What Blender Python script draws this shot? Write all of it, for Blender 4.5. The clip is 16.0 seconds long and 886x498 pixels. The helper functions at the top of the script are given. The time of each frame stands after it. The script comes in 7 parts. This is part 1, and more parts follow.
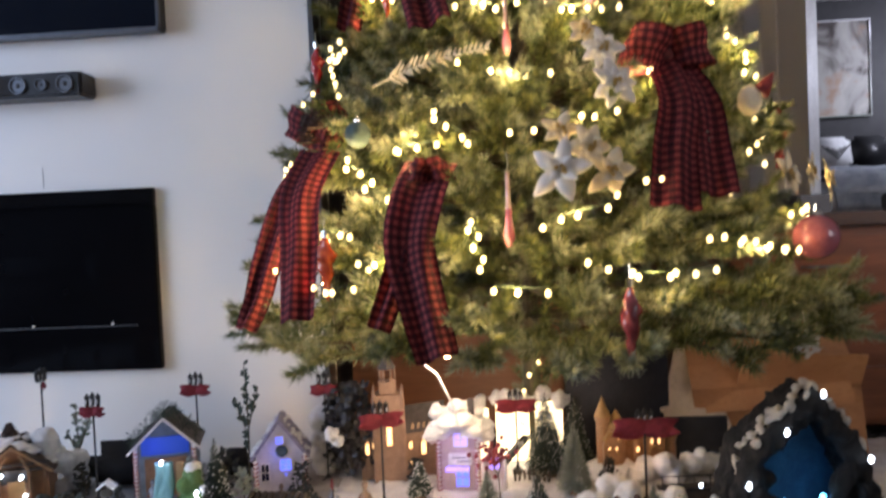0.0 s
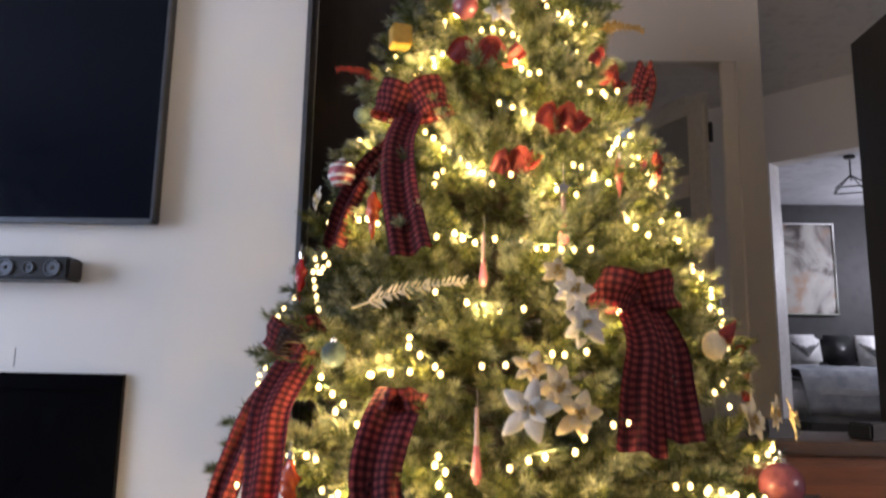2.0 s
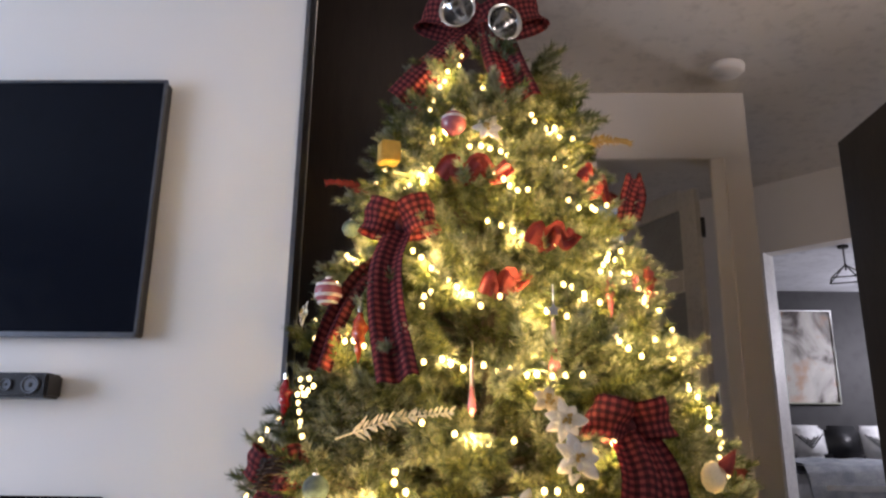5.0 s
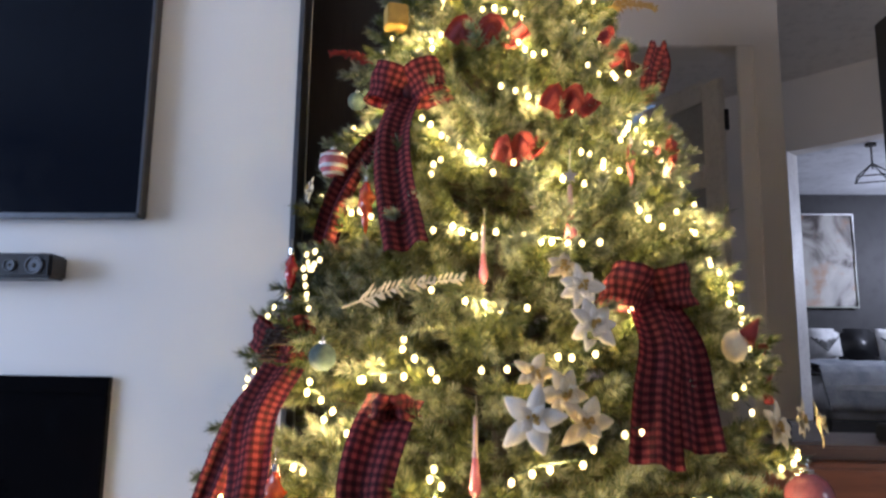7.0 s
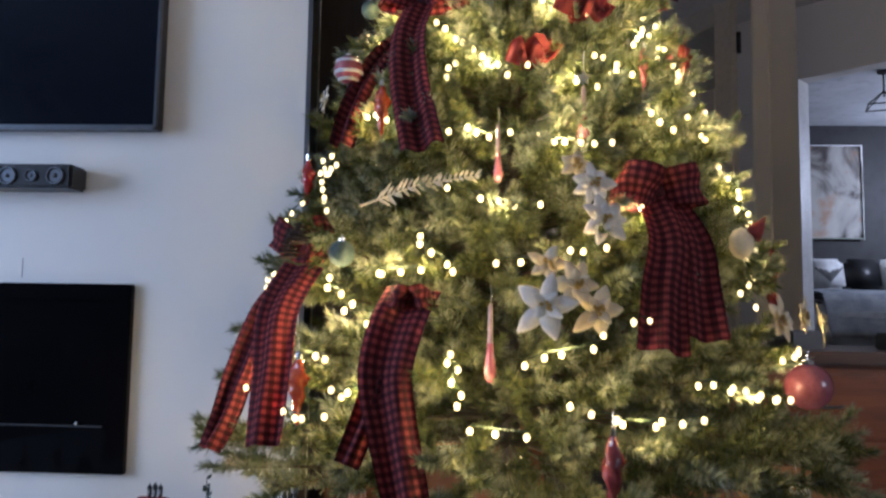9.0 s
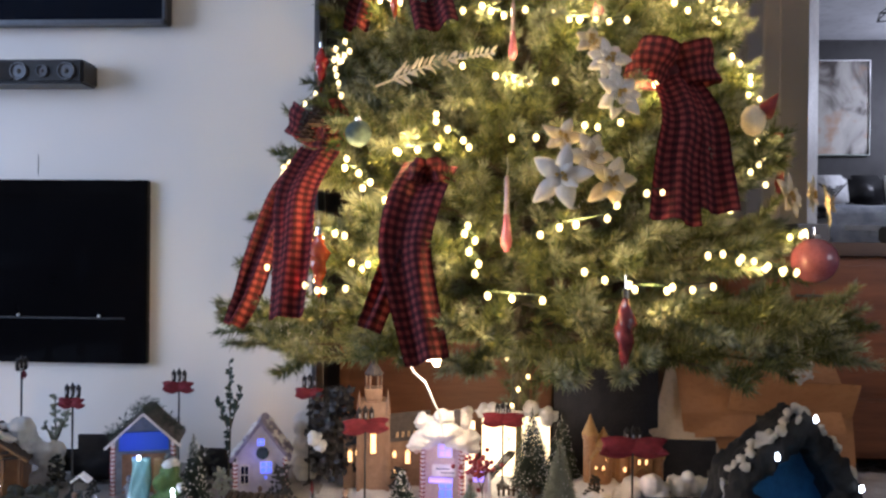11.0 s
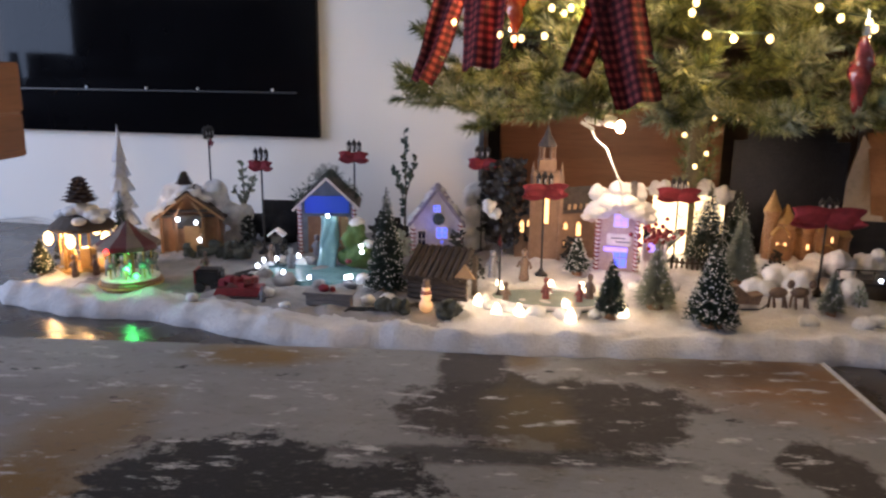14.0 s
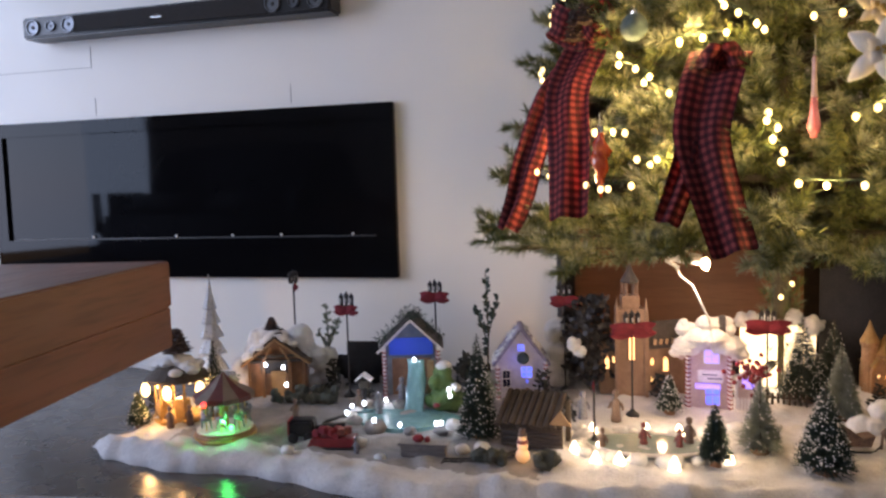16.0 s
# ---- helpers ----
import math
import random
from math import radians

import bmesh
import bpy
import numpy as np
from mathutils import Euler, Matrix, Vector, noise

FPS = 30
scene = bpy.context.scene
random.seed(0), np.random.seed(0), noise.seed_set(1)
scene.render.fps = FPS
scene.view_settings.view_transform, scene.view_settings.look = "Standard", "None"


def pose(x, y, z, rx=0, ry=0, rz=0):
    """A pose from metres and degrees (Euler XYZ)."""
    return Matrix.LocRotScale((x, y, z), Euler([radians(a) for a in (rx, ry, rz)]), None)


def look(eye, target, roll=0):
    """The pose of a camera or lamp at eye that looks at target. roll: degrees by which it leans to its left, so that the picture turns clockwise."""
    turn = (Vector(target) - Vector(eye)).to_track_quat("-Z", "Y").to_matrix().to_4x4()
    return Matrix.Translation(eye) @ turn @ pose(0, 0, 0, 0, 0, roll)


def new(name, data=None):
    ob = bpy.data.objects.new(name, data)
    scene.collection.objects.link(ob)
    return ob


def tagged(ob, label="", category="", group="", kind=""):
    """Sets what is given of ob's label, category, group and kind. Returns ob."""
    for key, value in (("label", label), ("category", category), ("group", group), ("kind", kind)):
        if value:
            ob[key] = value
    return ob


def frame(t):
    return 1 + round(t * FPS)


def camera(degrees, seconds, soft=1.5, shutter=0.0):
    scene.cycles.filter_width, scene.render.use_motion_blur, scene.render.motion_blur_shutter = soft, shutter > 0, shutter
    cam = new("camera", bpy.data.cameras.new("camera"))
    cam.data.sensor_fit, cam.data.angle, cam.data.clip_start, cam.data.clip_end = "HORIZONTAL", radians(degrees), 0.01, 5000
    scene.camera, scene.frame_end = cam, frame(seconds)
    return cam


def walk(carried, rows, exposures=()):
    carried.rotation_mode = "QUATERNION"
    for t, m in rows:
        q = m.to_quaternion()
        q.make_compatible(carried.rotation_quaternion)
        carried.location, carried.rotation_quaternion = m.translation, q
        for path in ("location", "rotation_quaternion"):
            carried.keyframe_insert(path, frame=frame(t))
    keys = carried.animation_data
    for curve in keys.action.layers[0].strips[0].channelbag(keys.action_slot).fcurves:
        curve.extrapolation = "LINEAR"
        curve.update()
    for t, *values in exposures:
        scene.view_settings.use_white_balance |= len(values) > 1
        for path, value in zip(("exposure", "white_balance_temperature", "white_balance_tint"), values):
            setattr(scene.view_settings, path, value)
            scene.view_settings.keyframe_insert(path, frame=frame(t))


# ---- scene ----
cam = camera(61.0, 16.0, 2.4, 0.6)
METRES, EYE, TILT, LEAN, TURN = 8.0, 1.5, 0.0, 0.0, 0.0
PATH = [
    (0, (0.841, -1.877, 0.609), (0.716, 0.118, 0.545), -2.5),
    (0.5, (0.845, -1.903, 0.64), (0.76, 0.094, 0.701), -1.0),
    (1, (0.849, -1.892, 0.667), (0.782, 0.1, 0.839), 0.4),
    (1.5, (0.851, -1.899, 0.695), (0.789, 0.083, 0.955), 0.9),
    (2, (0.853, -1.913, 0.736), (0.791, 0.057, 1.079), 1.0),
    (2.5, (0.861, -1.922, 0.776), (0.803, 0.035, 1.186), 0.7),
    (3, (0.865, -1.928, 0.823), (0.819, 0.012, 1.304), 0.5),
    (3.5, (0.866, -1.937, 0.854), (0.825, -0.016, 1.408), 0.5),
    (6, (0.872, -1.882, 0.801), (0.807, 0.056, 1.291), 0.8),
    (6.5, (0.859, -1.91, 0.782), (0.805, 0.05, 1.174), 0.8),
    (7, (0.877, -1.809, 0.756), (0.782, 0.162, 1.081), 0.8),
    (7.5, (0.87, -1.817, 0.737), (0.767, 0.164, 0.993), 0.9),
    (8, (0.87, -1.817, 0.734), (0.76, 0.168, 0.951), 0.9),
    (8.5, (0.869, -1.817, 0.721), (0.751, 0.17, 0.916), 0.9),
    (9, (0.861, -1.837, 0.676), (0.754, 0.153, 0.847), 0.9),
    (11.5, (0.828, -1.862, 0.554), (0.72, 0.135, 0.51), 0.5),
    (12, (0.812, -1.862, 0.52), (0.699, 0.133, 0.425), 0.4),
    (12.5, (0.778, -1.864, 0.481), (0.607, 0.112, 0.228), 0.2),
    (13, (0.738, -1.866, 0.457), (0.471, 0.071, 0.037), 0.4),
    (13.5, (0.714, -1.871, 0.45), (0.381, 0.047, -0.01), 0.6),
    (14, (0.691, -1.877, 0.445), (0.315, 0.033, -0.014), 0.7),
    (14.5, (0.667, -1.879, 0.458), (0.265, 0.026, 0.004), 0.5),
    (15, (0.644, -1.886, 0.483), (0.207, 0.028, 0.099), -0.3),
    (15.5, (0.632, -1.891, 0.505), (0.142, 0.033, 0.26), -1.5),
    (16, (0.622, -1.898, 0.513), (0.107, 0.028, 0.346), -1.7),
]
walk(cam, [(t, look(eye, target, roll)) for t, eye, target, roll in PATH], ((0, 0.18, 6100, 24), (2.5, 0.14, 6500, 26), (3.5, 0.28, 6600, 26), (6, 0.28, 6550, 26), (7, 0.18, 5700, 23), (8, -0.12, 5450, 22), (9, -0.12, 5450, 22), (12, 0.12, 6150, 26), (13.5, 0.06, 6250, 28), (16, -0.04, 6550, 29)))

# ---- world and light ----
world = bpy.data.worlds.new("world")
scene.world = world
world.use_nodes = True
_bg = world.node_tree.nodes["Background"]
_sky = world.node_tree.nodes.new("ShaderNodeTexSky")
_sky.sky_type, _sky.sun_disc, _sky.sun_elevation, _sky.sun_rotation = "NISHITA", False, radians(18), radians(250)
world.node_tree.links.new(_sky.outputs[0], _bg.inputs[0])
_bg.inputs[1].default_value = 0.08


def lamp(name, kind, m, energy, color, size=0.02, size_y=None, spread=math.pi):
    d = bpy.data.lights.new(name, kind)
    d.energy, d.color = energy, color
    if kind == "AREA":
        d.shape, d.size, d.size_y, d.spread = "RECTANGLE", size, size_y or size, spread
    else:
        d.shadow_soft_size = size
    ob = new(name, d)
    ob.matrix_world = m
    return ob


# daylight in the window opening beside the room; added unseen lamp brightens the hall
lamp("window_daylight", "AREA", look((-2.96, -1.75, 1.10), (0.3, -0.7, 1.0)), 82, (0.53, 0.75, 1.0), 1.9, 1.8)
lamp("hall_fill_light", "AREA", look((3.93, -2.0, 1.5), (1.5, 1.3, 1.95)), 11, (1.0, 0.95, 0.90), 1.5, 1.2, radians(75))
lamp("bedroom_pendant_light", "POINT", pose(4.25, 2.75, 1.62), 42, (0.86, 0.93, 1.0), 0.08)
scene.view_settings.exposure = 0.0

# ---- materials ----
MATS = {}


def nodes_of(name):
    m = bpy.data.materials.new(name)
    m.use_nodes = True
    nt = m.node_tree
    return m, nt, nt.nodes["Principled BSDF"]


def mat(name, c1, c2=None, rough=0.6, metal=0.0, scale=20.0, bump=0.0, fine=0.0, c3=None, island=0.0, stretch=(1, 1, 1), coat=0.0, trans=0.0, emit=None, power=0.0, objrand=0.0):
    """A surface with two scales of colour variation, fine relief and varied gloss."""
    if name in MATS:
        return MATS[name]
    m, nt, b = nodes_of(name)
    c2 = c2 or tuple(x * 0.8 for x in c1)
    L, N = nt.links.new, nt.nodes.new
    co, mp = N("ShaderNodeTexCoord"), N("ShaderNodeMapping")
    mp.inputs["Scale"].default_value = stretch
    L(co.outputs["Object"], mp.inputs[0])
    n1, n2 = N("ShaderNodeTexNoise"), N("ShaderNodeTexNoise")
    n1.inputs["Scale"].default_value, n2.inputs["Scale"].default_value = scale, scale * 7
    n1.inputs["Detail"].default_value, n2.inputs["Detail"].default_value = 5, 4
    L(mp.outputs[0], n1.inputs[0]), L(mp.outputs[0], n2.inputs[0])
    mx = N("ShaderNodeMix")
    mx.data_type = "RGBA"
    mx.inputs[6].default_value, mx.inputs[7].default_value = (*c1, 1), (*c2, 1)
    rmp = N("ShaderNodeMapRange")
    rmp.inputs[1].default_value, rmp.inputs[2].default_value = 0.35, 0.65
    L(n1.outputs[0], rmp.inputs[0]), L(rmp.outputs[0], mx.inputs[0])
    col = mx.outputs[2]
    mx2 = N("ShaderNodeMix")
    mx2.data_type, mx2.blend_type = "RGBA", "MIX"
    c3 = c3 or tuple(x * 0.75 for x in c2)
    mx2.inputs[7].default_value = (*c3, 1)
    r2 = N("ShaderNodeMapRange")
    r2.inputs[1].default_value, r2.inputs[2].default_value, r2.inputs[4].default_value = 0.5, 0.75, 0.6
    L(n2.outputs[0], r2.inputs[0]), L(r2.outputs[0], mx2.inputs[0]), L(col, mx2.inputs[6])
    col = mx2.outputs[2]
    if island or objrand:
        g = N("ShaderNodeNewGeometry") if island else N("ShaderNodeObjectInfo")
        src = g.outputs["Random Per Island"] if island else g.outputs["Random"]
        hs, rr = N("ShaderNodeHueSaturation"), N("ShaderNodeMapRange")
        k = island or objrand
        rr.inputs[3].default_value, rr.inputs[4].default_value = 1 - k, 1 + k
        L(src, rr.inputs[0]), L(rr.outputs[0], hs.inputs["Value"]), L(col, hs.inputs["Color"])
        col = hs.outputs[0]
    L(col, b.inputs["Base Color"])
    ro = N("ShaderNodeMapRange")
    ro.inputs[3].default_value, ro.inputs[4].default_value = max(0.02, rough - 0.12), min(1, rough + 0.12)
    L(n2.outputs[0], ro.inputs[0]), L(ro.outputs[0], b.inputs["Roughness"])
    b.inputs["Metallic"].default_value, b.inputs["Coat Weight"].default_value = metal, coat
    b.inputs["Transmission Weight"].default_value = trans
    if bump:
        bp = N("ShaderNodeBump")
        bp.inputs["Strength"].default_value, bp.inputs["Distance"].default_value = bump, 0.004
        L(n2.outputs[0], bp.inputs["Height"]), L(bp.outputs[0], b.inputs["Normal"])
    if emit:
        b.inputs["Emission Color"].default_value, b.inputs["Emission Strength"].default_value = (*emit, 1), power
    MATS[name] = m
    return m


def glow(name, color, power):
    if name in MATS:
        return MATS[name]
    m, nt, b = nodes_of(name)
    b.inputs["Base Color"].default_value = (*color, 1)
    b.inputs["Emission Color"].default_value, b.inputs["Emission Strength"].default_value = (*color, 1), power
    MATS[name] = m
    m.cycles.emission_sampling = "NONE"
    return m


WHITE_WALL = mat("white painted wall", (0.80, 0.79, 0.76), (0.77, 0.765, 0.74), 0.55, scale=1.2, bump=0.08, c3=(0.78, 0.77, 0.75))
HALL_WALL = mat("greige painted wall", (0.70, 0.655, 0.60), (0.67, 0.625, 0.57), 0.6, scale=1.5, bump=0.08, c3=(0.68, 0.635, 0.58))
CEILING = mat("flat ceiling paint", (0.76, 0.72, 0.67), (0.73, 0.69, 0.64), 0.8, scale=3, bump=0.15)
DARK_PANEL = mat("dark espresso panel", (0.030, 0.020, 0.014), (0.023, 0.015, 0.011), 0.5, scale=4, stretch=(6, 6, 0.5), bump=0.05)
DARK_BROWN = mat("dark brown wood", (0.075, 0.038, 0.020), (0.052, 0.026, 0.014), 0.4, scale=5, stretch=(0.6, 5, 7), bump=0.05)
WARM_WOOD = mat("reddish brown wood", (0.24, 0.085, 0.032), (0.16, 0.052, 0.02), 0.38, scale=4, stretch=(0.6, 0.6, 9), bump=0.08, c3=(0.10, 0.032, 0.013))
TABLE_WOOD = mat("acacia block wood", (0.135, 0.036, 0.012), (0.090, 0.024, 0.008), 0.40, scale=5, stretch=(7, 0.5, 7), bump=0.1, c3=(0.034, 0.010, 0.004))
TABLE_WOOD.node_tree.nodes["Principled BSDF"].inputs["Specular IOR Level"].default_value = 0.25
FLOOR = mat("polished dark grey floor", (0.066, 0.058, 0.052), (0.046, 0.040, 0.036), 0.27, scale=2.2, bump=0.02, c3=(0.05, 0.045, 0.042))
BLACK = mat("black plastic", (0.012, 0.012, 0.014), (0.009, 0.009, 0.010), 0.35, scale=30)
SCREEN = mat("dark screen glass", (0.004, 0.006, 0.012), (0.004, 0.006, 0.012), 0.2, scale=3)
SCREEN.node_tree.nodes["Principled BSDF"].inputs["Specular IOR Level"].default_value = 0.12
BLACK_GLASS = mat("black glass", (0.004, 0.004, 0.005), (0.004, 0.004, 0.005), -0.05, scale=2)
BLACK_GLASS.node_tree.nodes["Principled BSDF"].inputs["Specular IOR Level"].default_value = 0.13
GREY_METAL = mat("grey metal bezel", (0.16, 0.17, 0.19), None, 0.35, 0.8, scale=30)
SILVER = mat("polished silver", (0.75, 0.74, 0.72), None, 0.16, 1.0, scale=20)
WHITE_TRIM = mat("white trim", (0.74, 0.73, 0.71), None, 0.45, scale=8)
SNOW = mat("cotton batting", (0.56, 0.56, 0.575), (0.46, 0.46, 0.48), 0.95, scale=26, bump=0.7, c3=(0.38, 0.38, 0.41))
FLUFF = mat("cotton fluff", (0.76, 0.75, 0.75), (0.66, 0.66, 0.67), 0.95, scale=60, bump=0.8)


# ---- mesh building ----
class Geo:
    """Collects plain shapes into one mesh."""

    def __init__(self):
        self.v, self.f = [], []

    def add(self, verts, faces, m=None):
        k = len(self.v)
        self.v += [tuple(m @ Vector(p)) if m else tuple(p) for p in verts]
        self.f += [tuple(k + i for i in fc) for fc in faces]
        return self

    def box(self, c, s, rz=0.0, rx=0.0, ry=0.0, bev=0.0):
        x, y, z = (a / 2 for a in s)
        b = min(bev, x * 0.9, y * 0.9, z * 0.9)
        m = pose(*c, rx, ry, rz)
        if b <= 0:
            vs = [(i, j, k) for k in (-z, z) for j in (-y, y) for i in (-x, x)]
            return self.add(vs, [(0, 2, 3, 1), (4, 5, 7, 6), (0, 1, 5, 4), (1, 3, 7, 5), (3, 2, 6, 7), (2, 0, 4, 6)], m)
        bm = bmesh.new()
        bmesh.ops.create_cube(bm, size=1)
        for v in bm.verts:
            v.co = Vector((v.co.x * s[0], v.co.y * s[1], v.co.z * s[2]))
        bmesh.ops.bevel(bm, geom=bm.edges[:], offset=b, segments=2, affect="EDGES")
        self.bm(bm, m)
        return self

    def bm(self, bm, m=None):
        bm.verts.index_update()
        self.add([v.co[:] for v in bm.verts], [[v.index for v in f.verts] for f in bm.faces], m)
        bm.free()
        return self

    def tube(self, pts, rad, n=8, cap=True):
        """A tube along points, with one radius or one for each."""
        pts = [Vector(p) for p in pts]
        rs = rad if isinstance(rad, (list, tuple)) else [rad] * len(pts)
        rings = []
        for i, p in enumerate(pts):
            d = (pts[min(i + 1, len(pts) - 1)] - pts[max(i - 1, 0)]).normalized()
            a = d.orthogonal().normalized() if abs(d.z) < 0.95 else Vector((1, 0, 0))
            a = (a - d * a.dot(d)).normalized()
            c = d.cross(a)
            rings.append([p + (a * math.cos(2 * math.pi * j / n) + c * math.sin(2 * math.pi * j / n)) * rs[i] for j in range(n)])
        vs = [q for r in rings for q in r]
        fs = [(i * n + j, i * n + (j + 1) % n, (i + 1) * n + (j + 1) % n, (i + 1) * n + j) for i in range(len(pts) - 1) for j in range(n)]
        if cap:
            fs += [tuple(reversed(range(n))), tuple(range(len(vs) - n, len(vs)))]
        return self.add(vs, fs)

    def lathe(self, prof, n=16, m=None, wave=0.0, k=5):
        """A turned shape from (radius, height) pairs."""
        vs, fs = [], []
        for r, z in prof:
            vs += [((r * (1 + wave * math.cos(k * 2 * math.pi * j / n))) * math.cos(2 * math.pi * j / n), (r * (1 + wave * math.cos(k * 2 * math.pi * j / n))) * math.sin(2 * math.pi * j / n), z) for j in range(n)]
        for i in range(len(prof) - 1):
            fs += [(i * n + j, i * n + (j + 1) % n, (i + 1) * n + (j + 1) % n, (i + 1) * n + j) for j in range(n)]
        fs += [tuple(reversed(range(n))), tuple(range(len(vs) - n, len(vs)))]
        return self.add(vs, fs, m)

    def ball(self, c, r, n=10, squash=(1, 1, 1), bumpy=0.0, seed=0):
        rnd = random.Random(seed)
        vs, fs, rows = [], [], max(5, n // 2 + 1)
        ph = [rnd.uniform(0, 6.28) for _ in range(4)]
        for i in range(rows):
            a = math.pi * (i + 0.02) / (rows - 1 + 0.04)
            for j in range(n):
                t = 2 * math.pi * j / n
                q = r * (1 + bumpy * (math.sin(3 * t + ph[0] + 2 * a) * 0.5 + math.sin(5 * a + ph[1] + t) * 0.5 + rnd.uniform(-0.5, 0.5)))
                vs.append((c[0] + q * math.sin(a) * math.cos(t) * squash[0], c[1] + q * math.sin(a) * math.sin(t) * squash[1], c[2] + q * math.cos(a) * squash[2]))
        fs = [(i * n + (j + 1) % n, i * n + j, (i + 1) * n + j, (i + 1) * n + (j + 1) % n) for i in range(rows - 1) for j in range(n)]
        fs += [tuple(range(n)), tuple(reversed(range(len(vs) - n, len(vs))))]
        return self.add(vs, fs)

    def prism(self, poly, y0, y1, m=None):
        """A polygon in x and z, pushed from y0 to y1."""
        n = len(poly)
        vs = [(x, y0, z) for x, z in poly] + [(x, y1, z) for x, z in poly]
        fs = [tuple(range(n)), tuple(reversed(range(n, 2 * n)))] + [(j, n + j, n + (j + 1) % n, (j + 1) % n) for j in range(n)]
        return self.add(vs, fs, m)

    def mesh(self, name, material, smooth=False):
        me = bpy.data.meshes.new(name)
        me.from_pydata(self.v, [], self.f)
        bm = bmesh.new()
        bm.from_mesh(me)
        bmesh.ops.recalc_face_normals(bm, faces=bm.faces[:])
        bm.to_mesh(me)
        bm.free()
        if smooth:
            me.shade_smooth()
        me.materials.append(material)
        return me


def part(name, geo, material, parent=None, label="", smooth=False):
    ob = new(name, geo.mesh(name, material, smooth))
    ob.parent = parent
    return tagged(ob, label)


def thing(name, label, category, at=(0, 0, 0), rz=0.0, group="", kind=""):
    ob = new(name)
    ob.empty_display_size = 0.02
    ob.matrix_world = pose(*at, 0, 0, rz)
    return tagged(ob, label, category, group, kind)


def solid(name, geo, material, label, category, at=(0, 0, 0), rz=0.0, group="", kind="", smooth=False):
    """A thing of one mesh."""
    ob = part(name, geo, material, None, "", smooth)
    ob.matrix_world = pose(*at, 0, 0, rz)
    return tagged(ob, label, category, group, kind)


def setting(name, geo, material, label, category):
    return solid(name, geo, material, label, category, kind="structure")


def fuse(ob, size):
    """Welds overlapping lumps into one skin."""
    m = ob.modifiers.new("weld", "REMESH")
    m.mode, m.voxel_size, m.use_smooth_shade = "VOXEL", size, True
    return ob


# ---- the room ----
setting("floor", Geo().box((0.5, -0.6, -0.06), (7.2, 8.0, 0.12)), FLOOR, "polished dark grey floor of the living room", "floor")
setting("wall_north", Geo().box((-1.345, 0.07, 1.225), (3.51, 0.14, 2.45)), WHITE_WALL, "white painted wall behind television and fireplace", "wall")
setting("trim_corner", Geo().box((0.417, 0.03, 1.225), (0.012, 0.075, 2.45)), GREY_METAL, "thin metal corner bead on the white wall's end", "trim")
setting("wall_panel", Geo().box((0.58, 0.39, 1.225), (0.85, 0.06, 2.45)), DARK_PANEL, "dark espresso feature panel from floor to ceiling", "wall")
g = Geo()
g.box((1.18, 1.29, 1.225), (0.40, 0.13, 2.45)).box((2.075, 1.29, 1.225), (0.11, 0.13, 2.45)).box((1.70, 1.29, 2.285), (0.64, 0.13, 0.33))
setting("wall_hall", g, HALL_WALL, "greige painted hall wall with a doorway", "wall")
g = Geo()
for x in (1.415, 1.985):
    g.box((x, 1.215, 1.06), (0.075, 0.02, 2.12), bev=0.004)
g.box((1.70, 1.215, 2.157), (0.645, 0.02, 0.075), bev=0.004)
for x in (1.386, 2.014):
    g.box((x, 1.209, 1.06), (0.012, 0.03, 2.12))
setting("door_trim", g, HALL_WALL, "greige moulded casing round the hall doorway", "trim")
setting("wall_west", Geo().box((-3.1, -0.2, 1.225), (0.14, 0.54, 2.45)).box((-3.1, -3.6, 1.225), (0.14, 1.8, 2.45)).box((-3.1, -1.58, 0.06), (0.14, 2.24, 0.12)).box((-3.1, -1.58, 2.28), (0.14, 2.24, 0.34)), WHITE_WALL, "white painted wall with the window opening", "wall")
setting("wall_south", Geo().box((0.5, -4.56, 1.225), (7.2, 0.12, 2.45)), WHITE_WALL, "white painted wall at the sitting end", "wall")
setting("wall_east", Geo().box((4.06, -3.65, 1.225), (0.12, 1.7, 2.45)).box((4.06, -0.1, 1.225), (0.12, 2.2, 2.45)).box((4.06, -2.0, 0.42), (0.12, 1.6, 0.84)).box((4.06, -2.0, 2.3), (0.12, 1.6, 0.3)), HALL_WALL, "greige painted side wall", "wall")
setting("ceiling", Geo().box((0.5, -0.9, 2.51), (7.2, 7.4, 0.12)), CEILING, "flat greige ceiling", "ceiling")
SEAM = mat("shadow gap seam", (0.42, 0.42, 0.41), None, 0.6, scale=20)
for x, z, w, h in ((-1.12, 0.888, 0.38, 0.0016), (-0.931, 0.918, 0.0016, 0.06), (-0.925, 0.775, 0.0016, 0.05), (-0.30, 0.775, 0.0016, 0.05)):
    setting("trim_seam", Geo().box((x, -0.0004, z), (w, 0.0012, h)), SEAM, "fine joint line in the white wall", "trim")
# room behind the open hall door
setting("wall_closet", Geo().box((1.7, 3.68, 1.225), (1.4, 0.1, 2.45)).box((1.05, 2.5, 1.225), (0.1, 2.3, 2.45)), HALL_WALL, "dim greige walls of the room behind the door", "wall")

# doorway to the bedroom, set at an angle
A, D = Vector((2.67, 2.47, 0)), Vector((0.727, -0.686, 0))
ang = math.degrees(math.atan2(D.y, D.x))


def along(s, h):
    p = A + D * s
    return (p.x, p.y, h)


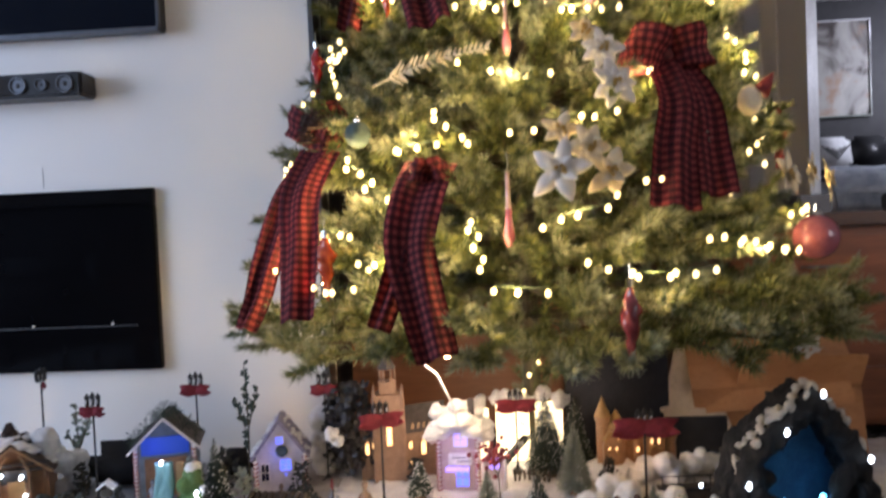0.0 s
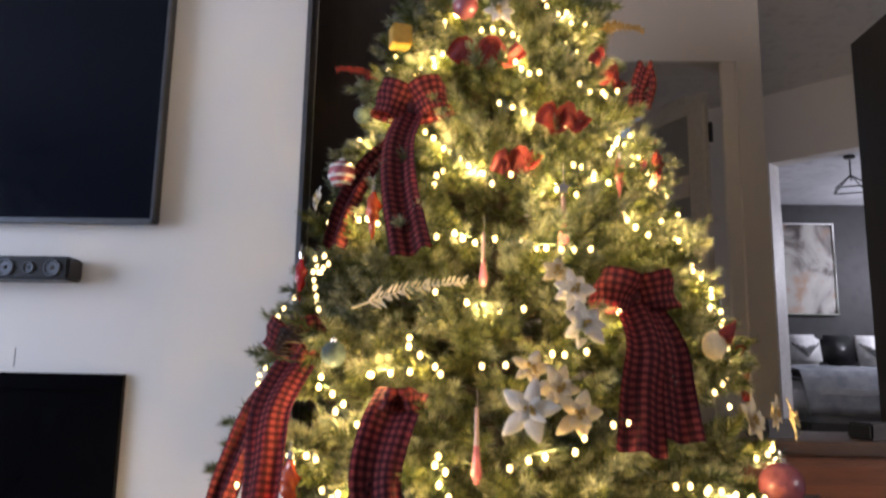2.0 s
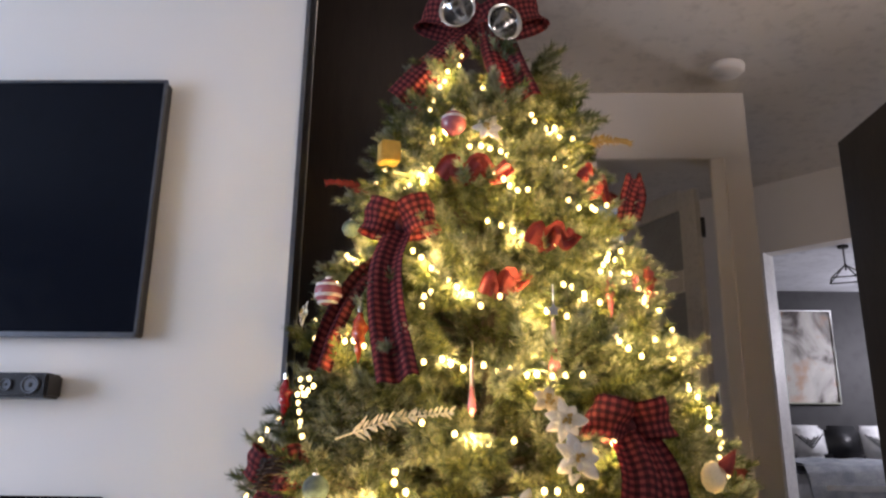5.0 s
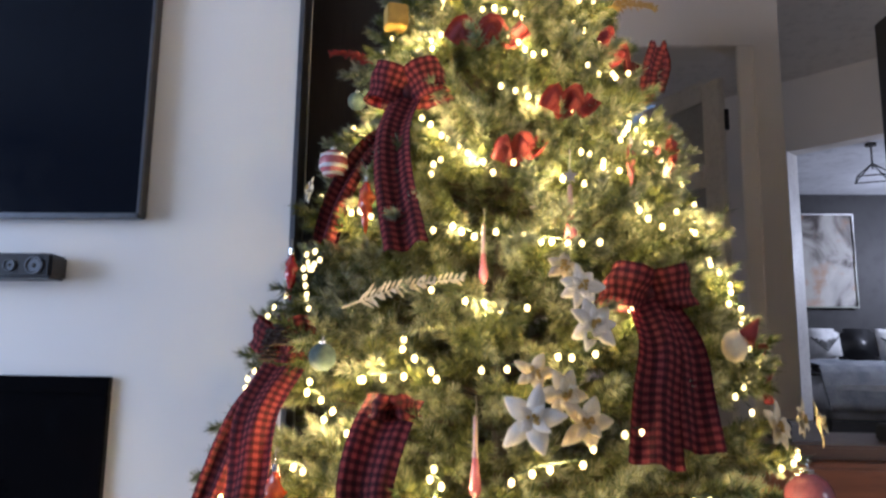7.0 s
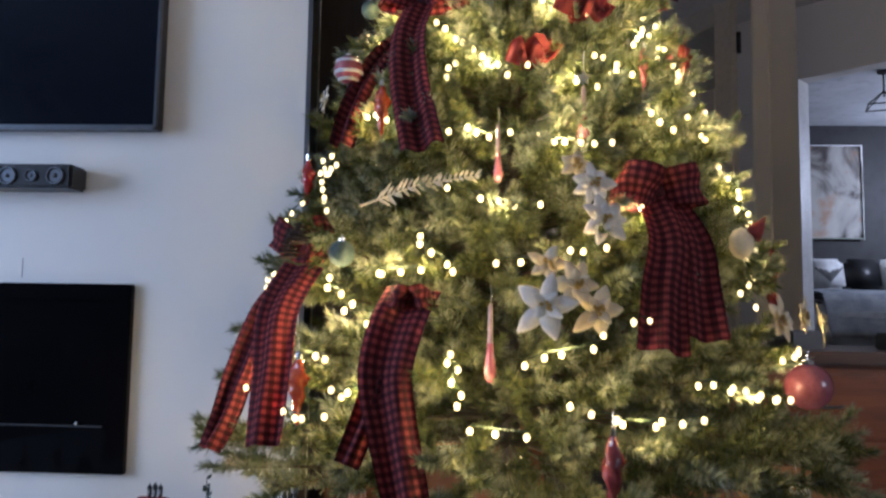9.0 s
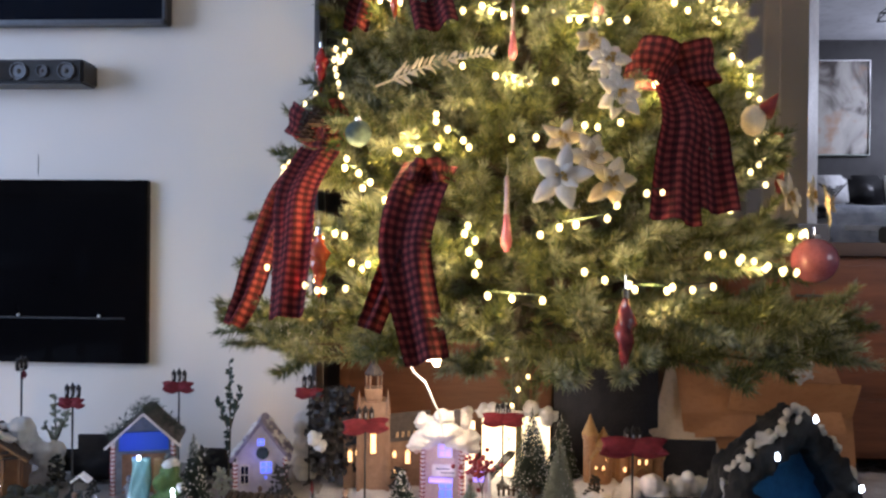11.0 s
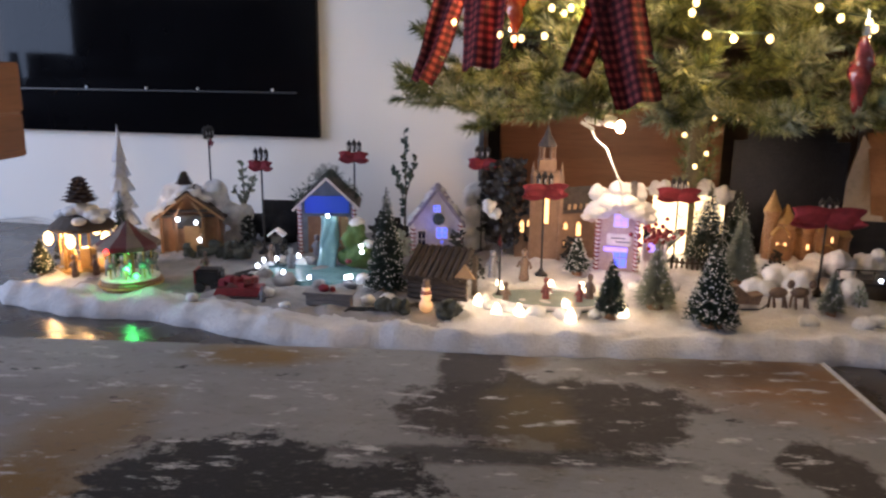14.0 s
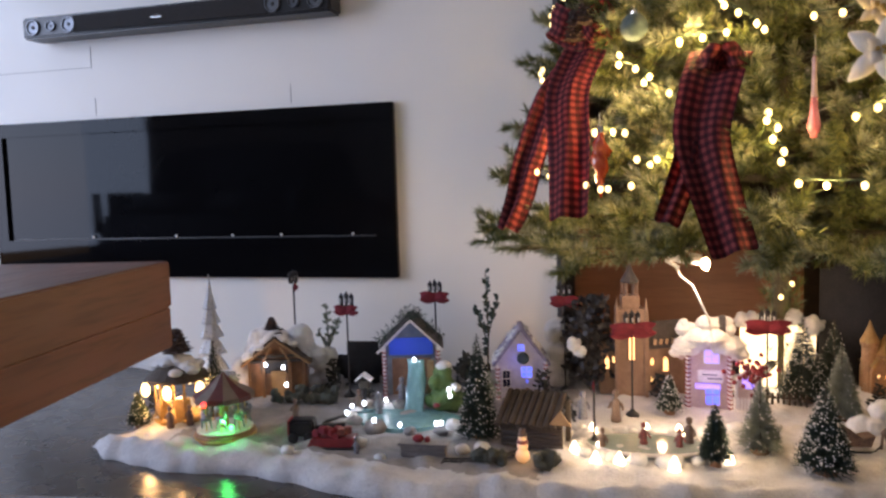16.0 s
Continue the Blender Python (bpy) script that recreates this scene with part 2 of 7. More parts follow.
g = Geo()
g.box(along(-0.30, 1.225), (0.54, 0.10, 2.45), ang)
g.box(along(0.42, 2.24), (0.90, 0.10, 0.42), ang)
g.box(along(1.42, 1.225), (1.10, 0.10, 2.45), ang)
setting("wall_bedroom_door", g, HALL_WALL, "greige wall round the bedroom doorway", "wall")
setting("door_jamb", Geo().box(along(-0.035, 1.015), (0.06, 0.13, 2.03), ang, bev=0.004).box(along(0.0, 1.015), (0.014, 0.15, 2.03), ang), WHITE_TRIM, "white painted jamb of the bedroom doorway", "trim")
BED_PLAN = ((2.34, 2.83), (2.34, 3.66), (5.62, 3.66), (5.62, -0.27))
BED_WALL = mat("charcoal bedroom wall", (0.036, 0.035, 0.037), (0.028, 0.027, 0.029), 0.6, scale=2, bump=0.06)
BED_CEIL = mat("bedroom ceiling paint", (0.72, 0.73, 0.76), None, 0.8, scale=3)
setting("wall_bedroom", Geo().box((4.0, 3.68, 1.2), (3.4, 0.1, 2.4)).box((5.65, 2.3, 1.2), (0.1, 2.8, 2.4)), BED_WALL, "charcoal painted bedroom wall", "wall")
setting("ceiling_bedroom", Geo().add([(x, y, z) for z in (2.07, 2.13) for x, y in BED_PLAN], [(0, 1, 2, 3), (7, 6, 5, 4), (0, 4, 5, 1), (1, 5, 6, 2), (2, 6, 7, 3), (3, 7, 4, 0)]), BED_CEIL, "pale lowered bedroom ceiling", "ceiling")
setting("floor_bedroom", Geo().add([(x, y, z) for z in (0.0, 0.32) for x, y in BED_PLAN], [(0, 1, 2, 3), (7, 6, 5, 4), (0, 4, 5, 1), (1, 5, 6, 2), (2, 6, 7, 3), (3, 7, 4, 0)]), DARK_BROWN, "raised dark bedroom floor", "floor")

# ---- the Christmas tree ----
TX, TY = 0.93, -0.03


def reach(z):
    """The crown's radius at a height."""
    return 0.66 - (z - 0.42) * 0.365


def on_tree(deg, z, out=0.0):
    """A place on the crown: degrees round from the camera's side (plus: to the right)."""
    a, r = radians(deg), reach(z) + out
    return Vector((TX + r * math.sin(a), TY - r * math.cos(a), z))


def needle_mesh(name, twigs, rng, length, width, per_m, material, flocked=0.6):
    """Needles round many twigs, each twig a row of two ends; some twigs carry pale flocking on their needle ends."""
    P, Q = twigs[:, 0], twigs[:, 1]
    ln = np.linalg.norm(Q - P, axis=1)
    cnt = np.maximum(10, (ln * per_m).astype(int))
    idx = np.repeat(np.arange(len(P)), cnt)
    t = rng.random(len(idx))[:, None] ** 0.8
    axis = ((Q - P) / ln[:, None])[idx]
    base = P[idx] + (Q - P)[idx] * t
    rnd = rng.normal(size=(len(idx), 3))
    rad = rnd - axis * np.sum(rnd * axis, axis=1)[:, None]
    rad /= np.linalg.norm(rad, axis=1)[:, None]
    d = axis * (0.35 + 0.75 * t ** 3) + rad * (1.0 - 0.45 * t ** 3) + np.array((0, 0, 0.12))
    d /= np.linalg.norm(d, axis=1)[:, None]
    side = np.cross(d, rng.normal(size=(len(idx), 3)))
    side /= np.linalg.norm(side, axis=1)[:, None]
    L = length * (0.75 + 0.45 * rng.random((len(idx), 1)))
    v = np.stack([base - side * width, base + side * width, base + d * L], axis=1).reshape(-1, 3)
    coat = (rng.random(len(P)) < flocked) * (0.45 + 0.55 * rng.random(len(P)))
    tip = coat[idx] * np.clip(t[:, 0] * 1.6 - 0.25, 0, 1)
    frost = np.stack([tip * 0.15, tip * 0.15, tip], axis=1)
    me = bpy.data.meshes.new(name)
    n = len(idx)
    me.vertices.add(3 * n)
    me.vertices.foreach_set("co", v.astype(np.float32).ravel())
    me.loops.add(3 * n)
    me.loops.foreach_set("vertex_index", np.arange(3 * n, dtype=np.int32))
    me.polygons.add(n)
    me.polygons.foreach_set("loop_start", np.arange(0, 3 * n, 3, dtype=np.int32))
    me.update(calc_edges=True)
    me.attributes.new("flocking", "FLOAT", "POINT").data.foreach_set("value", frost.astype(np.float32).ravel())
    me.materials.append(material)
    return me


def needle_material():
    m, nt, b = nodes_of("artificial pine needles")
    L, N = nt.links.new, nt.nodes.new
    g, ramp = N("ShaderNodeNewGeometry"), N("ShaderNodeValToRGB")
    e = ramp.color_ramp.elements
    e[0].position, e[0].color = 0.0, (0.030, 0.056, 0.024, 1)
    e[1].position, e[1].color = 1.0, (0.185, 0.195, 0.060, 1)
    k = e.new(0.5)
    k.color = (0.088, 0.112, 0.036, 1)
    L(g.outputs["Random Per Island"], ramp.inputs[0])
    at, mx, mr = N("ShaderNodeAttribute"), N("ShaderNodeMix"), N("ShaderNodeMapRange")
    at.attribute_name = "flocking"
    mx.data_type = "RGBA"
    mx.inputs[7].default_value = (0.46, 0.50, 0.42, 1)
    mr.inputs[4].default_value = 0.85
    L(at.outputs["Fac"], mr.inputs[0]), L(mr.outputs[0], mx.inputs[0]), L(ramp.outputs[0], mx.inputs[6])
    L(mx.outputs[2], b.inputs["Base Color"])
    b.inputs["Roughness"].default_value = 0.55
    b.inputs["Specular IOR Level"].default_value = 0.3
    return m


NEEDLES = needle_material()
BARK = mat("wrapped trunk", (0.10, 0.085, 0.045), (0.06, 0.05, 0.03), 0.8, scale=40, bump=0.4)

tree = thing("christmas_tree", "artificial green Christmas tree with frosted branch tips", "christmas tree", (TX, TY, 0))
part("trunk", Geo().tube([(0, 0, 0.02), (0, 0, 0.9), (0, 0, 1.93)], [0.022, 0.02, 0.008], 10), BARK, tree)
g = Geo()
for k in range(4):
    a = radians(45 + 90 * k)
    g.tube([(0, 0, 0.10), (0.12 * math.cos(a), 0.12 * math.sin(a), 0.035), (0.24 * math.cos(a), 0.24 * math.sin(a), 0.02)], 0.011, 6)
part("stand", g, BLACK, tree)
rng = np.random.default_rng(5)
limbs, twigs = Geo(), []
z, row = 0.40, 0
while z < 1.82:
    n = max(5, int(26 * (reach(z) + 0.05) / 0.7))
    for k in range(n):
        a = 2 * math.pi * (k + 0.5 * (row % 2) + rng.uniform(-0.25, 0.25)) / n
        r = (reach(z) + 0.02) * (rng.uniform(0.78, 0.95) if z > 0.47 else rng.uniform(0.80, 0.96) + (0.08 if a < math.pi else 0))
        rise = rng.uniform(-0.02, 0.03) + (0.12 if z > 0.6 else 0.0) * r - (0.05 if z < 0.5 else 0)
        dx, dy = math.sin(a), -math.cos(a)
        if TX + dx * r < 0.45 and TY + dy * r > -0.12:
            r *= 0.62
        p0, p1 = np.array((0, 0, z - 0.02)), np.array((dx * r * 0.55, dy * r * 0.55, z + rise * 0.4))
        p2 = np.array((dx * r, dy * r, z + rise + 0.02))
        limbs.tube([p0, p1, p2], [0.005, 0.004, 0.002], 5)
        twigs.append((p1 * 0.7 + p0 * 0.3, p1)), twigs.append((p1, p2))
        if TY + dy * r > 0.33:
            r = (0.33 - TY) / dy
            p1, p2 = np.array((dx * r * 0.55, dy * r * 0.55, z + rise * 0.4)), np.array((dx * r, dy * r, z + rise))
        for j in range(11 if dy < 0.35 else 5):
            u = rng.uniform(0.2, 1.0) ** 0.6
            b = p0 + (p1 - p0) * u * 2 if u < 0.5 else p1 + (p2 - p1) * (u * 2 - 1)
            side = rng.choice((-1, 1)) * rng.uniform(0.15, 0.95)
            ln = rng.uniform(0.055, 0.10) * (1.2 - 0.4 * u)
            ca, sa = math.cos(side), math.sin(side)
            d = np.array((dx * ca - dy * sa, dx * sa + dy * ca, rng.uniform(-0.35, 0.95)))
            twigs.append((b, b + d * ln))
        for j in range(4 if dy < 0.35 else 2):
            d = np.array((dx + rng.uniform(-0.8, 0.8), dy + rng.uniform(-0.8, 0.8), rng.uniform(-0.4, 0.9)))
            twigs.append((p2 - 0.015 * np.array((dx, dy, 0)), p2 + d * rng.uniform(0.030, 0.055)))
    z += 0.062
    row += 1
for j in range(12):
    a = rng.uniform(0, 6.28)
    twigs.append((np.array((0, 0, 1.78 + 0.008 * j)), np.array((0.07 * math.cos(a), 0.07 * math.sin(a), 1.83 + 0.005 * j))))
part("branch_wire", limbs, BARK, tree)
wrap = []
for j in range(60):
    a, h = j * 0.9, 0.06 + 0.0065 * j
    b = np.array((0.025 * math.cos(a), 0.025 * math.sin(a), h))
    wrap.append((b, b + np.array((0.022 * math.cos(a + 0.8), 0.022 * math.sin(a + 0.8), 0.035))))
garland = new("trunk_garland", needle_mesh("trunk_garland", np.array(wrap), rng, 0.022, 0.0011, 900, NEEDLES))
garland.parent = tree
crown = new("crown", needle_mesh("crown", np.array(twigs), rng, 0.025, 0.0017, 1450, NEEDLES, 0.62))
crown.parent = tree

# the low twig that reaches out over the village
g, tw = Geo(), []
p0, p1 = np.array((-0.16, -0.30, 0.40)), np.array((-0.585, -0.405, 0.385))
g.tube([p0, (p0 + p1) / 2 + np.array((0, 0, -0.012)), p1], [0.004, 0.003, 0.002], 5)
tw.append((p0, p1))
for j in range(18):
    b = p0 + (p1 - p0) * rng.uniform(0.15, 1.0)
    tw.append((b, b + np.array((rng.uniform(-0.04, -0.01), rng.uniform(-0.03, 0.03), rng.uniform(-0.01, 0.02)))))
low = new("low_branch", needle_mesh("low_branch", np.array(tw), rng, 0.022, 0.0010, 1300, NEEDLES))
low.parent = tree
part("low_branch_wire", g, BARK, tree)

# ---- large things of the living room ----
def rug_material():
    m, nt, b = nodes_of("abstract distressed rug")
    L, N = nt.links.new, nt.nodes.new
    co = N("ShaderNodeTexCoord")
    col = None

    def patch(scale, lo, hi, color, stretch, seed, below):
        mp, n = N("ShaderNodeMapping"), N("ShaderNodeTexNoise")
        mp.inputs["Scale"].default_value, mp.inputs["Location"].default_value = stretch, (seed, seed * 1.7, 0)
        n.inputs["Scale"].default_value, n.inputs["Detail"].default_value, n.inputs["Roughness"].default_value = scale, 9, 0.68
        L(co.outputs["Object"], mp.inputs[0]), L(mp.outputs[0], n.inputs[0])
        r, mx = N("ShaderNodeMapRange"), N("ShaderNodeMix")
        r.inputs[1].default_value, r.inputs[2].default_value = lo, hi
        mx.data_type = "RGBA"
        mx.inputs[7].default_value = (*color, 1)
        L(n.outputs[0], r.inputs[0]), L(r.outputs[0], mx.inputs[0])
        if below is None:
            mx.inputs[6].default_value = (0.215, 0.225, 0.240, 1)
        else:
            L(below, mx.inputs[6])
        return mx.outputs[2]

    def blob(cx, cy, rx, ry, color, below, soft=0.25, rough=0.9, amount=1.0):
        """A worn patch with a ragged edge."""
        mp, n, ad, ln = N("ShaderNodeMapping"), N("ShaderNodeTexNoise"), N("ShaderNodeMath"), N("ShaderNodeVectorMath")
        mp.inputs["Location"].default_value = (-cx / rx, -cy / ry, 0)
        mp.inputs["Scale"].default_value = (1 / rx, 1 / ry, 0)
        n.inputs["Scale"].default_value, n.inputs["Detail"].default_value, n.inputs["Roughness"].default_value = 11, 10, 0.72
        L(co.outputs["Object"], mp.inputs[0]), L(co.outputs["Object"], n.inputs[0])
        ln.operation = "LENGTH"
        L(mp.outputs[0], ln.inputs[0])
        sc = N("ShaderNodeMath")
        sc.operation = "MULTIPLY_ADD"
        sc.inputs[1].default_value, sc.inputs[2].default_value = 2.6 * rough, -1.3 * rough
        L(n.outputs[0], sc.inputs[0]), L(ln.outputs["Value"], ad.inputs[0]), L(sc.outputs[0], ad.inputs[1])
        r, mx = N("ShaderNodeMapRange"), N("ShaderNodeMix")
        r.inputs[1].default_value, r.inputs[2].default_value, r.inputs[3].default_value, r.inputs[4].default_value = 1 - soft, 1 + soft, amount, 0
        mx.data_type = "RGBA"
        mx.inputs[7].default_value = (*color, 1)
        L(ad.outputs[0], r.inputs[0]), L(r.outputs[0], mx.inputs[0]), L(below, mx.inputs[6])
        return mx.outputs[2]

    dark, black, ochre, rust = (0.030, 0.027, 0.029), (0.008, 0.009, 0.013), (0.15, 0.085, 0.016), (0.18, 0.085, 0.025)
    col = patch(1.6, 0.42, 0.62, (0.150, 0.153, 0.162), (1, 1.6, 1), 3.1, col)
    col = patch(2.6, 0.63, 0.73, (0.14, 0.115, 0.07), (1, 1.5, 1), 11.0, col)
    col = blob(-0.06, -0.09, 0.15, 0.11, rust, col, 0.5, 0.7, 0.85)
    col = blob(-0.22, -0.05, 0.13, 0.05, (0.06, 0.042, 0.030), col, 0.5, 0.8, 0.8)
    col = blob(-0.88, -0.045, 0.10, 0.045, ochre, col, 0.4, 0.6, 0.9)
    col = blob(-1.01, -0.31, 0.07, 0.11, ochre, col, 0.5, 0.7, 0.7)
    col = blob(-1.02, -0.46, 0.13, 0.06, ochre, col, 0.4, 0.7, 0.9)
    col = blob(-0.46, -0.03, 0.03, 0.04, ochre, col, 0.5, 0.7, 0.7)
    col = blob(-0.43, -0.20, 0.20, 0.11, dark, col, 0.10, 0.9)
    col = blob(-0.54, -0.06, 0.05, 0.11, dark, col, 0.12, 0.6, 0.9)
    col = blob(-0.46, -0.24, 0.05, 0.10, (0.10, 0.075, 0.035), col, 0.5, 0.9, 0.8)
    col = blob(-0.78, -0.46, 0.20, 0.14, black, col, 0.06, 0.8)
    col = blob(-0.52, -0.335, 0.22, 0.02, black, col, 0.3, 0.9, 0.8)
    col = blob(-0.13, -0.34, 0.05, 0.07, dark, col, 0.12, 0.9)
    col = blob(-0.23, -0.40, 0.03, 0.05, dark, col, 0.12, 1.0, 0.8)
    col = blob(-0.55, -1.1, 0.6, 0.4, dark, col, 0.1, 0.9)
    col = patch(9, 0.63, 0.67, black, (1, 2.2, 1), 7.7, col)
    col = patch(15, 0.58, 0.66, (0.38, 0.39, 0.41), (1, 2.6, 1), 5.5, col)
    col = patch(60, 0.56, 0.74, (0.09, 0.085, 0.082), (1, 2.0, 1), 2.5, col)
    L(col, b.inputs["Base Color"])
    b.inputs["Roughness"].default_value = 0.9
    n, bp = N("ShaderNodeTexNoise"), N("ShaderNodeBump")
    n.inputs["Scale"].default_value, bp.inputs["Strength"].default_value, bp.inputs["Distance"].default_value = 420, 0.5, 0.003
    L(co.outputs["Object"], n.inputs[0]), L(n.outputs[0], bp.inputs["Height"]), L(bp.outputs[0], b.inputs["Normal"])
    return m


RUG_ANGLE = 8.0
rug = thing("area_rug", "grey distressed area rug with black and ochre patches", "rug", (1.056, -0.683, 0), RUG_ANGLE)
part("rug_field", Geo().box((-1.35, -1.0, 0.006), (2.70, 2.0, 0.011), bev=0.003), rug_material(), rug)
part("rug_binding", Geo().box((0.004, -1.0, 0.0065), (0.009, 2.0, 0.013), bev=0.003), mat("pale rug binding", (0.5, 0.47, 0.43), None, 0.9, scale=60), rug, "pale stitched edge binding")

tv = thing("television", "large flat television switched off on the wall", "television", (-0.570, 0, 1.477))
part("casing", Geo().box((0, -0.020, 0), (1.235, 0.036, 0.71), bev=0.004), BLACK, tv)
part("wall_bracket", Geo().box((0, 0.0, 0), (0.4, 0.02, 0.3)), BLACK, tv)
g = Geo()
for x in (-0.614, 0.614):
    g.box((x, -0.041, 0), (0.009, 0.012, 0.716), bev=0.002)
for z in (-0.352, 0.354):
    g.box((0, -0.041, z), (1.237, 0.012, 0.009 if z > 0 else 0.013), bev=0.002)
part("bezel", g, GREY_METAL, tv, "thin grey metal bezel")
part("screen", Geo().box((0, -0.0395, 0), (1.222, 0.004, 0.70)), SCREEN, tv, "dark glossy screen")

bar = thing("soundbar", "slim black soundbar with round drivers on the wall", "soundbar", (-0.618, 0, 0.996))
part("body", Geo().box((0, -0.04, 0), (0.95, 0.075, 0.060), bev=0.006), BLACK, bar)
part("grille", Geo().box((0, -0.0785, 0), (0.60, 0.004, 0.046), bev=0.002), mat("black speaker cloth", (0.016, 0.016, 0.018), None, 0.9, scale=200, bump=0.5), bar)
part("badge", Geo().box((-0.03, -0.0825, -0.004), (0.036, 0.003, 0.005)), SILVER, bar)
CONE = mat("speaker cone", (0.03, 0.03, 0.032), None, 0.5, scale=60)
for x, r in ((-0.435, 0.021), (-0.375, 0.014), (-0.315, 0.021), (0.315, 0.021), (0.375, 0.014), (0.435, 0.021)):
    m = pose(x, -0.0775, 0, 90)
    d = part("driver", Geo().lathe([(r, 0), (r, 0.004), (r * 0.86, 0.005), (r * 0.72, 0.001), (r * 0.3, -0.003 + 0.004), (r * 0.22, 0.004), (0.001, 0.005)], 20, m), CONE, bar, "round speaker driver", True)
    part("ring", Geo().lathe([(r * 1.02, 0), (r * 1.02, 0.006), (r * 0.9, 0.006), (r * 0.9, 0.002)], 20, m), GREY_METAL, d)

fire = thing("electric_fireplace", "wide black glass electric fireplace set in the wall", "fireplace", (-0.651, 0, 0.505))
W, H = 1.29, 0.462
g = Geo()
g.box((0, -0.008, H / 2 - 0.02), (W, 0.022, 0.04), bev=0.002).box((0, -0.008, -H / 2 + 0.055), (W, 0.022, 0.11), bev=0.002)
g.box((W / 2 - 0.022, -0.008, 0.035), (0.044, 0.022, H - 0.15), bev=0.002).box((-W / 2 + 0.022, -0.008, 0.035), (0.044, 0.022, H - 0.15), bev=0.002)
part("frame", g, BLACK_GLASS, fire, "black glass surround")
part("glass_front", Geo().box((0, -0.006, 0.035), (W - 0.086, 0.006, H - 0.148)), BLACK_GLASS, fire, "dark reflecting glass")
part("ember_rail", Geo().box((0, -0.0125, -0.118), (W - 0.12, 0.006, 0.004)), mat("smoked rail", (0.035, 0.037, 0.042), None, 0.4, scale=30), fire)
GEM = mat("crystal ember", (0.9, 0.92, 0.95), None, 0.1, scale=20)
for x in (-0.30, -0.02, 0.16, 0.31, 0.52):
    part("crystal", Geo().ball((x, -0.014, -0.112), 0.0045, 6), GEM, fire)

table = thing("coffee_table", "thick reddish acacia wood block coffee table", "coffee table", (0.182, -1.27, 0), 9.5)
g = Geo()
for k in range(5):
    x0 = -0.11 - 0.22 * k
    part("top_plank", Geo().box((x0, -0.45, 0.427), (0.219, 0.90, 0.044), bev=0.0015), TABLE_WOOD, table)
    part("lower_plank", Geo().box((x0 - 0.001, -0.4505, 0.385), (0.219, 0.90, 0.0395), bev=0.0015), TABLE_WOOD, table)
for x, y in ((-0.98, -0.10), (-0.98, -0.80), (-0.45, -0.80)):
    part("leg", Geo().box((x, y, 0.19), (0.07, 0.07, 0.38), bev=0.004), TABLE_WOOD, table)

# dark cabinet and wooden sideboard behind the tree
cab = thing("low_cabinet", "dark brown wooden cabinet behind the tree", "cabinet", (1.21, 0.47, 0))
part("body", Geo().box((0, 0.05, 0.36), (0.40, 0.24, 0.64), bev=0.005), DARK_BROWN, cab)
part("plinth", Geo().box((0, 0.06, 0.02), (0.38, 0.2, 0.04)), BLACK, cab)
for x in (-0.1, 0.1):
    part("door", Geo().box((x, -0.078, 0.36), (0.19, 0.016, 0.60), bev=0.004), DARK_BROWN, cab)
base = thing("wooden_chest", "low reddish brown wooden chest behind the tree", "chest", (0.732, 0.30, 0))
part("body", Geo().box((0, 0.0, 0.20), (0.60, 0.10, 0.36), bev=0.006), mat("chestnut wood", (0.25, 0.098, 0.040), (0.19, 0.072, 0.028), 0.45, scale=4, stretch=(0.6, 0.6, 9), bump=0.08), base)
part("lid", Geo().box((0, 0.0, 0.392), (0.604, 0.11, 0.022), bev=0.005), DARK_BROWN, base)
part("plinth", Geo().box((0, 0.005, 0.01), (0.54, 0.09, 0.02)), BLACK, base)
side = thing("sideboard", "reddish brown wooden sideboard with drawers and dark top", "sideboard", (1.95, 0.30, 0), 0)
part("body", Geo().box((0, 0.03, 0.30), (1.0, 0.40, 0.52), bev=0.006), WARM_WOOD, side)
part("top", Geo().box((0, 0.02, 0.58), (1.06, 0.46, 0.034), bev=0.006), DARK_BROWN, side, "dark stained top")
for x in (-0.45, 0.45):
    part("leg", Geo().box((x, -0.12, 0.025), (0.06, 0.06, 0.05)), WARM_WOOD, side)
    part("leg", Geo().box((x, 0.18, 0.025), (0.06, 0.06, 0.05)), WARM_WOOD, side)
for x in (-0.25, 0.25):
    for z, h in ((0.46, 0.16), (0.29, 0.16), (0.125, 0.14)):
        d = part("drawer", Geo().box((x, -0.176, z), (0.47, 0.018, h), bev=0.004), WARM_WOOD, side)
        part("handle", Geo().tube([(x - 0.06, -0.186, z), (x - 0.05, -0.20, z), (x + 0.05, -0.20, z), (x + 0.06, -0.186, z)], 0.004, 6), GREY_METAL, d, "slim metal pull")

# ---- string lights ----
WARM = (1.0, 0.69, 0.25)
BULB = glow("warm white bulb", (1.0, 0.78, 0.34), 3.6)
WIRE = mat("green wire", (0.03, 0.06, 0.03), None, 0.6, scale=60)
lights = thing("string_lights", "string of small warm white lights draped over the tree", "string lights", (TX, TY, 0))
bulb_mesh = Geo().ball((0, 0, 0), 0.0050, 8, (1, 1, 1.25)).mesh("bulb", BULB, True)
drape = random.Random(4)
lamp_count = 0


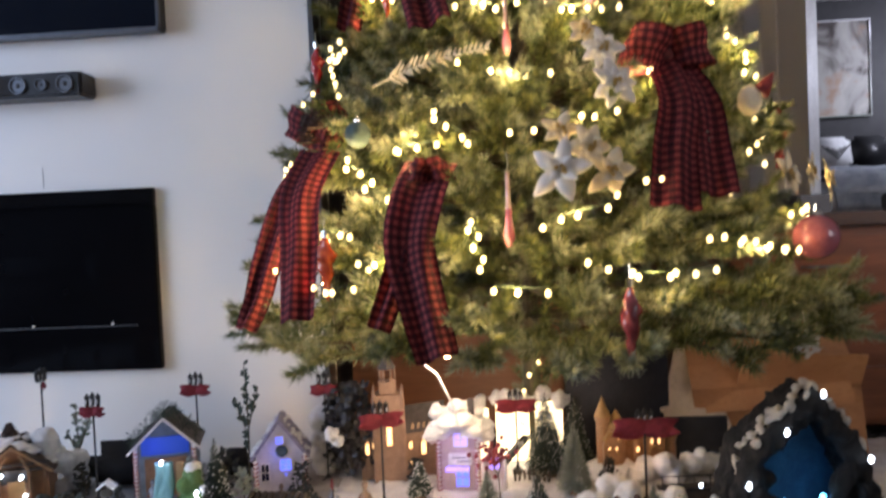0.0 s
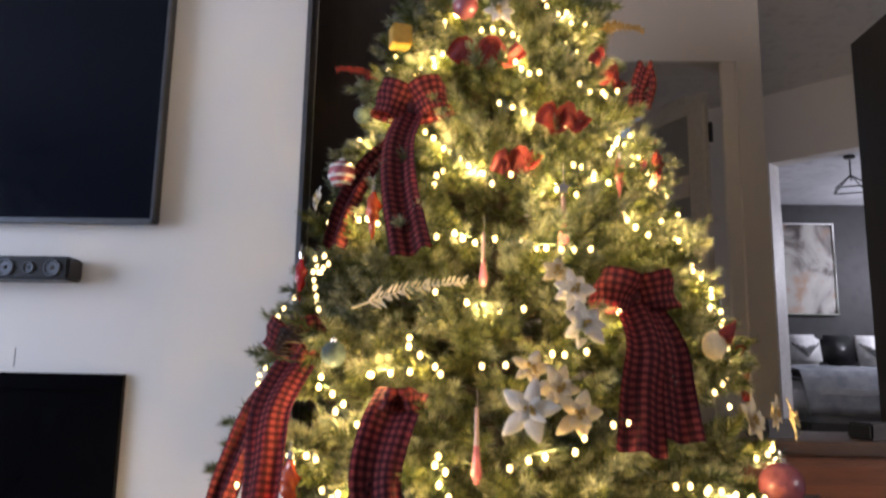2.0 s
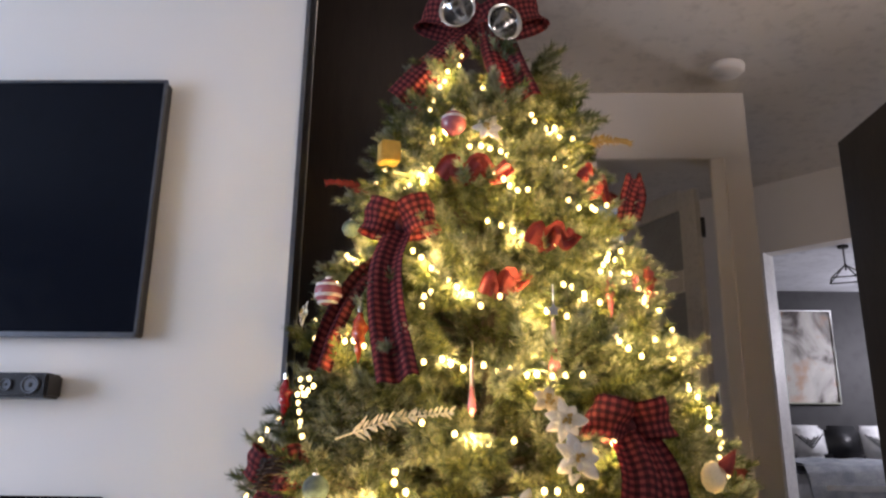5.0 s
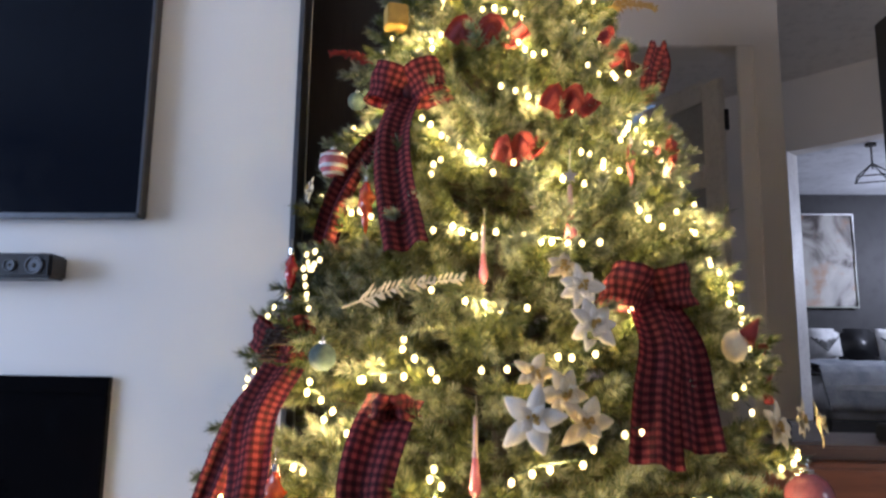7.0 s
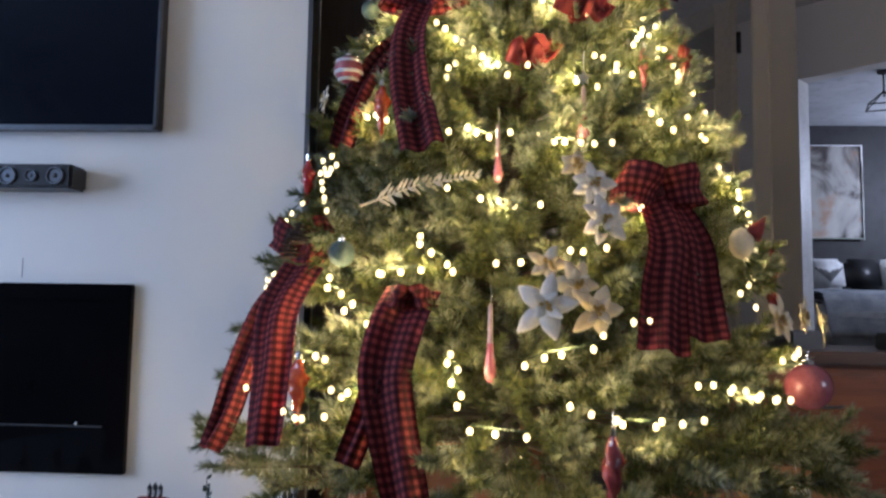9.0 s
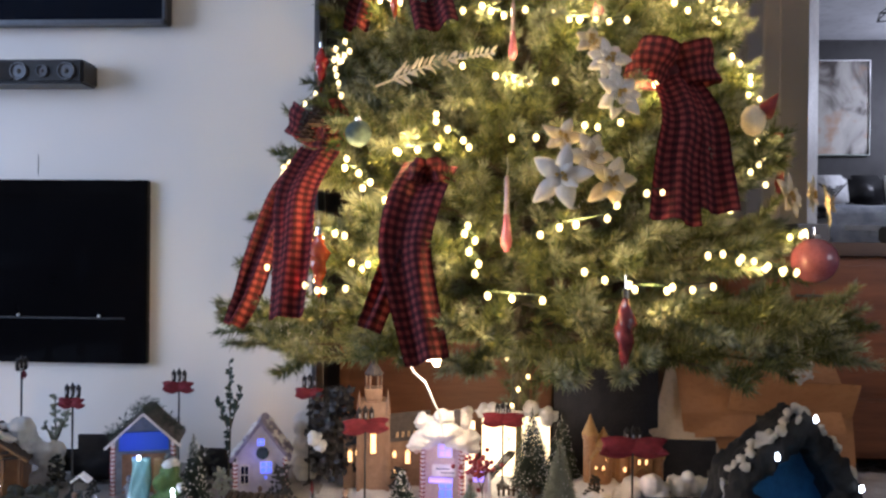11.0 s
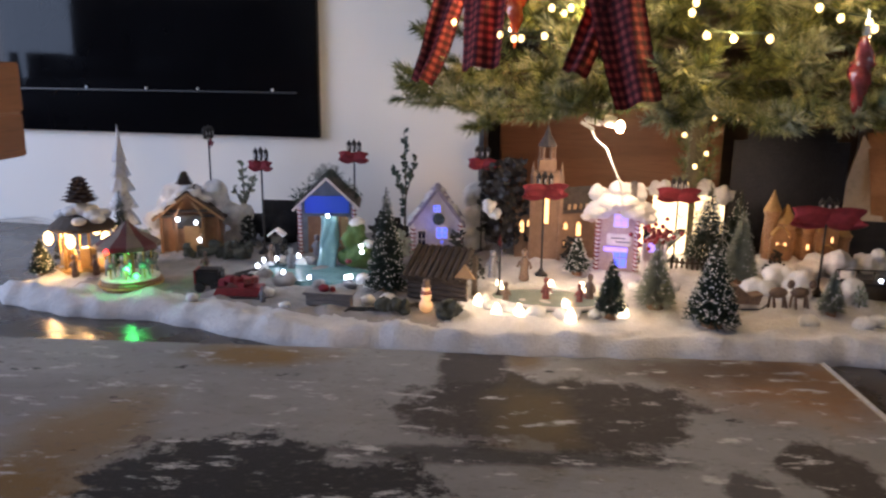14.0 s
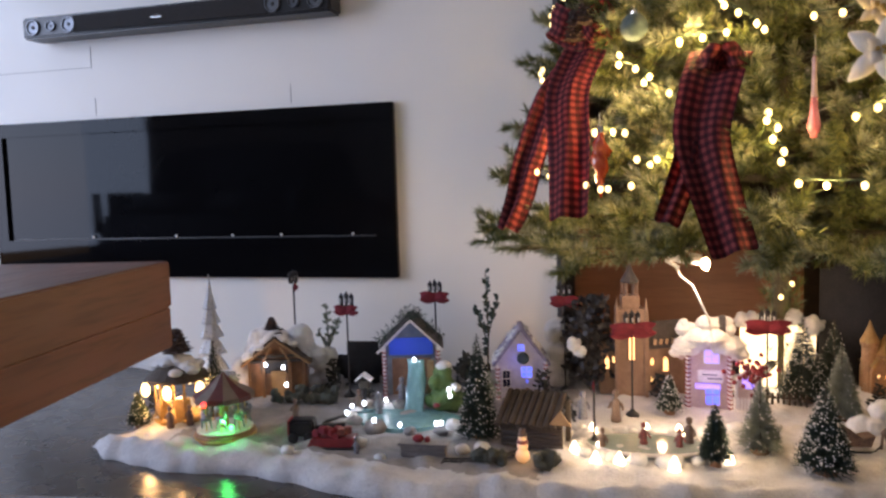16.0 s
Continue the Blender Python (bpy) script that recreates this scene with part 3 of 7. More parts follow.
def swag(d0, z0, d1, z1, n, sag=0.012, out=0.032, lit=1):
    """A run of n bulbs between two places on the crown."""
    global lamp_count
    pts = []
    for i in range(n):
        u = i / max(1, n - 1)
        p = on_tree(d0 + (d1 - d0) * u + drape.uniform(-1.0, 1.0), z0 + (z1 - z0) * u - sag * 4 * u * (1 - u) + drape.uniform(-0.006, 0.006), out + drape.uniform(-0.015, 0.012))
        q = p - Vector((TX, TY, 0))
        pts.append(q)
        ob = new("bulb", bulb_mesh)
        ob.parent, ob.location = lights, q
    if n > 1:
        part("wire", Geo().tube([q + Vector((0, 0.004, 0.008)) for q in pts], 0.0012, 4, False), WIRE, lights)
    for k in range(lit):
        u = (k + 0.5) / lit
        p = on_tree(d0 + (d1 - d0) * u, z0 + (z1 - z0) * u - sag * 3 * u * (1 - u), 0.03)
        lamp("tree_bulb_light", "POINT", pose(*p), TREE_W * (1.15 if p.z < 0.85 else 1.55), WARM, 0.012)
        lamp_count += 1


TREE_W = 0.90
swag(-19, 1.02, 18, 0.985, 13, 0.010, lit=2)
swag(-60, 0.995, -46, 0.87, 8, 0, lit=0)
swag(-54, 0.955, -50, 0.985, 5, 0, lit=0)
swag(-20, 0.805, -12, 0.75, 5, 0.004)
swag(-27, 0.745, -19, 0.75, 4, 0)
swag(-4, 0.766, 14, 0.792, 7, 0.006)
swag(66, 1.02, 66, 0.87, 9, 0, lit=2)
swag(64, 0.86, 44, 0.70, 10, 0.004, lit=1)
swag(-30, 0.543, -17, 0.543, 7, 0.002)
swag(-49, 0.53, -30, 0.50, 9, 0.004, lit=1)
swag(-12, 0.615, -9, 0.53, 6, -0.004)
swag(-8, 0.495, -1, 0.496, 3, 0)
swag(6, 0.535, 24, 0.52, 8, 0.012)
swag(27, 0.568, 46, 0.535, 12, 0.005, lit=1)
swag(-38, 0.74, -27, 0.655, 6, 0, lit=2)
swag(-50, 0.62, -32, 0.60, 7, 0.01, lit=2)
swag(17, 0.672, 34, 0.65, 7, 0.008, lit=0)
swag(-1, 0.60, 12, 0.65, 5, 0.01)
swag(14, 0.86, 30, 0.87, 5, 0.006)
swag(-24, 1.25, -4, 1.12, 8, 0, lit=2)
swag(-21, 1.13, -18, 1.16, 3, 0, lit=0)
swag(-58, 1.28, -52, 1.25, 4, 0)
swag(-40, 1.665, -22, 1.81, 7, -0.004)
swag(-10, 1.53, 8, 1.50, 5, 0.004)
swag(22, 1.62, 50, 1.57, 7, 0.002)
swag(47, 1.30, 49, 1.17, 7, 0)
swag(26, 1.08, 40, 1.04, 5, 0.004)
swag(50, 1.08, 62, 1.05, 4, 0.004)
swag(-2, 1.32, 20, 1.27, 6, 0.01)
swag(-38, 1.43, -26, 1.46, 6, 0.008, lit=2)
swag(2, 1.14, 20, 1.11, 4, 0.01)
swag(-44, 1.08, -30, 1.05, 5, 0.01)
swag(62, 1.25, 70, 1.12, 4, 0)
swag(30, 1.38, 52, 1.40, 5, 0.01)
swag(-70, 1.10, -62, 1.16, 3, 0, lit=0)
swag(-66, 0.75, -54, 0.70, 4, 0, lit=0)
swag(50, 0.60, 66, 0.62, 4, 0.004)
swag(-14, 0.90, 4, 0.86, 4, 0.01)
swag(-5, 1.70, 18, 1.74, 4, 0)
swag(-62, 1.45, -50, 1.56, 5, 0, lit=0)
swag(36, 1.22, 44, 1.28, 5, 0)
swag(52, 1.16, 60, 1.20, 4, 0)
swag(-30, 1.55, -16, 1.60, 5, 0.004)
swag(0, 1.44, 14, 1.40, 5, 0.006)
swag(30, 1.50, 44, 1.46, 4, 0.004)
swag(-46, 1.36, -40, 1.30, 4, 0)
swag(20, 1.18, 30, 1.14, 5, 0.004)
swag(-72, 0.92, -64, 0.84, 4, 0, lit=0)

for a, h in ((-30, 0.20), (20, 0.27), (-50, 0.31), (35, 0.35), (-10, 0.24)):
    q = Vector((0.045 * math.sin(radians(a)), -0.045 * math.cos(radians(a)), h))
    ob = new("bulb", bulb_mesh)
    ob.parent, ob.location = lights, q
lamp("trunk_bulb_light", "POINT", pose(TX + 0.03, TY - 0.075, 0.28), 0.10, WARM, 0.01)

# ---- ribbons ----


def plaid_material():
    m, nt, b = nodes_of("red and black checked ribbon")
    L, N = nt.links.new, nt.nodes.new
    uv, sep = N("ShaderNodeUVMap"), N("ShaderNodeSeparateXYZ")
    L(uv.outputs[0], sep.inputs[0])

    def stripe(k):
        a, f, r = N("ShaderNodeMath"), N("ShaderNodeMath"), N("ShaderNodeMapRange")
        a.operation, f.operation = "MULTIPLY", "PINGPONG"
        a.inputs[1].default_value, f.inputs[1].default_value = 1 / 0.0145, 0.5
        r.inputs[1].default_value, r.inputs[2].default_value = 0.21, 0.29
        L(sep.outputs[k], a.inputs[0]), L(a.outputs[0], f.inputs[0]), L(f.outputs[0], r.inputs[0])
        return r.outputs[0]

    s, ramp = N("ShaderNodeMath"), N("ShaderNodeValToRGB")
    s.operation = "ADD"
    L(stripe(0), s.inputs[0]), L(stripe(1), s.inputs[1])
    h = N("ShaderNodeMath")
    h.operation = "MULTIPLY"
    h.inputs[1].default_value = 0.5
    L(s.outputs[0], h.inputs[0]), L(h.outputs[0], ramp.inputs[0])
    e = ramp.color_ramp.elements
    e[0].color, e[1].color = (0.32, 0.066, 0.066, 1), (0.056, 0.015, 0.020, 1)
    k = e.new(0.5)
    k.color = (0.140, 0.025, 0.030, 1)
    L(ramp.outputs[0], b.inputs["Base Color"])
    b.inputs["Roughness"].default_value = 0.75
    b.inputs["Specular IOR Level"].default_value = 0.2
    co, n, bp = N("ShaderNodeTexCoord"), N("ShaderNodeTexNoise"), N("ShaderNodeBump")
    n.inputs["Scale"].default_value, bp.inputs["Strength"].default_value, bp.inputs["Distance"].default_value = 900, 0.5, 0.001
    L(co.outputs["Object"], n.inputs[0]), L(n.outputs[0], bp.inputs["Height"]), L(bp.outputs[0], b.inputs["Normal"])
    thin, mix = N("ShaderNodeBsdfTranslucent"), N("ShaderNodeMixShader")
    mix.inputs[0].default_value = 0.35
    L(ramp.outputs[0], thin.inputs[0])
    L(b.outputs[0], mix.inputs[1]), L(thin.outputs[0], mix.inputs[2]), L(mix.outputs[0], nt.nodes["Material Output"].inputs[0])
    return m


PLAID = plaid_material()


def strip(name, pts, side, width, parent, material=PLAID, label="", curl=0.006, seed=0, taper=1.0):
    """A cloth strip along points, with thickness, a soft wave across and a woven texture map."""
    pts = [Vector(p) for p in pts]
    fine = []
    for i in range(len(pts) - 1):
        a, b, c, d = pts[max(0, i - 1)], pts[i], pts[i + 1], pts[min(len(pts) - 1, i + 2)]
        for k in range(6):
            t = k / 6
            fine.append(0.5 * ((2 * b) + (c - a) * t + (2 * a - 5 * b + 4 * c - d) * t * t + (3 * b - a - 3 * c + d) * t ** 3))
    fine.append(pts[-1])
    n, m, s = len(fine), 9, Vector(side).normalized()
    vs, uvs, dist = [], [], 0.0
    for layer in (0, 1):
        dist = 0.0
        for i, p in enumerate(fine):
            if i:
                dist += (p - fine[i - 1]).length
            d = (fine[min(i + 1, n - 1)] - fine[max(i - 1, 0)]).normalized()
            sd = (s - d * s.dot(d)).normalized()
            nm = sd.cross(d)
            w = width * (1 + (taper - 1) * i / (n - 1))
            for j in range(m):
                u = j / (m - 1) - 0.5
                wave = curl * math.sin(9 * u + 0.14 * i + seed) * (0.4 + 0.6 * i / n)
                vs.append(p + sd * (u * w) + nm * (wave + layer * 0.0011))
                uvs.append((u * width, dist))
    fs, K = [], n * m
    for i in range(n - 1):
        for j in range(m - 1):
            q = (i * m + j, i * m + j + 1, (i + 1) * m + j + 1, (i + 1) * m + j)
            fs += [q, tuple(K + x for x in reversed(q))]
        for j in (0, m - 1):
            fs.append((i * m + j, (i + 1) * m + j, K + (i + 1) * m + j, K + i * m + j))
    me = bpy.data.meshes.new(name)
    me.from_pydata(vs, [], fs)
    lay = me.uv_layers.new(name="UVMap")
    idx = np.zeros(len(me.loops), dtype=np.int32)
    me.loops.foreach_get("vertex_index", idx)
    lay.data.foreach_set("uv", np.array(uvs, dtype=np.float32)[idx].ravel())
    me.shade_smooth()
    me.materials.append(material)
    ob = new(name, me)
    ob.parent = parent
    return tagged(ob, label)


def bow(deg, z, size, tails, width=0.06, out=0.05, label="red and black checked ribbon bow on the tree", name="ribbon_bow", rise=0.45):
    """A bow with two raised loops, a knot and hanging tails; each tail: its width, its taper and places down its length as (degrees, height, out)."""
    c = on_tree(deg, z, out)
    th = thing(name, label, "ribbon bow", c, group="checked bows on the tree")
    a = radians(deg * 0.35)
    ox, rt = Vector((math.sin(a), -math.cos(a), 0)), Vector((math.cos(a), math.sin(a), 0))
    up = Vector((0, 0, 1))
    for k in (-1, 1):
        f, lift = rt * k * size, up * size * rise
        strip("loop", [ox * 0.012, f * 0.5 + ox * 0.04 + lift * 0.6, f * 1.0 + ox * 0.025 + lift * 1.25, f * 1.08 - ox * 0.012 + lift * 0.9, f * 0.5 - ox * 0.012 + lift * 0.1, -ox * 0.004], up - f.normalized() * 0.45 + ox * 0.35, width, th, curl=0.005, seed=k)
    part("knot", Geo().ball((0, 0, 0), width * 0.24, 10, (1, 1, 1.2), 0.12), mat("dark red knot", (0.13, 0.015, 0.018), (0.04, 0.008, 0.01), 0.8, scale=90), th, "", True)
    for i, (w, taper, places) in enumerate(tails):
        strip("tail", [on_tree(*p) - c for p in places], rt, w, th, curl=0.012, seed=i * 2.0 + deg, taper=taper)
    return th


bow(-31.9, 1.325, 0.070, [(0.070, 1.15, [(-32, 1.325, 0.04), (-31, 1.23, 0.065), (-27.5, 1.12, 0.06), (-20.5, 0.972, 0.055)]), (0.048, 1.0, [(-37, 1.27, 0.01), (-44, 1.20, 0.04), (-45.5, 1.10, 0.055), (-44.5, 1.005, 0.055)])], 0.075, 0.045, rise=0.25)
bow(27.5, 0.90, 0.068, [(0.070, 1.25, [(26, 0.895, 0.03), (25, 0.81, 0.06), (22.5, 0.72, 0.05), (20, 0.622, 0.05)]), (0.072, 1.25, [(29, 0.895, 0.03), (30, 0.81, 0.055), (28.5, 0.72, 0.05), (27, 0.64, 0.05)])], 0.075, 0.035, rise=0.15)
bow(-49, 0.80, 0.055, [(0.068, 0.7, [(-49.5, 0.76, 0.02), (-50, 0.68, 0.055), (-51.5, 0.56, 0.055), (-51, 0.485, 0.055), (-50.5, 0.428, 0.065)]), (0.086, 0.9, [(-47, 0.765, 0.03), (-44.5, 0.68, 0.065), (-41, 0.57, 0.06), (-38.5, 0.452, 0.05)])], 0.06, 0.03, "dark red checked ribbon bow with two hanging tails", "hanging_ribbon")
bow(-18, 0.70, 0.028, [(0.100, 0.68, [(-18.5, 0.715, 0.03), (-18.8, 0.66, 0.065), (-19.2, 0.58, 0.066), (-17.2, 0.50, 0.058), (-14.3, 0.402, 0.05)]), (0.045, 0.9, [(-20.5, 0.60, 0.055), (-21, 0.53, 0.06), (-22.6, 0.445, 0.06)])], 0.04, 0.04, "red and black checked ribbon bow with folded tails", "hanging_ribbon", 0.15)
bow(-8, 1.93, 0.135, [(0.085, 1.25, [(-10, 1.93, 0.03), (-38, 1.80, 0.05), (-56, 1.70, 0.07)]), (0.082, 1.3, [(4, 1.92, 0.05), (8, 1.80, 0.055), (17, 1.66, 0.04)])], 0.085, 0.02, "red and black checked bow on the tree top", rise=0.25)

# solid red ribbons
RED_CLOTH = mat("red velvet ribbon", (0.24, 0.026, 0.022), (0.15, 0.016, 0.015), 0.8, scale=50, bump=0.3)
for d0, z0, d1, z1, w, o in ((-20, 1.435, 7, 1.46, 0.038, 0.045), (37, 1.45, 71, 1.46, 0.034, 0.05), (10.7, 1.26, 27, 1.30, 0.034, 0.045), (-2.7, 1.145, 9, 1.195, 0.03, 0.035), (61, 1.26, 55, 1.19, 0.03, 0.05), (68, 0.80, 75, 0.72, 0.035, 0.03)):
    p = on_tree(d0, z0, o)
    th = thing("ribbon_sprig", "crumpled red fabric ribbon tucked in the branches", "ribbon", p)
    q = on_tree(d1, z1, o) - p
    strip("ribbon", [(0, 0, 0), q * 0.18 + Vector((0, -0.02, 0.022)), q * 0.36 + Vector((0, 0.012, -0.014)), q * 0.55 + Vector((0, -0.02, 0.014)), q * 0.78 + Vector((0, 0.012, -0.016)), q], (0, -0.5, 1), w, th, RED_CLOTH, curl=0.009, seed=d0)
p = on_tree(71.7, 1.375, 0.035)
th = thing("ribbon_loop", "upright red checked ribbon loop at the tree's edge", "ribbon", p)
q = on_tree(69.2, 1.50, 0.115) - p
strip("ribbon", [(0, 0, 0), q * 0.4 + Vector((-0.012, -0.03, 0)), q * 0.85 + Vector((-0.008, -0.018, 0)), q, q * 0.7 + Vector((0.022, 0.01, 0)), q * 0.25 + Vector((0.018, 0.01, 0))], (1, 0.6, 0), 0.042, th, curl=0.006, seed=2)

# ---- ornaments ----
PINK_GLASS = mat("dusty rose glass", (0.42, 0.13, 0.16), (0.32, 0.09, 0.11), 0.22, scale=30, coat=0.6)
RED_GLASS = mat("red glass", (0.45, 0.02, 0.025), (0.30, 0.012, 0.015), 0.12, scale=30, coat=0.8)
ORANGE_GLASS = mat("amber red glass", (0.62, 0.12, 0.03), (0.42, 0.04, 0.02), 0.15, scale=60, stretch=(1, 1, 0.4), coat=0.8)
CREAM = mat("cream fabric petal", (0.82, 0.72, 0.50), (0.74, 0.63, 0.42), 0.75, scale=60, bump=0.4)
WHITE_PETAL = mat("white fabric petal", (0.88, 0.84, 0.75), (0.80, 0.75, 0.65), 0.75, scale=60, bump=0.4)
GOLD = mat("gold glitter", (0.62, 0.42, 0.14), (0.45, 0.29, 0.08), 0.4, 0.6, scale=160, bump=0.8)
FROST = mat("frosted blue green", (0.085, 0.135, 0.125), (0.05, 0.085, 0.08), 0.85, scale=80, bump=0.6)
CONE_BROWN = mat("dark pine cone", (0.055, 0.035, 0.030), (0.035, 0.022, 0.02), 0.7, scale=60)

DULL_CAP = mat("dusty pink silvered cap", (0.36, 0.25, 0.24), (0.26, 0.17, 0.16), 0.35, 0.3, scale=60)


def drop(p, length, r, top, body, label):
    th = thing("drop_ornament", label, "ornament", p, group="hanging ornaments")
    part("hanger", Geo().tube([(0, 0, 0.03), (0.002, 0, 0.012), (0, 0, 0)], 0.001, 5), SILVER, th)
    part("cap", Geo().lathe([(0.002, 0), (r * 0.35, -0.004), (r * 0.4, -length * 0.42), (r * 0.5, -length * 0.5)], 10), top, th)
    part("body", Geo().lathe([(r * 0.5, -length * 0.5), (r * 0.62, -length * 0.65), (r, -length * 0.85), (r * 0.8, -length * 0.93), (r * 0.45, -length * 0.95), (r * 0.6, -length * 0.985), (0.001, -length)], 14), body, th, "", True)


drop(on_tree(-5.2, 1.013, 0.05), 0.105, 0.009, DULL_CAP, PINK_GLASS, "slim pink glass drop with silver cap")
drop(on_tree(-5.3, 0.693, 0.05), 0.125, 0.010, DULL_CAP, PINK_GLASS, "pink glass finial with silver cap")
drop(on_tree(13.8, 1.095, 0.05), 0.11, 0.012, DULL_CAP, PINK_GLASS, "pink glass drop hanging under a silver star")


def twist(p, length, r, material, label, lean=0.0):
    """A twisted glass icicle."""
    th = thing("twisted_ornament", label, "ornament", p, group="hanging ornaments")
    g, n, rows = Geo(), 12, 26
    vs, fs = [], []
    for i in range(rows):
        t = i / (rows - 1)
        q = r * (math.sin(math.pi * min(1, t * 1.6 + 0.12) * 0.5) if t < 0.3 else 1 - (t - 0.3) / 0.7 * 0.93)
        for j in range(n):
            a = 2 * math.pi * j / n
            w = q * (1 + 0.22 * math.cos(3 * a))
            vs.append((w * math.cos(a + 7 * t) + lean * t, w * math.sin(a + 7 * t), -length * t))
    fs = [(i * n + j, i * n + (j + 1) % n, (i + 1) * n + (j + 1) % n, (i + 1) * n + j) for i in range(rows - 1) for j in range(n)]
    fs += [tuple(range(n)), tuple(range(len(vs) - n, len(vs)))]
    part("body", g.add(vs, fs), material, th, "", True)
    part("cap", Geo().lathe([(r * 0.35, -0.004), (r * 0.35, 0.008), (0.002, 0.01)], 8).tube([(0, 0, 0.008), (0, 0, 0.03)], 0.001, 4), SILVER, th)


twist(on_tree(-35.5, 1.12, 0.06), 0.105, 0.017, ORANGE_GLASS, "twisted amber and red glass drop")
twist(on_tree(-35, 0.60, 0.065), 0.115, 0.018, ORANGE_GLASS, "twisted orange red glass drop")
twist(on_tree(10.6, 0.505, 0.05), 0.135, 0.017, mat("dark wine glass", (0.26, 0.045, 0.045), (0.14, 0.02, 0.025), 0.2, scale=40, coat=0.6), "twisted dark red glass icicle")
twist(on_tree(-59.9, 0.998, 0.060), 0.10, 0.015, RED_GLASS, "shiny red tinsel drop")
twist(on_tree(34.7, 1.205, 0.05), 0.09, 0.012, PINK_GLASS, "slender twisted red glass icicle")
twist(on_tree(62, 1.28, 0.03), 0.08, 0.012, PINK_GLASS, "slender twisted red glass icicle")


def bauble(p, r, material, label, stripes=None):
    th = thing("bauble", label, "ornament", p, group="hanging ornaments")
    part("globe", Geo().ball((0, 0, 0), r, 24), material, th, "", True)
    part("cap", Geo().lathe([(r * 0.25, r * 0.95), (r * 0.25, r * 1.12), (0.001, r * 1.14)], 10).tube([(0, 0, r * 1.1), (0, 0, r * 1.5)], 0.001, 4), SILVER, th)
    for zz in stripes or ():
        q = math.sqrt(max(0.01, 1 - zz * zz)) * r
        part("band", Geo().lathe([(q * 1.0, r * zz - 0.004), (q * 1.04, r * zz), (q * 1.0, r * zz + 0.004)], 20), FLUFF, th, "white band")


bauble(on_tree(48.5, 0.558, 0.06), 0.041, PINK_GLASS, "dusty pink glass ball ornament")
bauble(on_tree(-48.7, 1.173, 0.080), 0.030, PINK_GLASS, "pink and white banded ball", (0.45, -0.25, -0.7))
bauble(on_tree(-17.5, 1.583, 0.05), 0.030, PINK_GLASS, "pink and silver ball near the tree top", (0.3,))
bauble(on_tree(-33.7, 0.78, 0.05), 0.024, FROST, "frosted blue green ball")
bauble(on_tree(-65, 1.363, 0.05), 0.021, FROST, "frosted pale green ball")


def petal(g, base, d, up, length, width):
    """A pointed, cupped petal with thickness."""
    d, up = Vector(d).normalized(), Vector(up).normalized()
    s = d.cross(up).normalized()
    top, n = [], 6
    for i in range(n + 1):
        t = i / n
        w = width * math.sin(math.pi * min(0.97, t * 0.85 + 0.1)) * (1 - 0.15 * t)
        c = Vector(base) + d * length * t + up * (0.22 * length * t * (1 - 1.25 * t))
        top.append((c - s * w * 0.5 + up * w * 0.12, c, c + s * w * 0.5 + up * w * 0.12))
    vs = [p for r in top for p in r] + [p - up * 0.0012 for r in top for p in r]
    K, fs = 3 * (n + 1), []
    for i in range(n):
        for j in range(2):
            q = (i * 3 + j, i * 3 + j + 1, (i + 1) * 3 + j + 1, (i + 1) * 3 + j)
            fs += [q, tuple(K + x for x in reversed(q))]
        for j in (0, 2):
            fs.append((i * 3 + j, (i + 1) * 3 + j, K + (i + 1) * 3 + j, K + i * 3 + j))
    return g.add(vs, fs)


def flower(deg, z, size, material, label, out=0.028, count=6, seed=0):
    p = on_tree(deg, z, out)
    th = thing("poinsettia", label, "artificial flower", p, group="artificial poinsettias")
    a, rnd = radians(deg), random.Random(seed)
    n, rt = Vector((math.sin(a), -math.cos(a), 0.15)).normalized(), Vector((math.cos(a), math.sin(a), 0))
    up = n.cross(rt) * -1
    for ring, k, ln in ((0, count, 1.0), (1, count - 1, 0.62)):
        for i in range(k):
            t = 2 * math.pi * (i + 0.5 * ring) / k + rnd.uniform(-0.15, 0.15)
            d = rt * math.cos(t) + up * math.sin(t) + n * (0.15 + 0.3 * ring + rnd.uniform(-0.15, 0.25))
            part("petal", petal(Geo(), n * 0.006 * ring, d, n, size * ln * rnd.uniform(0.85, 1.1), size * rnd.uniform(0.52, 0.68) * ln), material, th, "", True)
    g = Geo()
    for i in range(7):
        g.ball(n * 0.014 + rt * rnd.uniform(-0.008, 0.008) + up * rnd.uniform(-0.008, 0.008), 0.0035, 6)
    tagged(part("flower_centre", g, GOLD, th, "small gold centre"), kind="stuff")


flower(2.5, 0.688, 0.054, WHITE_PETAL, "large white fabric poinsettia", 0.06, 5, seed=1)
flower(7.6, 0.725, 0.044, CREAM, "cream fabric poinsettia in the branches", 0.05, seed=2)
flower(10.3, 0.683, 0.046, CREAM, "cream fabric poinsettia in the branches", 0.05, 5, seed=3)
flower(3.3, 0.757, 0.036, CREAM, "small cream fabric poinsettia in the branches", 0.045, 5, seed=11)
flower(13.6, 0.835, 0.045, WHITE_PETAL, "white lace poinsettia among branches", 0.05, 7, seed=4)
flower(12.6, 0.90, 0.040, WHITE_PETAL, "white lace poinsettia among branches", 0.05, 7, seed=5)
flower(9.8, 0.935, 0.032, CREAM, "cream fabric poinsettia in the branches", 0.045, 5, seed=12)
flower(46, 0.672, 0.046, CREAM, "cream fabric poinsettia in the branches", 0.06, 5, seed=6)
flower(56, 0.682, 0.042, CREAM, "cream fabric poinsettia in the branches", 0.07, 5, seed=7)
flower(66, 0.668, 0.046, CREAM, "cream fabric poinsettia in the branches", 0.085, 5, seed=8)
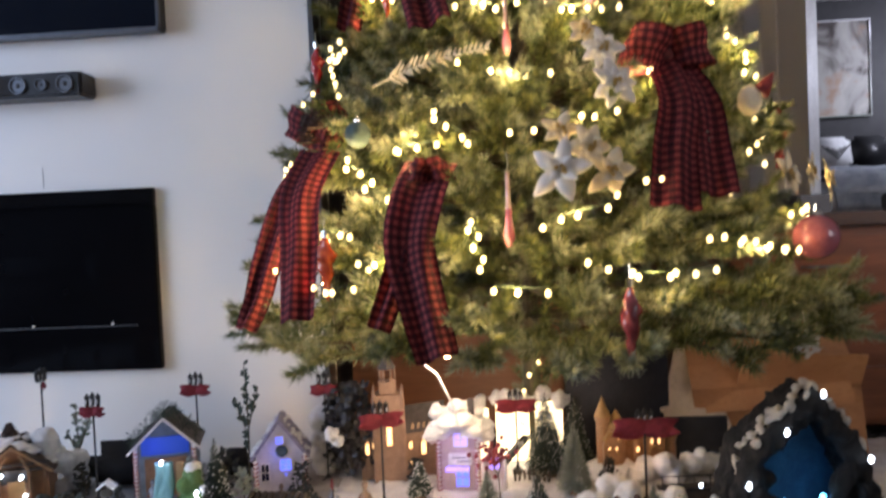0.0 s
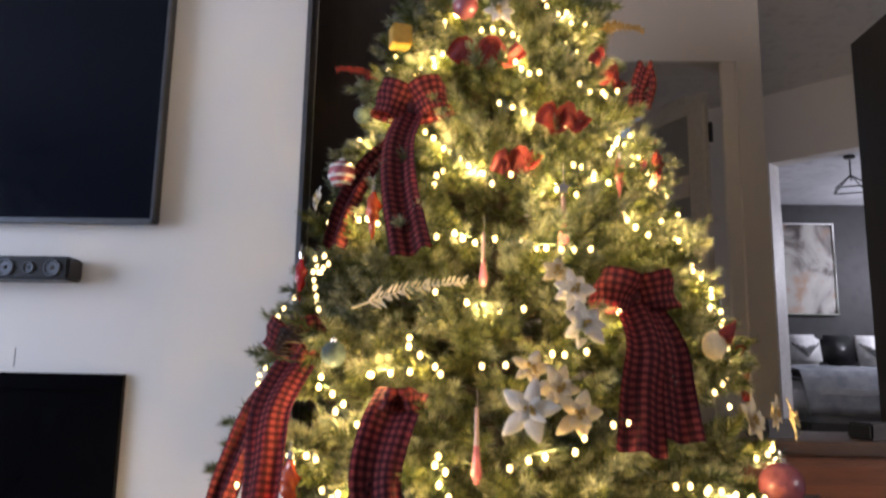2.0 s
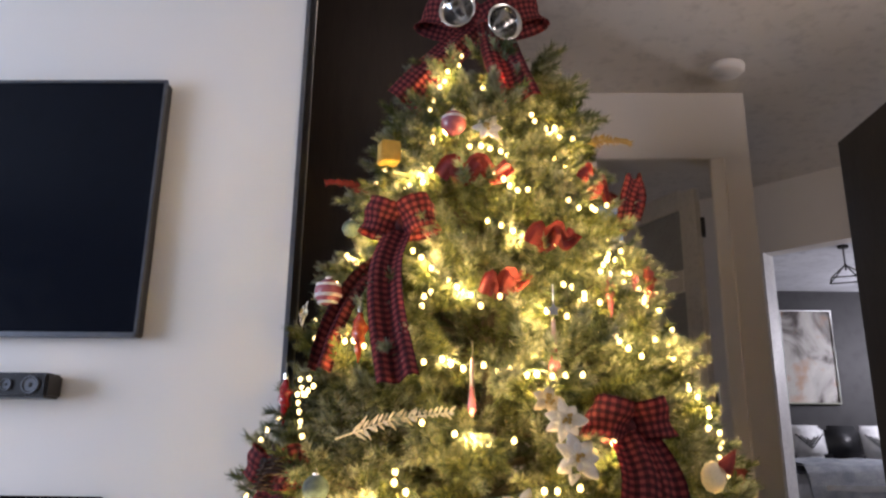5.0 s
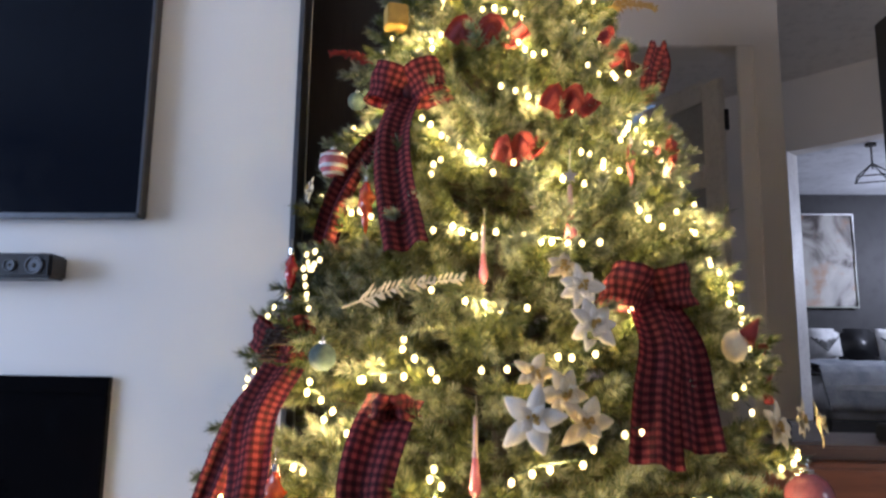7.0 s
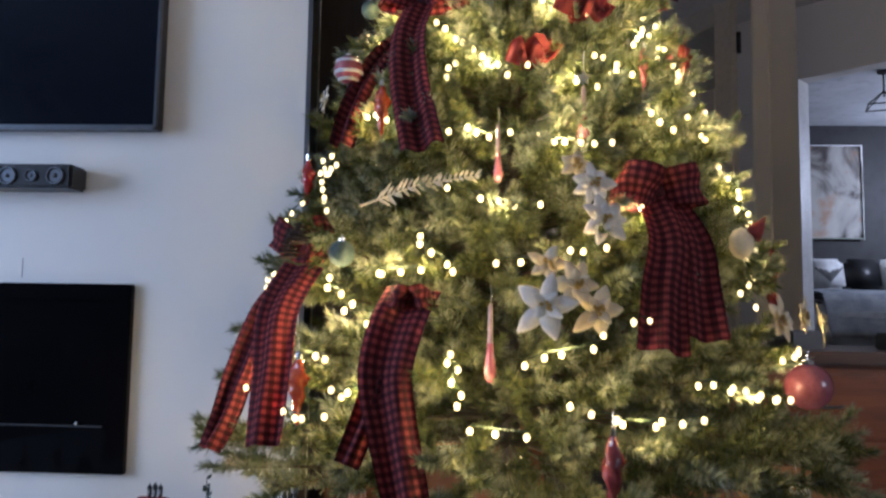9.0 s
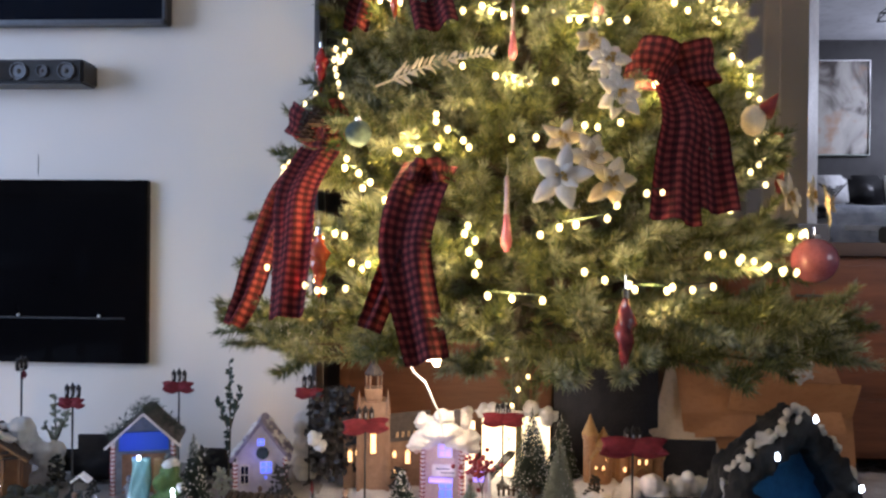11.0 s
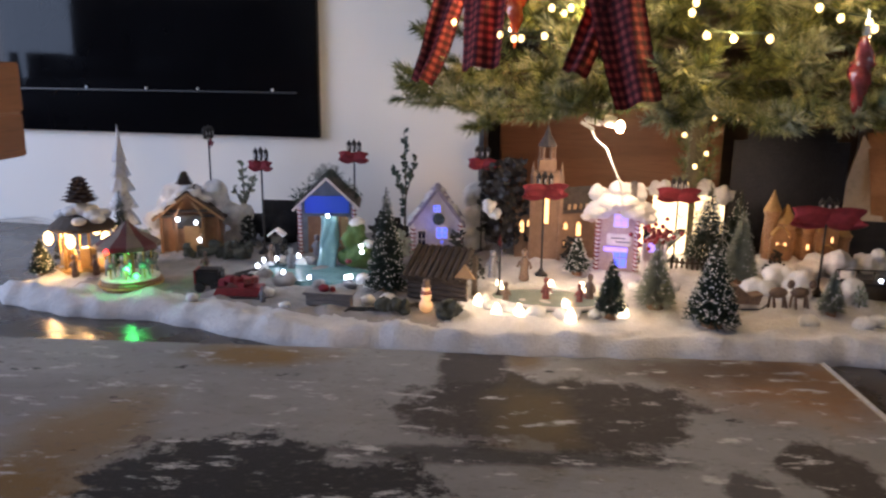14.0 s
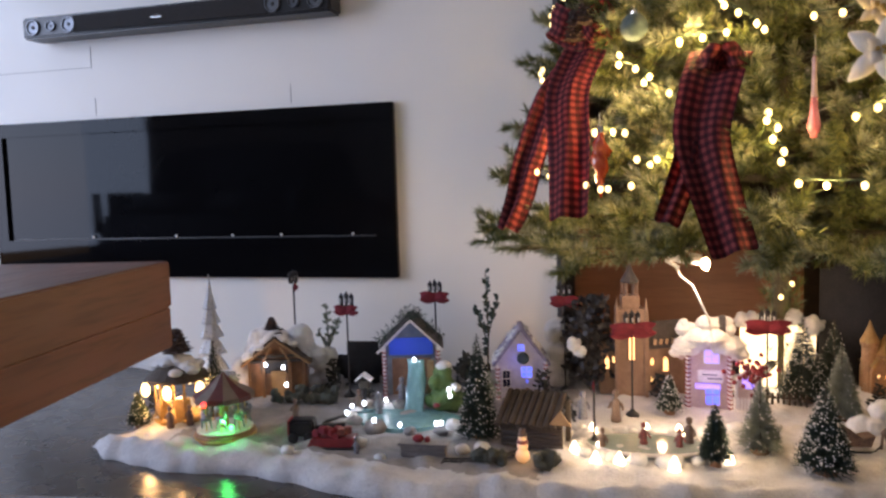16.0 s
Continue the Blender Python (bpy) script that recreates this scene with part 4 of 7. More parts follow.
flower(-1.4, 1.56, 0.038, WHITE_PETAL, "small white snowflake flower", 0.045, seed=9)
flower(-70, 1.155, 0.036, WHITE_PETAL, "small white fabric flower ornament", 0.06, seed=10)


def frond(p, q, leaf, material, label, n=20):
    """A fern frond: a stem with paired leaflets."""
    p, q = Vector(p), Vector(q)
    th = thing("fern_frond", label, "artificial leaf", p)
    d, bend = q - p, random.Random(n)
    part("stem", Geo().tube([(0, 0, 0), d * 0.5 + Vector((0, 0, 0.012)), d], [0.002, 0.0015, 0.001], 5), material, th)
    for i in range(n):
        t = 0.15 + 0.85 * i / n
        for s in (-1, 1):
            part("leaflet", petal(Geo(), d * t + Vector((0, 0, 0.012 * math.sin(math.pi * t))), d.normalized() * bend.uniform(0.7, 1.5) + Vector((0, bend.uniform(-0.9, 0.5), s)), (0, -1, 0.1), (leaf * (1.1 - 0.8 * t) + 0.008) * bend.uniform(0.55, 1.1), 0.0055), material, th)


frond(on_tree(-31.5, 0.866, 0.06), on_tree(-8, 0.912, 0.06), 0.024, CREAM, "cream fern frond laid across the branches")
frond(on_tree(46, 1.556, 0.06), on_tree(68.2, 1.588, 0.146), 0.016, GOLD, "gold glitter fern frond sticking out")
frond(on_tree(-70, 1.47, 0.04), on_tree(-71.8, 1.487, 0.154), 0.014, RED_CLOTH, "red glitter sprig sticking out")

th = thing("star_ornament", "small silver star ornament", "ornament", on_tree(13.9, 1.11, 0.055), group="hanging ornaments")
pts = [(0.016 * (1 if i % 2 == 0 else 0.45) * math.sin(math.pi * i / 5), 0.016 * (1 if i % 2 == 0 else 0.45) * math.cos(math.pi * i / 5)) for i in range(10)]
part("star", Geo().prism(pts, -0.002, 0.002), SILVER, th)
part("hanger", Geo().tube([(0, 0, 0.014), (0, 0, 0.05)], 0.001, 4), SILVER, th)

solid("gift_box_ornament", Geo().box((0, 0, 0), (0.045, 0.045, 0.05), 20, bev=0.003), mat("mustard paper", (0.50, 0.32, 0.06), None, 0.6, scale=50), "small mustard yellow box ornament", "ornament", on_tree(-41.9, 1.512, 0.090), group="hanging ornaments")

th = thing("bell_topper", "pair of polished silver bells on the tree top", "tree topper", (0.910, -0.255, 1.885))
for x, z, rz in ((-0.060, 0.018, -14), (0.058, -0.018, 24)):
    m = pose(x, -0.02, z, 98, 0, rz)
    b = part("bell", Geo().lathe([(0.010, -0.07), (0.026, -0.058), (0.032, -0.03), (0.040, -0.006), (0.047, 0.0), (0.044, 0.001), (0.036, -0.010), (0.028, -0.035), (0.015, -0.055), (0.002, -0.058)], 24, m), SILVER, th, "polished silver bell", True)
    part("clapper", Geo().ball(tuple(m @ Vector((0, 0, -0.012))), 0.008, 8), BLACK, b)

th = thing("cardinal_ornament", "small red and cream felt ornament", "ornament", on_tree(40.3, 0.808, 0.080), group="hanging ornaments")
part("body", Geo().ball((0, 0, 0), 0.026, 10, (0.9, 0.7, 1.1)), CREAM, th, "", True)
part("red_tip", Geo().lathe([(0.018, 0), (0.012, 0.02), (0.001, 0.045)], 10, pose(0.018, 0, 0.012, 0, 35, 0)), RED_CLOTH, th, "", True)

for p in (on_tree(-43.4, 0.820, 0.080), on_tree(-45.5, 0.793, 0.080)):
    g = Geo()
    for i in range(7):
        g.lathe([(0.004, 0), (0.020 - 0.002 * i, 0.004), (0.004, 0.010)], 12, pose(0, 0, 0.008 * i - 0.02, 0, 0, 20 * i), 0.25, 6)
    solid("pine_cone", g, CONE_BROWN, "dark brown pine cone in the branches", "pine cone", p, group="pine cones")

# the hanging snowflake beside the tree
th = thing("snowflake_ornament", "white felt snowflake hanging from a low branch", "ornament", (1.48, -0.30, 0.333), group="hanging ornaments")
g = Geo()
for i in range(6):
    m = pose(0, 0, 0, 0, 60 * i, 0)
    g.add([tuple(m @ Vector(v)) for v in ((-0.004, -0.002, 0), (0.004, -0.002, 0), (0.004, -0.002, 0.03), (-0.004, -0.002, 0.03), (-0.004, 0.002, 0), (0.004, 0.002, 0), (0.004, 0.002, 0.03), (-0.004, 0.002, 0.03))], [(0, 1, 2, 3), (7, 6, 5, 4), (0, 4, 5, 1), (1, 5, 6, 2), (2, 6, 7, 3), (3, 7, 4, 0)])
    for s in (-1, 1):
        g.box(tuple(m @ Vector((0.006 * s, 0, 0.021))), (0.014, 0.004, 0.005), 0, 0, 60 * i + 35 * s)
part("flake", g, FLUFF, th)
part("thread", Geo().tube([(0, 0, 0.03), (-0.004, 0.02, 0.10)], 0.0008, 4), WHITE_TRIM, th)

# ---- the snow under the village ----
SX = (-0.47, -0.40, -0.23, -0.08, 0.06, 0.25, 0.60, 1.00, 1.50, 2.00)
SY = (-0.63, -0.69, -0.725, -0.71, -0.745, -0.79, -0.765, -0.69, -0.585, -0.50)


def snow_height(x, y, rim):
    lump = 0.5 * noise.noise((x * 14, y * 14, 2.0)) + 0.35 * noise.noise((x * 34, y * 34, 5.0)) + 0.12 * noise.noise((x * 70, y * 70, 9.0))
    e = min(1.0, rim / 0.045)
    roll = 0.009 * math.exp(-((rim - 0.034) / 0.020) ** 2) * (1 + 0.5 * lump)
    return roll + 0.002 + 0.026 * math.sqrt(max(0.0, 1 - (1 - e) ** 2)) * (1 + 0.42 * lump) + 0.012 * max(0, lump) * e


vs, fs, nx, ny = [], [], 300, 90
for i in range(nx + 1):
    for j in range(ny + 1):
        v = j / ny
        xl = -0.475 + 0.07 * min(1, v * 5) - 0.03 * v
        x = xl + (2.0 - xl) * i / nx
        yf = float(np.interp(x, SX, SY)) + 0.016 * noise.noise((x * 15, 0, 3)) + 0.0015 * noise.noise((x * 45, 0, 7))
        yb = -0.006 if x < 0.40 else 0.05
        y = yf + (yb - yf) * v ** 1.4
        vs.append((x, y, snow_height(x, y, min(y - yf, (x - xl) * 1.2 + 0.0))))
fs = [(i * (ny + 1) + j, (i + 1) * (ny + 1) + j, (i + 1) * (ny + 1) + j + 1, i * (ny + 1) + j + 1) for i in range(nx) for j in range(ny)]
k = len(vs)
vs += [(x, y, 0.0005) for x, y, z in vs]
edge = [j for j in range(ny + 1)] + [i * (ny + 1) + ny for i in range(1, nx + 1)] + [nx * (ny + 1) + j for j in range(ny - 1, -1, -1)] + [i * (ny + 1) for i in range(nx - 1, -1, -1)]
fs += [(a, b, k + b, k + a) for a, b in zip(edge, edge[1:])]
snow = solid("snow_blanket", Geo().add(vs, fs), SNOW, "white cotton batting laid as snow on the floor", "fake snow", smooth=True)

# batting is set in a darker grey behind the front edge
snow.data.materials.append(mat("darker grey batting", (0.30, 0.285, 0.28), (0.23, 0.22, 0.22), 0.95, scale=30, bump=0.7, c3=(0.18, 0.17, 0.17)))
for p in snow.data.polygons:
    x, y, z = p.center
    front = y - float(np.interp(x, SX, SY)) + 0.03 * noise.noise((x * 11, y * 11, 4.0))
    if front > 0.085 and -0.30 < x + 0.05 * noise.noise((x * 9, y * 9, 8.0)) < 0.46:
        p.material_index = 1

Z0 = 0.028
VILLAGE = "miniature Christmas village"
# ---- village materials ----
BROWN_WALL = mat("painted brown porcelain", (0.30, 0.155, 0.08), (0.22, 0.11, 0.055), 0.5, scale=40, bump=0.3)
CHURCH_STONE = mat("carved brown church stone", (0.30, 0.19, 0.13), (0.23, 0.14, 0.095), 0.6, scale=60, bump=0.4)
LILAC_WALL = mat("frosted white siding", (0.62, 0.60, 0.66), (0.50, 0.48, 0.56), 0.6, scale=60, bump=0.3)
PINK_WALL = mat("pale pink frosted brick", (0.62, 0.50, 0.50), (0.52, 0.40, 0.42), 0.6, scale=70, bump=0.4)
GREY_BLUE = mat("grey blue siding", (0.20, 0.24, 0.28), (0.15, 0.18, 0.21), 0.6, scale=50, bump=0.3)
ROOF_DARK = mat("dark shingle", (0.085, 0.075, 0.075), (0.06, 0.05, 0.05), 0.7, scale=80, bump=0.5)
LOG = mat("weathered log", (0.070, 0.052, 0.040), (0.045, 0.033, 0.026), 0.75, scale=60, stretch=(0.4, 1, 1), bump=0.5)
IRON = mat("black cast metal", (0.018, 0.017, 0.018), (0.012, 0.011, 0.012), 0.5, scale=60, bump=0.2)
RED_PAINT = mat("dark red paint", (0.30, 0.03, 0.035), (0.20, 0.02, 0.025), 0.4, scale=50)
RED_FELT = mat("red felt bow", (0.27, 0.026, 0.042), (0.19, 0.018, 0.03), 0.85, scale=90, bump=0.3)
PINE = mat("dark bottle brush green", (0.035, 0.060, 0.045), (0.025, 0.045, 0.035), 0.7, scale=60)
PINE_PALE = mat("pale sage brush", (0.30, 0.33, 0.28), (0.22, 0.25, 0.21), 0.75, scale=60)
MOSS = mat("green moss foam", (0.13, 0.22, 0.07), (0.08, 0.14, 0.05), 0.9, scale=60, bump=0.9)
WATER = mat("turquoise resin water", (0.12, 0.26, 0.28), (0.18, 0.34, 0.36), 0.12, scale=25, stretch=(1, 1, 0.3), bump=0.3, c3=(0.26, 0.48, 0.50))
ICE = mat("grey green ice", (0.30, 0.36, 0.34), (0.25, 0.31, 0.30), 0.08, scale=30)
STRIPE = mat("candy white", (0.80, 0.76, 0.76), None, 0.4, scale=40)
FIG_A = mat("painted figurine brown", (0.17, 0.11, 0.08), (0.10, 0.06, 0.05), 0.5, scale=160, c3=(0.30, 0.24, 0.20))
FIG_B = mat("painted figurine red", (0.34, 0.06, 0.05), (0.16, 0.04, 0.04), 0.5, scale=160, c3=(0.4, 0.35, 0.3))
FIG_C = mat("painted figurine grey", (0.20, 0.20, 0.24), (0.12, 0.12, 0.15), 0.5, scale=160, c3=(0.5, 0.5, 0.52))
GREY_WOOD = mat("grey plank", (0.24, 0.22, 0.22), (0.17, 0.16, 0.16), 0.7, scale=60, stretch=(0.3, 1, 1), bump=0.3)
WARM_WIN = glow("warm lit window", (1.0, 0.60, 0.22), 2.6)
BLUE_WIN = glow("blue lit window", (0.10, 0.16, 1.0), 1.6)
VIOLET_WIN = glow("violet lit window", (0.36, 0.25, 1.0), 1.5)
DEEP_BLUE = glow("deep blue lit panel", (0.02, 0.07, 0.45), 0.26)
COOL_LED = glow("cool white diode", (0.80, 0.95, 1.0), 9)
WARM_LED = glow("warm white diode", (1.0, 0.83, 0.50), 7)
FLAME = glow("lantern bulb", (1.0, 0.70, 0.28), 6)
GREEN_LED = glow("green diode", (0.03, 1.0, 0.18), 4)
RED_LED = glow("red diode", (1.0, 0.04, 0.03), 5)
PANEL_GLOW = glow("white panel with set glow", (1.0, 0.82, 0.46), 2.3)
CYAN_GLOW = glow("cyan diode", (0.15, 0.75, 1.0), 5)


def brush_part(name, h, r, n, seed, material, parent, width=0.0007, z0=0.012, power=1.0, droop=0.25):
    """Bristles round a stem, wide at the foot."""
    q = np.random.default_rng(seed)
    t = 1 - np.sqrt(q.random(n))
    a = q.random(n) * 2 * np.pi
    rr = r * (1 - t) ** power * (0.75 + 0.4 * q.random(n)) + 0.002
    d = np.stack([np.cos(a), np.sin(a), np.full(n, -droop) + 0.5 * q.random(n)], axis=1)
    base = np.stack([np.zeros(n), np.zeros(n), z0 + t * (h - z0)], axis=1) + d * (rr * 0.25)[:, None]
    tip = base + d * (rr * 0.75)[:, None]
    s = np.stack([-np.sin(a), np.cos(a), q.normal(size=n) * 0.6], axis=1) * width
    v = np.stack([base - s, base + s, tip + s * 0.6, tip - s * 0.6], axis=1).reshape(-1, 3)
    me = bpy.data.meshes.new(name)
    me.from_pydata(v.tolist(), [], np.arange(4 * n).reshape(-1, 4).tolist())
    me.materials.append(material)
    ob = new(name, me)
    ob.parent = parent
    return ob, tip


def brush_tree(x, y, h, r, seed, label, foliage=PINE, frost=60, n=2600, power=0.9, z=Z0):
    th = thing("bottle_brush_tree", label, "miniature tree", (x, y, z), group="miniature trees of the village")
    part("stem", Geo().tube([(0, 0, 0), (0, 0, h)], [0.003, 0.001], 5), BARK, th)
    part("base", Geo().lathe([(r * 0.45, -0.004), (r * 0.42, 0.010), (r * 0.1, 0.012)], 12), BROWN_WALL, th)
    ob, tip = brush_part("bristles", h, r, n, seed, foliage, th, power=power)
    if frost:
        g = Geo()
        for i in range(0, len(tip), max(1, len(tip) // (2 * frost))):
            g.ball(tuple(tip[i]), 0.0014, 4)
        tagged(part("frost", g, FLUFF, th, "white frosted tips"), kind="stuff")
    return th


brush_tree(-0.400, -0.577, 0.078, 0.024, 1, "small frosted green bottle brush tree", frost=70)
brush_tree(0.315, -0.525, 0.205, 0.040, 2, "tall dark green frosted bottle brush tree", frost=170, n=4200)
brush_tree(0.672, -0.300, 0.085, 0.026, 3, "small snowy brown green bottle brush tree", frost=130)
brush_tree(0.737, -0.580, 0.105, 0.026, 4, "dark green miniature spruce by the skating pond", frost=20, power=0.7)
brush_tree(0.818, -0.510, 0.130, 0.036, 5, "pale sage frosted bottle brush tree", PINE_PALE, 60)
brush_tree(0.906, -0.588, 0.150, 0.044, 6, "dark blue green bottle brush tree with heavy frost", frost=230, n=4500)
brush_tree(0.950, -0.170, 0.190, 0.050, 7, "brown green frosted bottle brush tree", frost=170, n=3600)
brush_tree(1.020, -0.130, 0.170, 0.042, 8, "dark frosted bottle brush tree", frost=90)
brush_tree(1.000, -0.285, 0.155, 0.036, 9, "pale sage felt cone tree", PINE_PALE, 30, 4200)
brush_tree(1.125, -0.480, 0.085, 0.022, 10, "small grey green bottle brush tree", PINE_PALE, 30)
brush_tree(0.835, -0.465, 0.060, 0.020, 11, "small grey bottle brush tree", PINE_PALE, 20)
brush_tree(-0.285, -0.470, 0.165, 0.030, 12, "slim frosted tree behind the carousel", frost=60)

# clear white spire tree
th = thing("spire_tree", "translucent white acrylic spire tree", "miniature tree", (-0.41, -0.275, Z0), group="miniature trees of the village")
th.scale = (0.72, 0.72, 1.0)
PEARL = mat("pearly acrylic", (0.80, 0.82, 0.85), (0.72, 0.74, 0.78), 0.3, scale=30, coat=0.4, trans=0.55)
g = Geo()
for i, (z, r) in enumerate(((0.05, 0.055), (0.09, 0.046), (0.13, 0.038), (0.165, 0.030), (0.20, 0.022))):
    part("tier", Geo().lathe([(r, z), (r * 0.9, z + 0.008), (r * 0.45, z + 0.035), (r * 0.2, z + 0.055)], 20, pose(0, 0, 0, 0, 0, 14 * i), 0.14, 5), PEARL, th, "", True)
part("spire", Geo().lathe([(0.03, 0), (0.012, 0.05), (0.010, 0.20), (0.008, 0.25), (0.001, 0.287)], 12), PEARL, th, "", True)


def figurine(x, y, h, material, label, rz=0, z=Z0, lean=0.0):
    """A small painted figurine as one plain mesh."""
    g = Geo()
    g.lathe([(h * 0.14, 0), (h * 0.17, h * 0.05), (h * 0.13, h * 0.32), (h * 0.15, h * 0.55), (h * 0.10, h * 0.70), (h * 0.05, h * 0.74)], 9)
    g.ball((lean * h * 0.2, 0, h * 0.84), h * 0.105, 8)
    g.lathe([(h * 0.11, h * 0.89), (h * 0.10, h * 0.95), (h * 0.03, h)], 8)
    g.tube([(h * 0.13, 0, h * 0.62), (h * 0.22, -h * 0.08, h * 0.45), (h * 0.20, -h * 0.16, h * 0.42)], h * 0.04, 5)
    g.tube([(-h * 0.13, 0, h * 0.62), (-h * 0.22, -h * 0.06, h * 0.42)], h * 0.04, 5)
    solid("figurine", g, material, label, "figurine", (x, y, z), rz, "village figurines", smooth=True)


figurine(-0.330, -0.570, 0.048, FIG_A, "small dark brown painted figurine beside lantern pavilion")
figurine(-0.300, -0.545, 0.045, FIG_A, "small tan painted figurine inside lantern pavilion")
figurine(0.020, -0.395, 0.050, FIG_A, "small brown painted figurine by the cabin")
figurine(-0.095, -0.470, 0.045, FIG_A, "small brown painted figurine on the snow")
figurine(0.075, -0.420, 0.052, FIG_C, "small dark and white painted figurine")
figurine(0.088, -0.300, 0.055, FIG_C, "grey painted figurine under the house porch")
figurine(0.118, -0.300, 0.048, FIG_A, "brown painted figurine under the house porch")
figurine(0.500, -0.370, 0.060, FIG_C, "grey and white painted carol figurine")
figurine(0.566, -0.375, 0.066, FIG_A, "brown painted figurine near the church")
figurine(0.380, -0.330, 0.050, FIG_A, "dark painted figurine near the white house")
figurine(0.620, -0.520, 0.048, FIG_B, "red coated skating figurine on the pond", 30)
figurine(0.700, -0.500, 0.055, FIG_A, "brown skating figurine on the pond edge", -20)
figurine(0.682, -0.525, 0.042, FIG_B, "dark red skating figurine on the pond", 10)
figurine(0.548, -0.545, 0.042, FIG_A, "crouching brown figurine beside the pond")
figurine(0.110, -0.640, 0.030, FIG_C, "tiny grey figurine near the red wagon")


def window(th, x, z, w, h, y, pane, frame=STRIPE, bars=True, arch=False):
    """A window: frame, cross bars and a lit pane."""
    fr = Geo()
    for sx in (-1, 1):
        fr.box((x + sx * w / 2, y, z), (w * 0.10, 0.005, h * 1.08))
    for sz in (-1, 1):
        fr.box((x, y, z + sz * h / 2), (w * 1.1, 0.005, h * 0.07))
    if bars:
        fr.box((x, y, z), (w * 0.06, 0.004, h)).box((x, y, z), (w, 0.004, h * 0.05))
    f = part("window", fr, frame, th)
    if arch:
        prof = [(x - w / 2, z - h / 2), (x + w / 2, z - h / 2), (x + w / 2, z + h * 0.2)] + [(x + w / 2 * math.cos(a), z + h * 0.2 + h * 0.4 * math.sin(a)) for a in (0.5, 1.0, 1.57, 2.1, 2.64)] + [(x - w / 2, z + h * 0.2)]
        part("pane", Geo().prism(prof, y - 0.0006, y + 0.002), pane, f, "lit window pane")
    else:
        part("pane", Geo().box((x, y + 0.0012, z), (w, 0.002, h)), pane, f, "lit window pane")


def house(name, label, at, rz, w, d, wall, peak, wall_mat, roof_mat, eave=0.012, thick=0.008, snow=0.0):
    """A gabled model house with its front to the camera's side."""
    th = thing(name, label, "model house", (*at, Z0), rz, VILLAGE)
    part("wall", Geo().prism([(-w / 2, 0), (w / 2, 0), (w / 2, wall), (0, peak - thick), (-w / 2, wall)], -d / 2, d / 2), wall_mat, th)
    ln, slope = math.hypot(w / 2 + eave, (peak - wall) * (w / 2 + eave) / (w / 2)), math.degrees(math.atan2(peak - wall, w / 2))
    for s in (-1, 1):
        c = (s * (w / 4 + eave / 2), 0, (peak + wall) / 2 - eave * 0.5 * (peak - wall) / (w / 2) + thick * 0.3)
        r = part("roof", Geo().box(c, (ln, d + 2 * eave, thick), 0, 0, s * slope, bev=0.002), roof_mat, th)
        if snow:
            g = Geo()
            rnd = random.Random(int(1000 * abs(at[0])) + s)
            for i in range(26):
                u, v = rnd.uniform(-0.45, 0.45), rnd.uniform(-0.5, 0.5)
                m = pose(*c, 0, s * slope, 0)
                g.ball(tuple(m @ Vector((u * ln, v * (d + eave), thick * 0.5))), snow * rnd.uniform(0.6, 1.2), 8, (1.3, 1.3, 0.6), 0.12, i)
            fuse(part("roof_snow", g, FLUFF, r, "fluffy cotton snow", True), 0.0022)
    return th


def candy_post(th, x, y, h):
    p = part("candy_post", Geo().tube([(x, y, 0), (x, y, h)], 0.0042, 8), STRIPE, th, "white post with red spiral stripe")
    g = Geo()
    n = int(h / 0.009)
    for i in range(n):
        g.box((x, y, 0.006 + i * 0.009), (0.0092, 0.0092, 0.003), 45, 18)
    part("stripe", g, RED_PAINT, p)


# brown log cabin
cabin = house("log_cabin", "brown timber model cabin with snowy roof", (-0.235, -0.265), 20, 0.135, 0.09, 0.085, 0.140, BROWN_WALL, LOG, 0.014, snow=0.013)
for x in (-0.062, -0.03, 0.03, 0.062):
    part("post", Geo().box((x, -0.052, 0.042), (0.006, 0.006, 0.085)), mat("brown carved post", (0.22, 0.12, 0.06), None, 0.6, scale=60, bump=0.3), cabin)
PALE_BEAM = mat("pale carved timber", (0.40, 0.24, 0.12), (0.30, 0.17, 0.08), 0.6, scale=60, bump=0.3)
for s in (-1, 1):
    part("gable_beam", Geo().tube([(0, -0.056, 0.138), (s * 0.080, -0.056, 0.076)], 0.0042, 5), PALE_BEAM, cabin)
    part("brace", Geo().tube([(s * 0.03, -0.055, 0.085), (s * 0.012, -0.055, 0.118)], 0.0028, 5), PALE_BEAM, cabin)
for z in (0.085, 0.097):
    part("beam", Geo().box((0, -0.053, z), (0.12 - (z - 0.085) * 3, 0.006, 0.006)), LOG, cabin)
part("door", Geo().box((0.004, -0.047, 0.03), (0.034, 0.006, 0.06)), mat("tan door", (0.36, 0.22, 0.10), None, 0.6, scale=40), cabin)
# black slab puts the shade of the porch opening into colour
part("porch_void", Geo().box((-0.002, -0.0462, 0.07), (0.07, 0.003, 0.03)), IRON, cabin, "dark slab standing in for porch shade")
for x, z in ((-0.024, 0.078), (0.016, 0.070), (0.022, 0.028)):
    part("diode", Geo().ball((x, -0.056, z), 0.0045, 8, (1, 1, 1.2)), COOL_LED, cabin, "cool white diode")
lamp("cabin_diode_light", "POINT", pose(-0.235, -0.345, 0.10), 0.035, (0.85, 0.93, 1.0), 0.006)


def cone_at(x, y, z, s, label):
    g = Geo()
    for i in range(6):
        g.lathe([(s * 0.15, 0), (s * (1 - 0.12 * i), s * 0.25), (s * 0.15, s * 0.45)], 14, pose(0, 0, s * 0.27 * i, 0, 0, 17 * i), 0.3, 7)
    solid("pine_cone", g, CONE_BROWN, label, "pine cone", (x, y, z), group="pine cones")


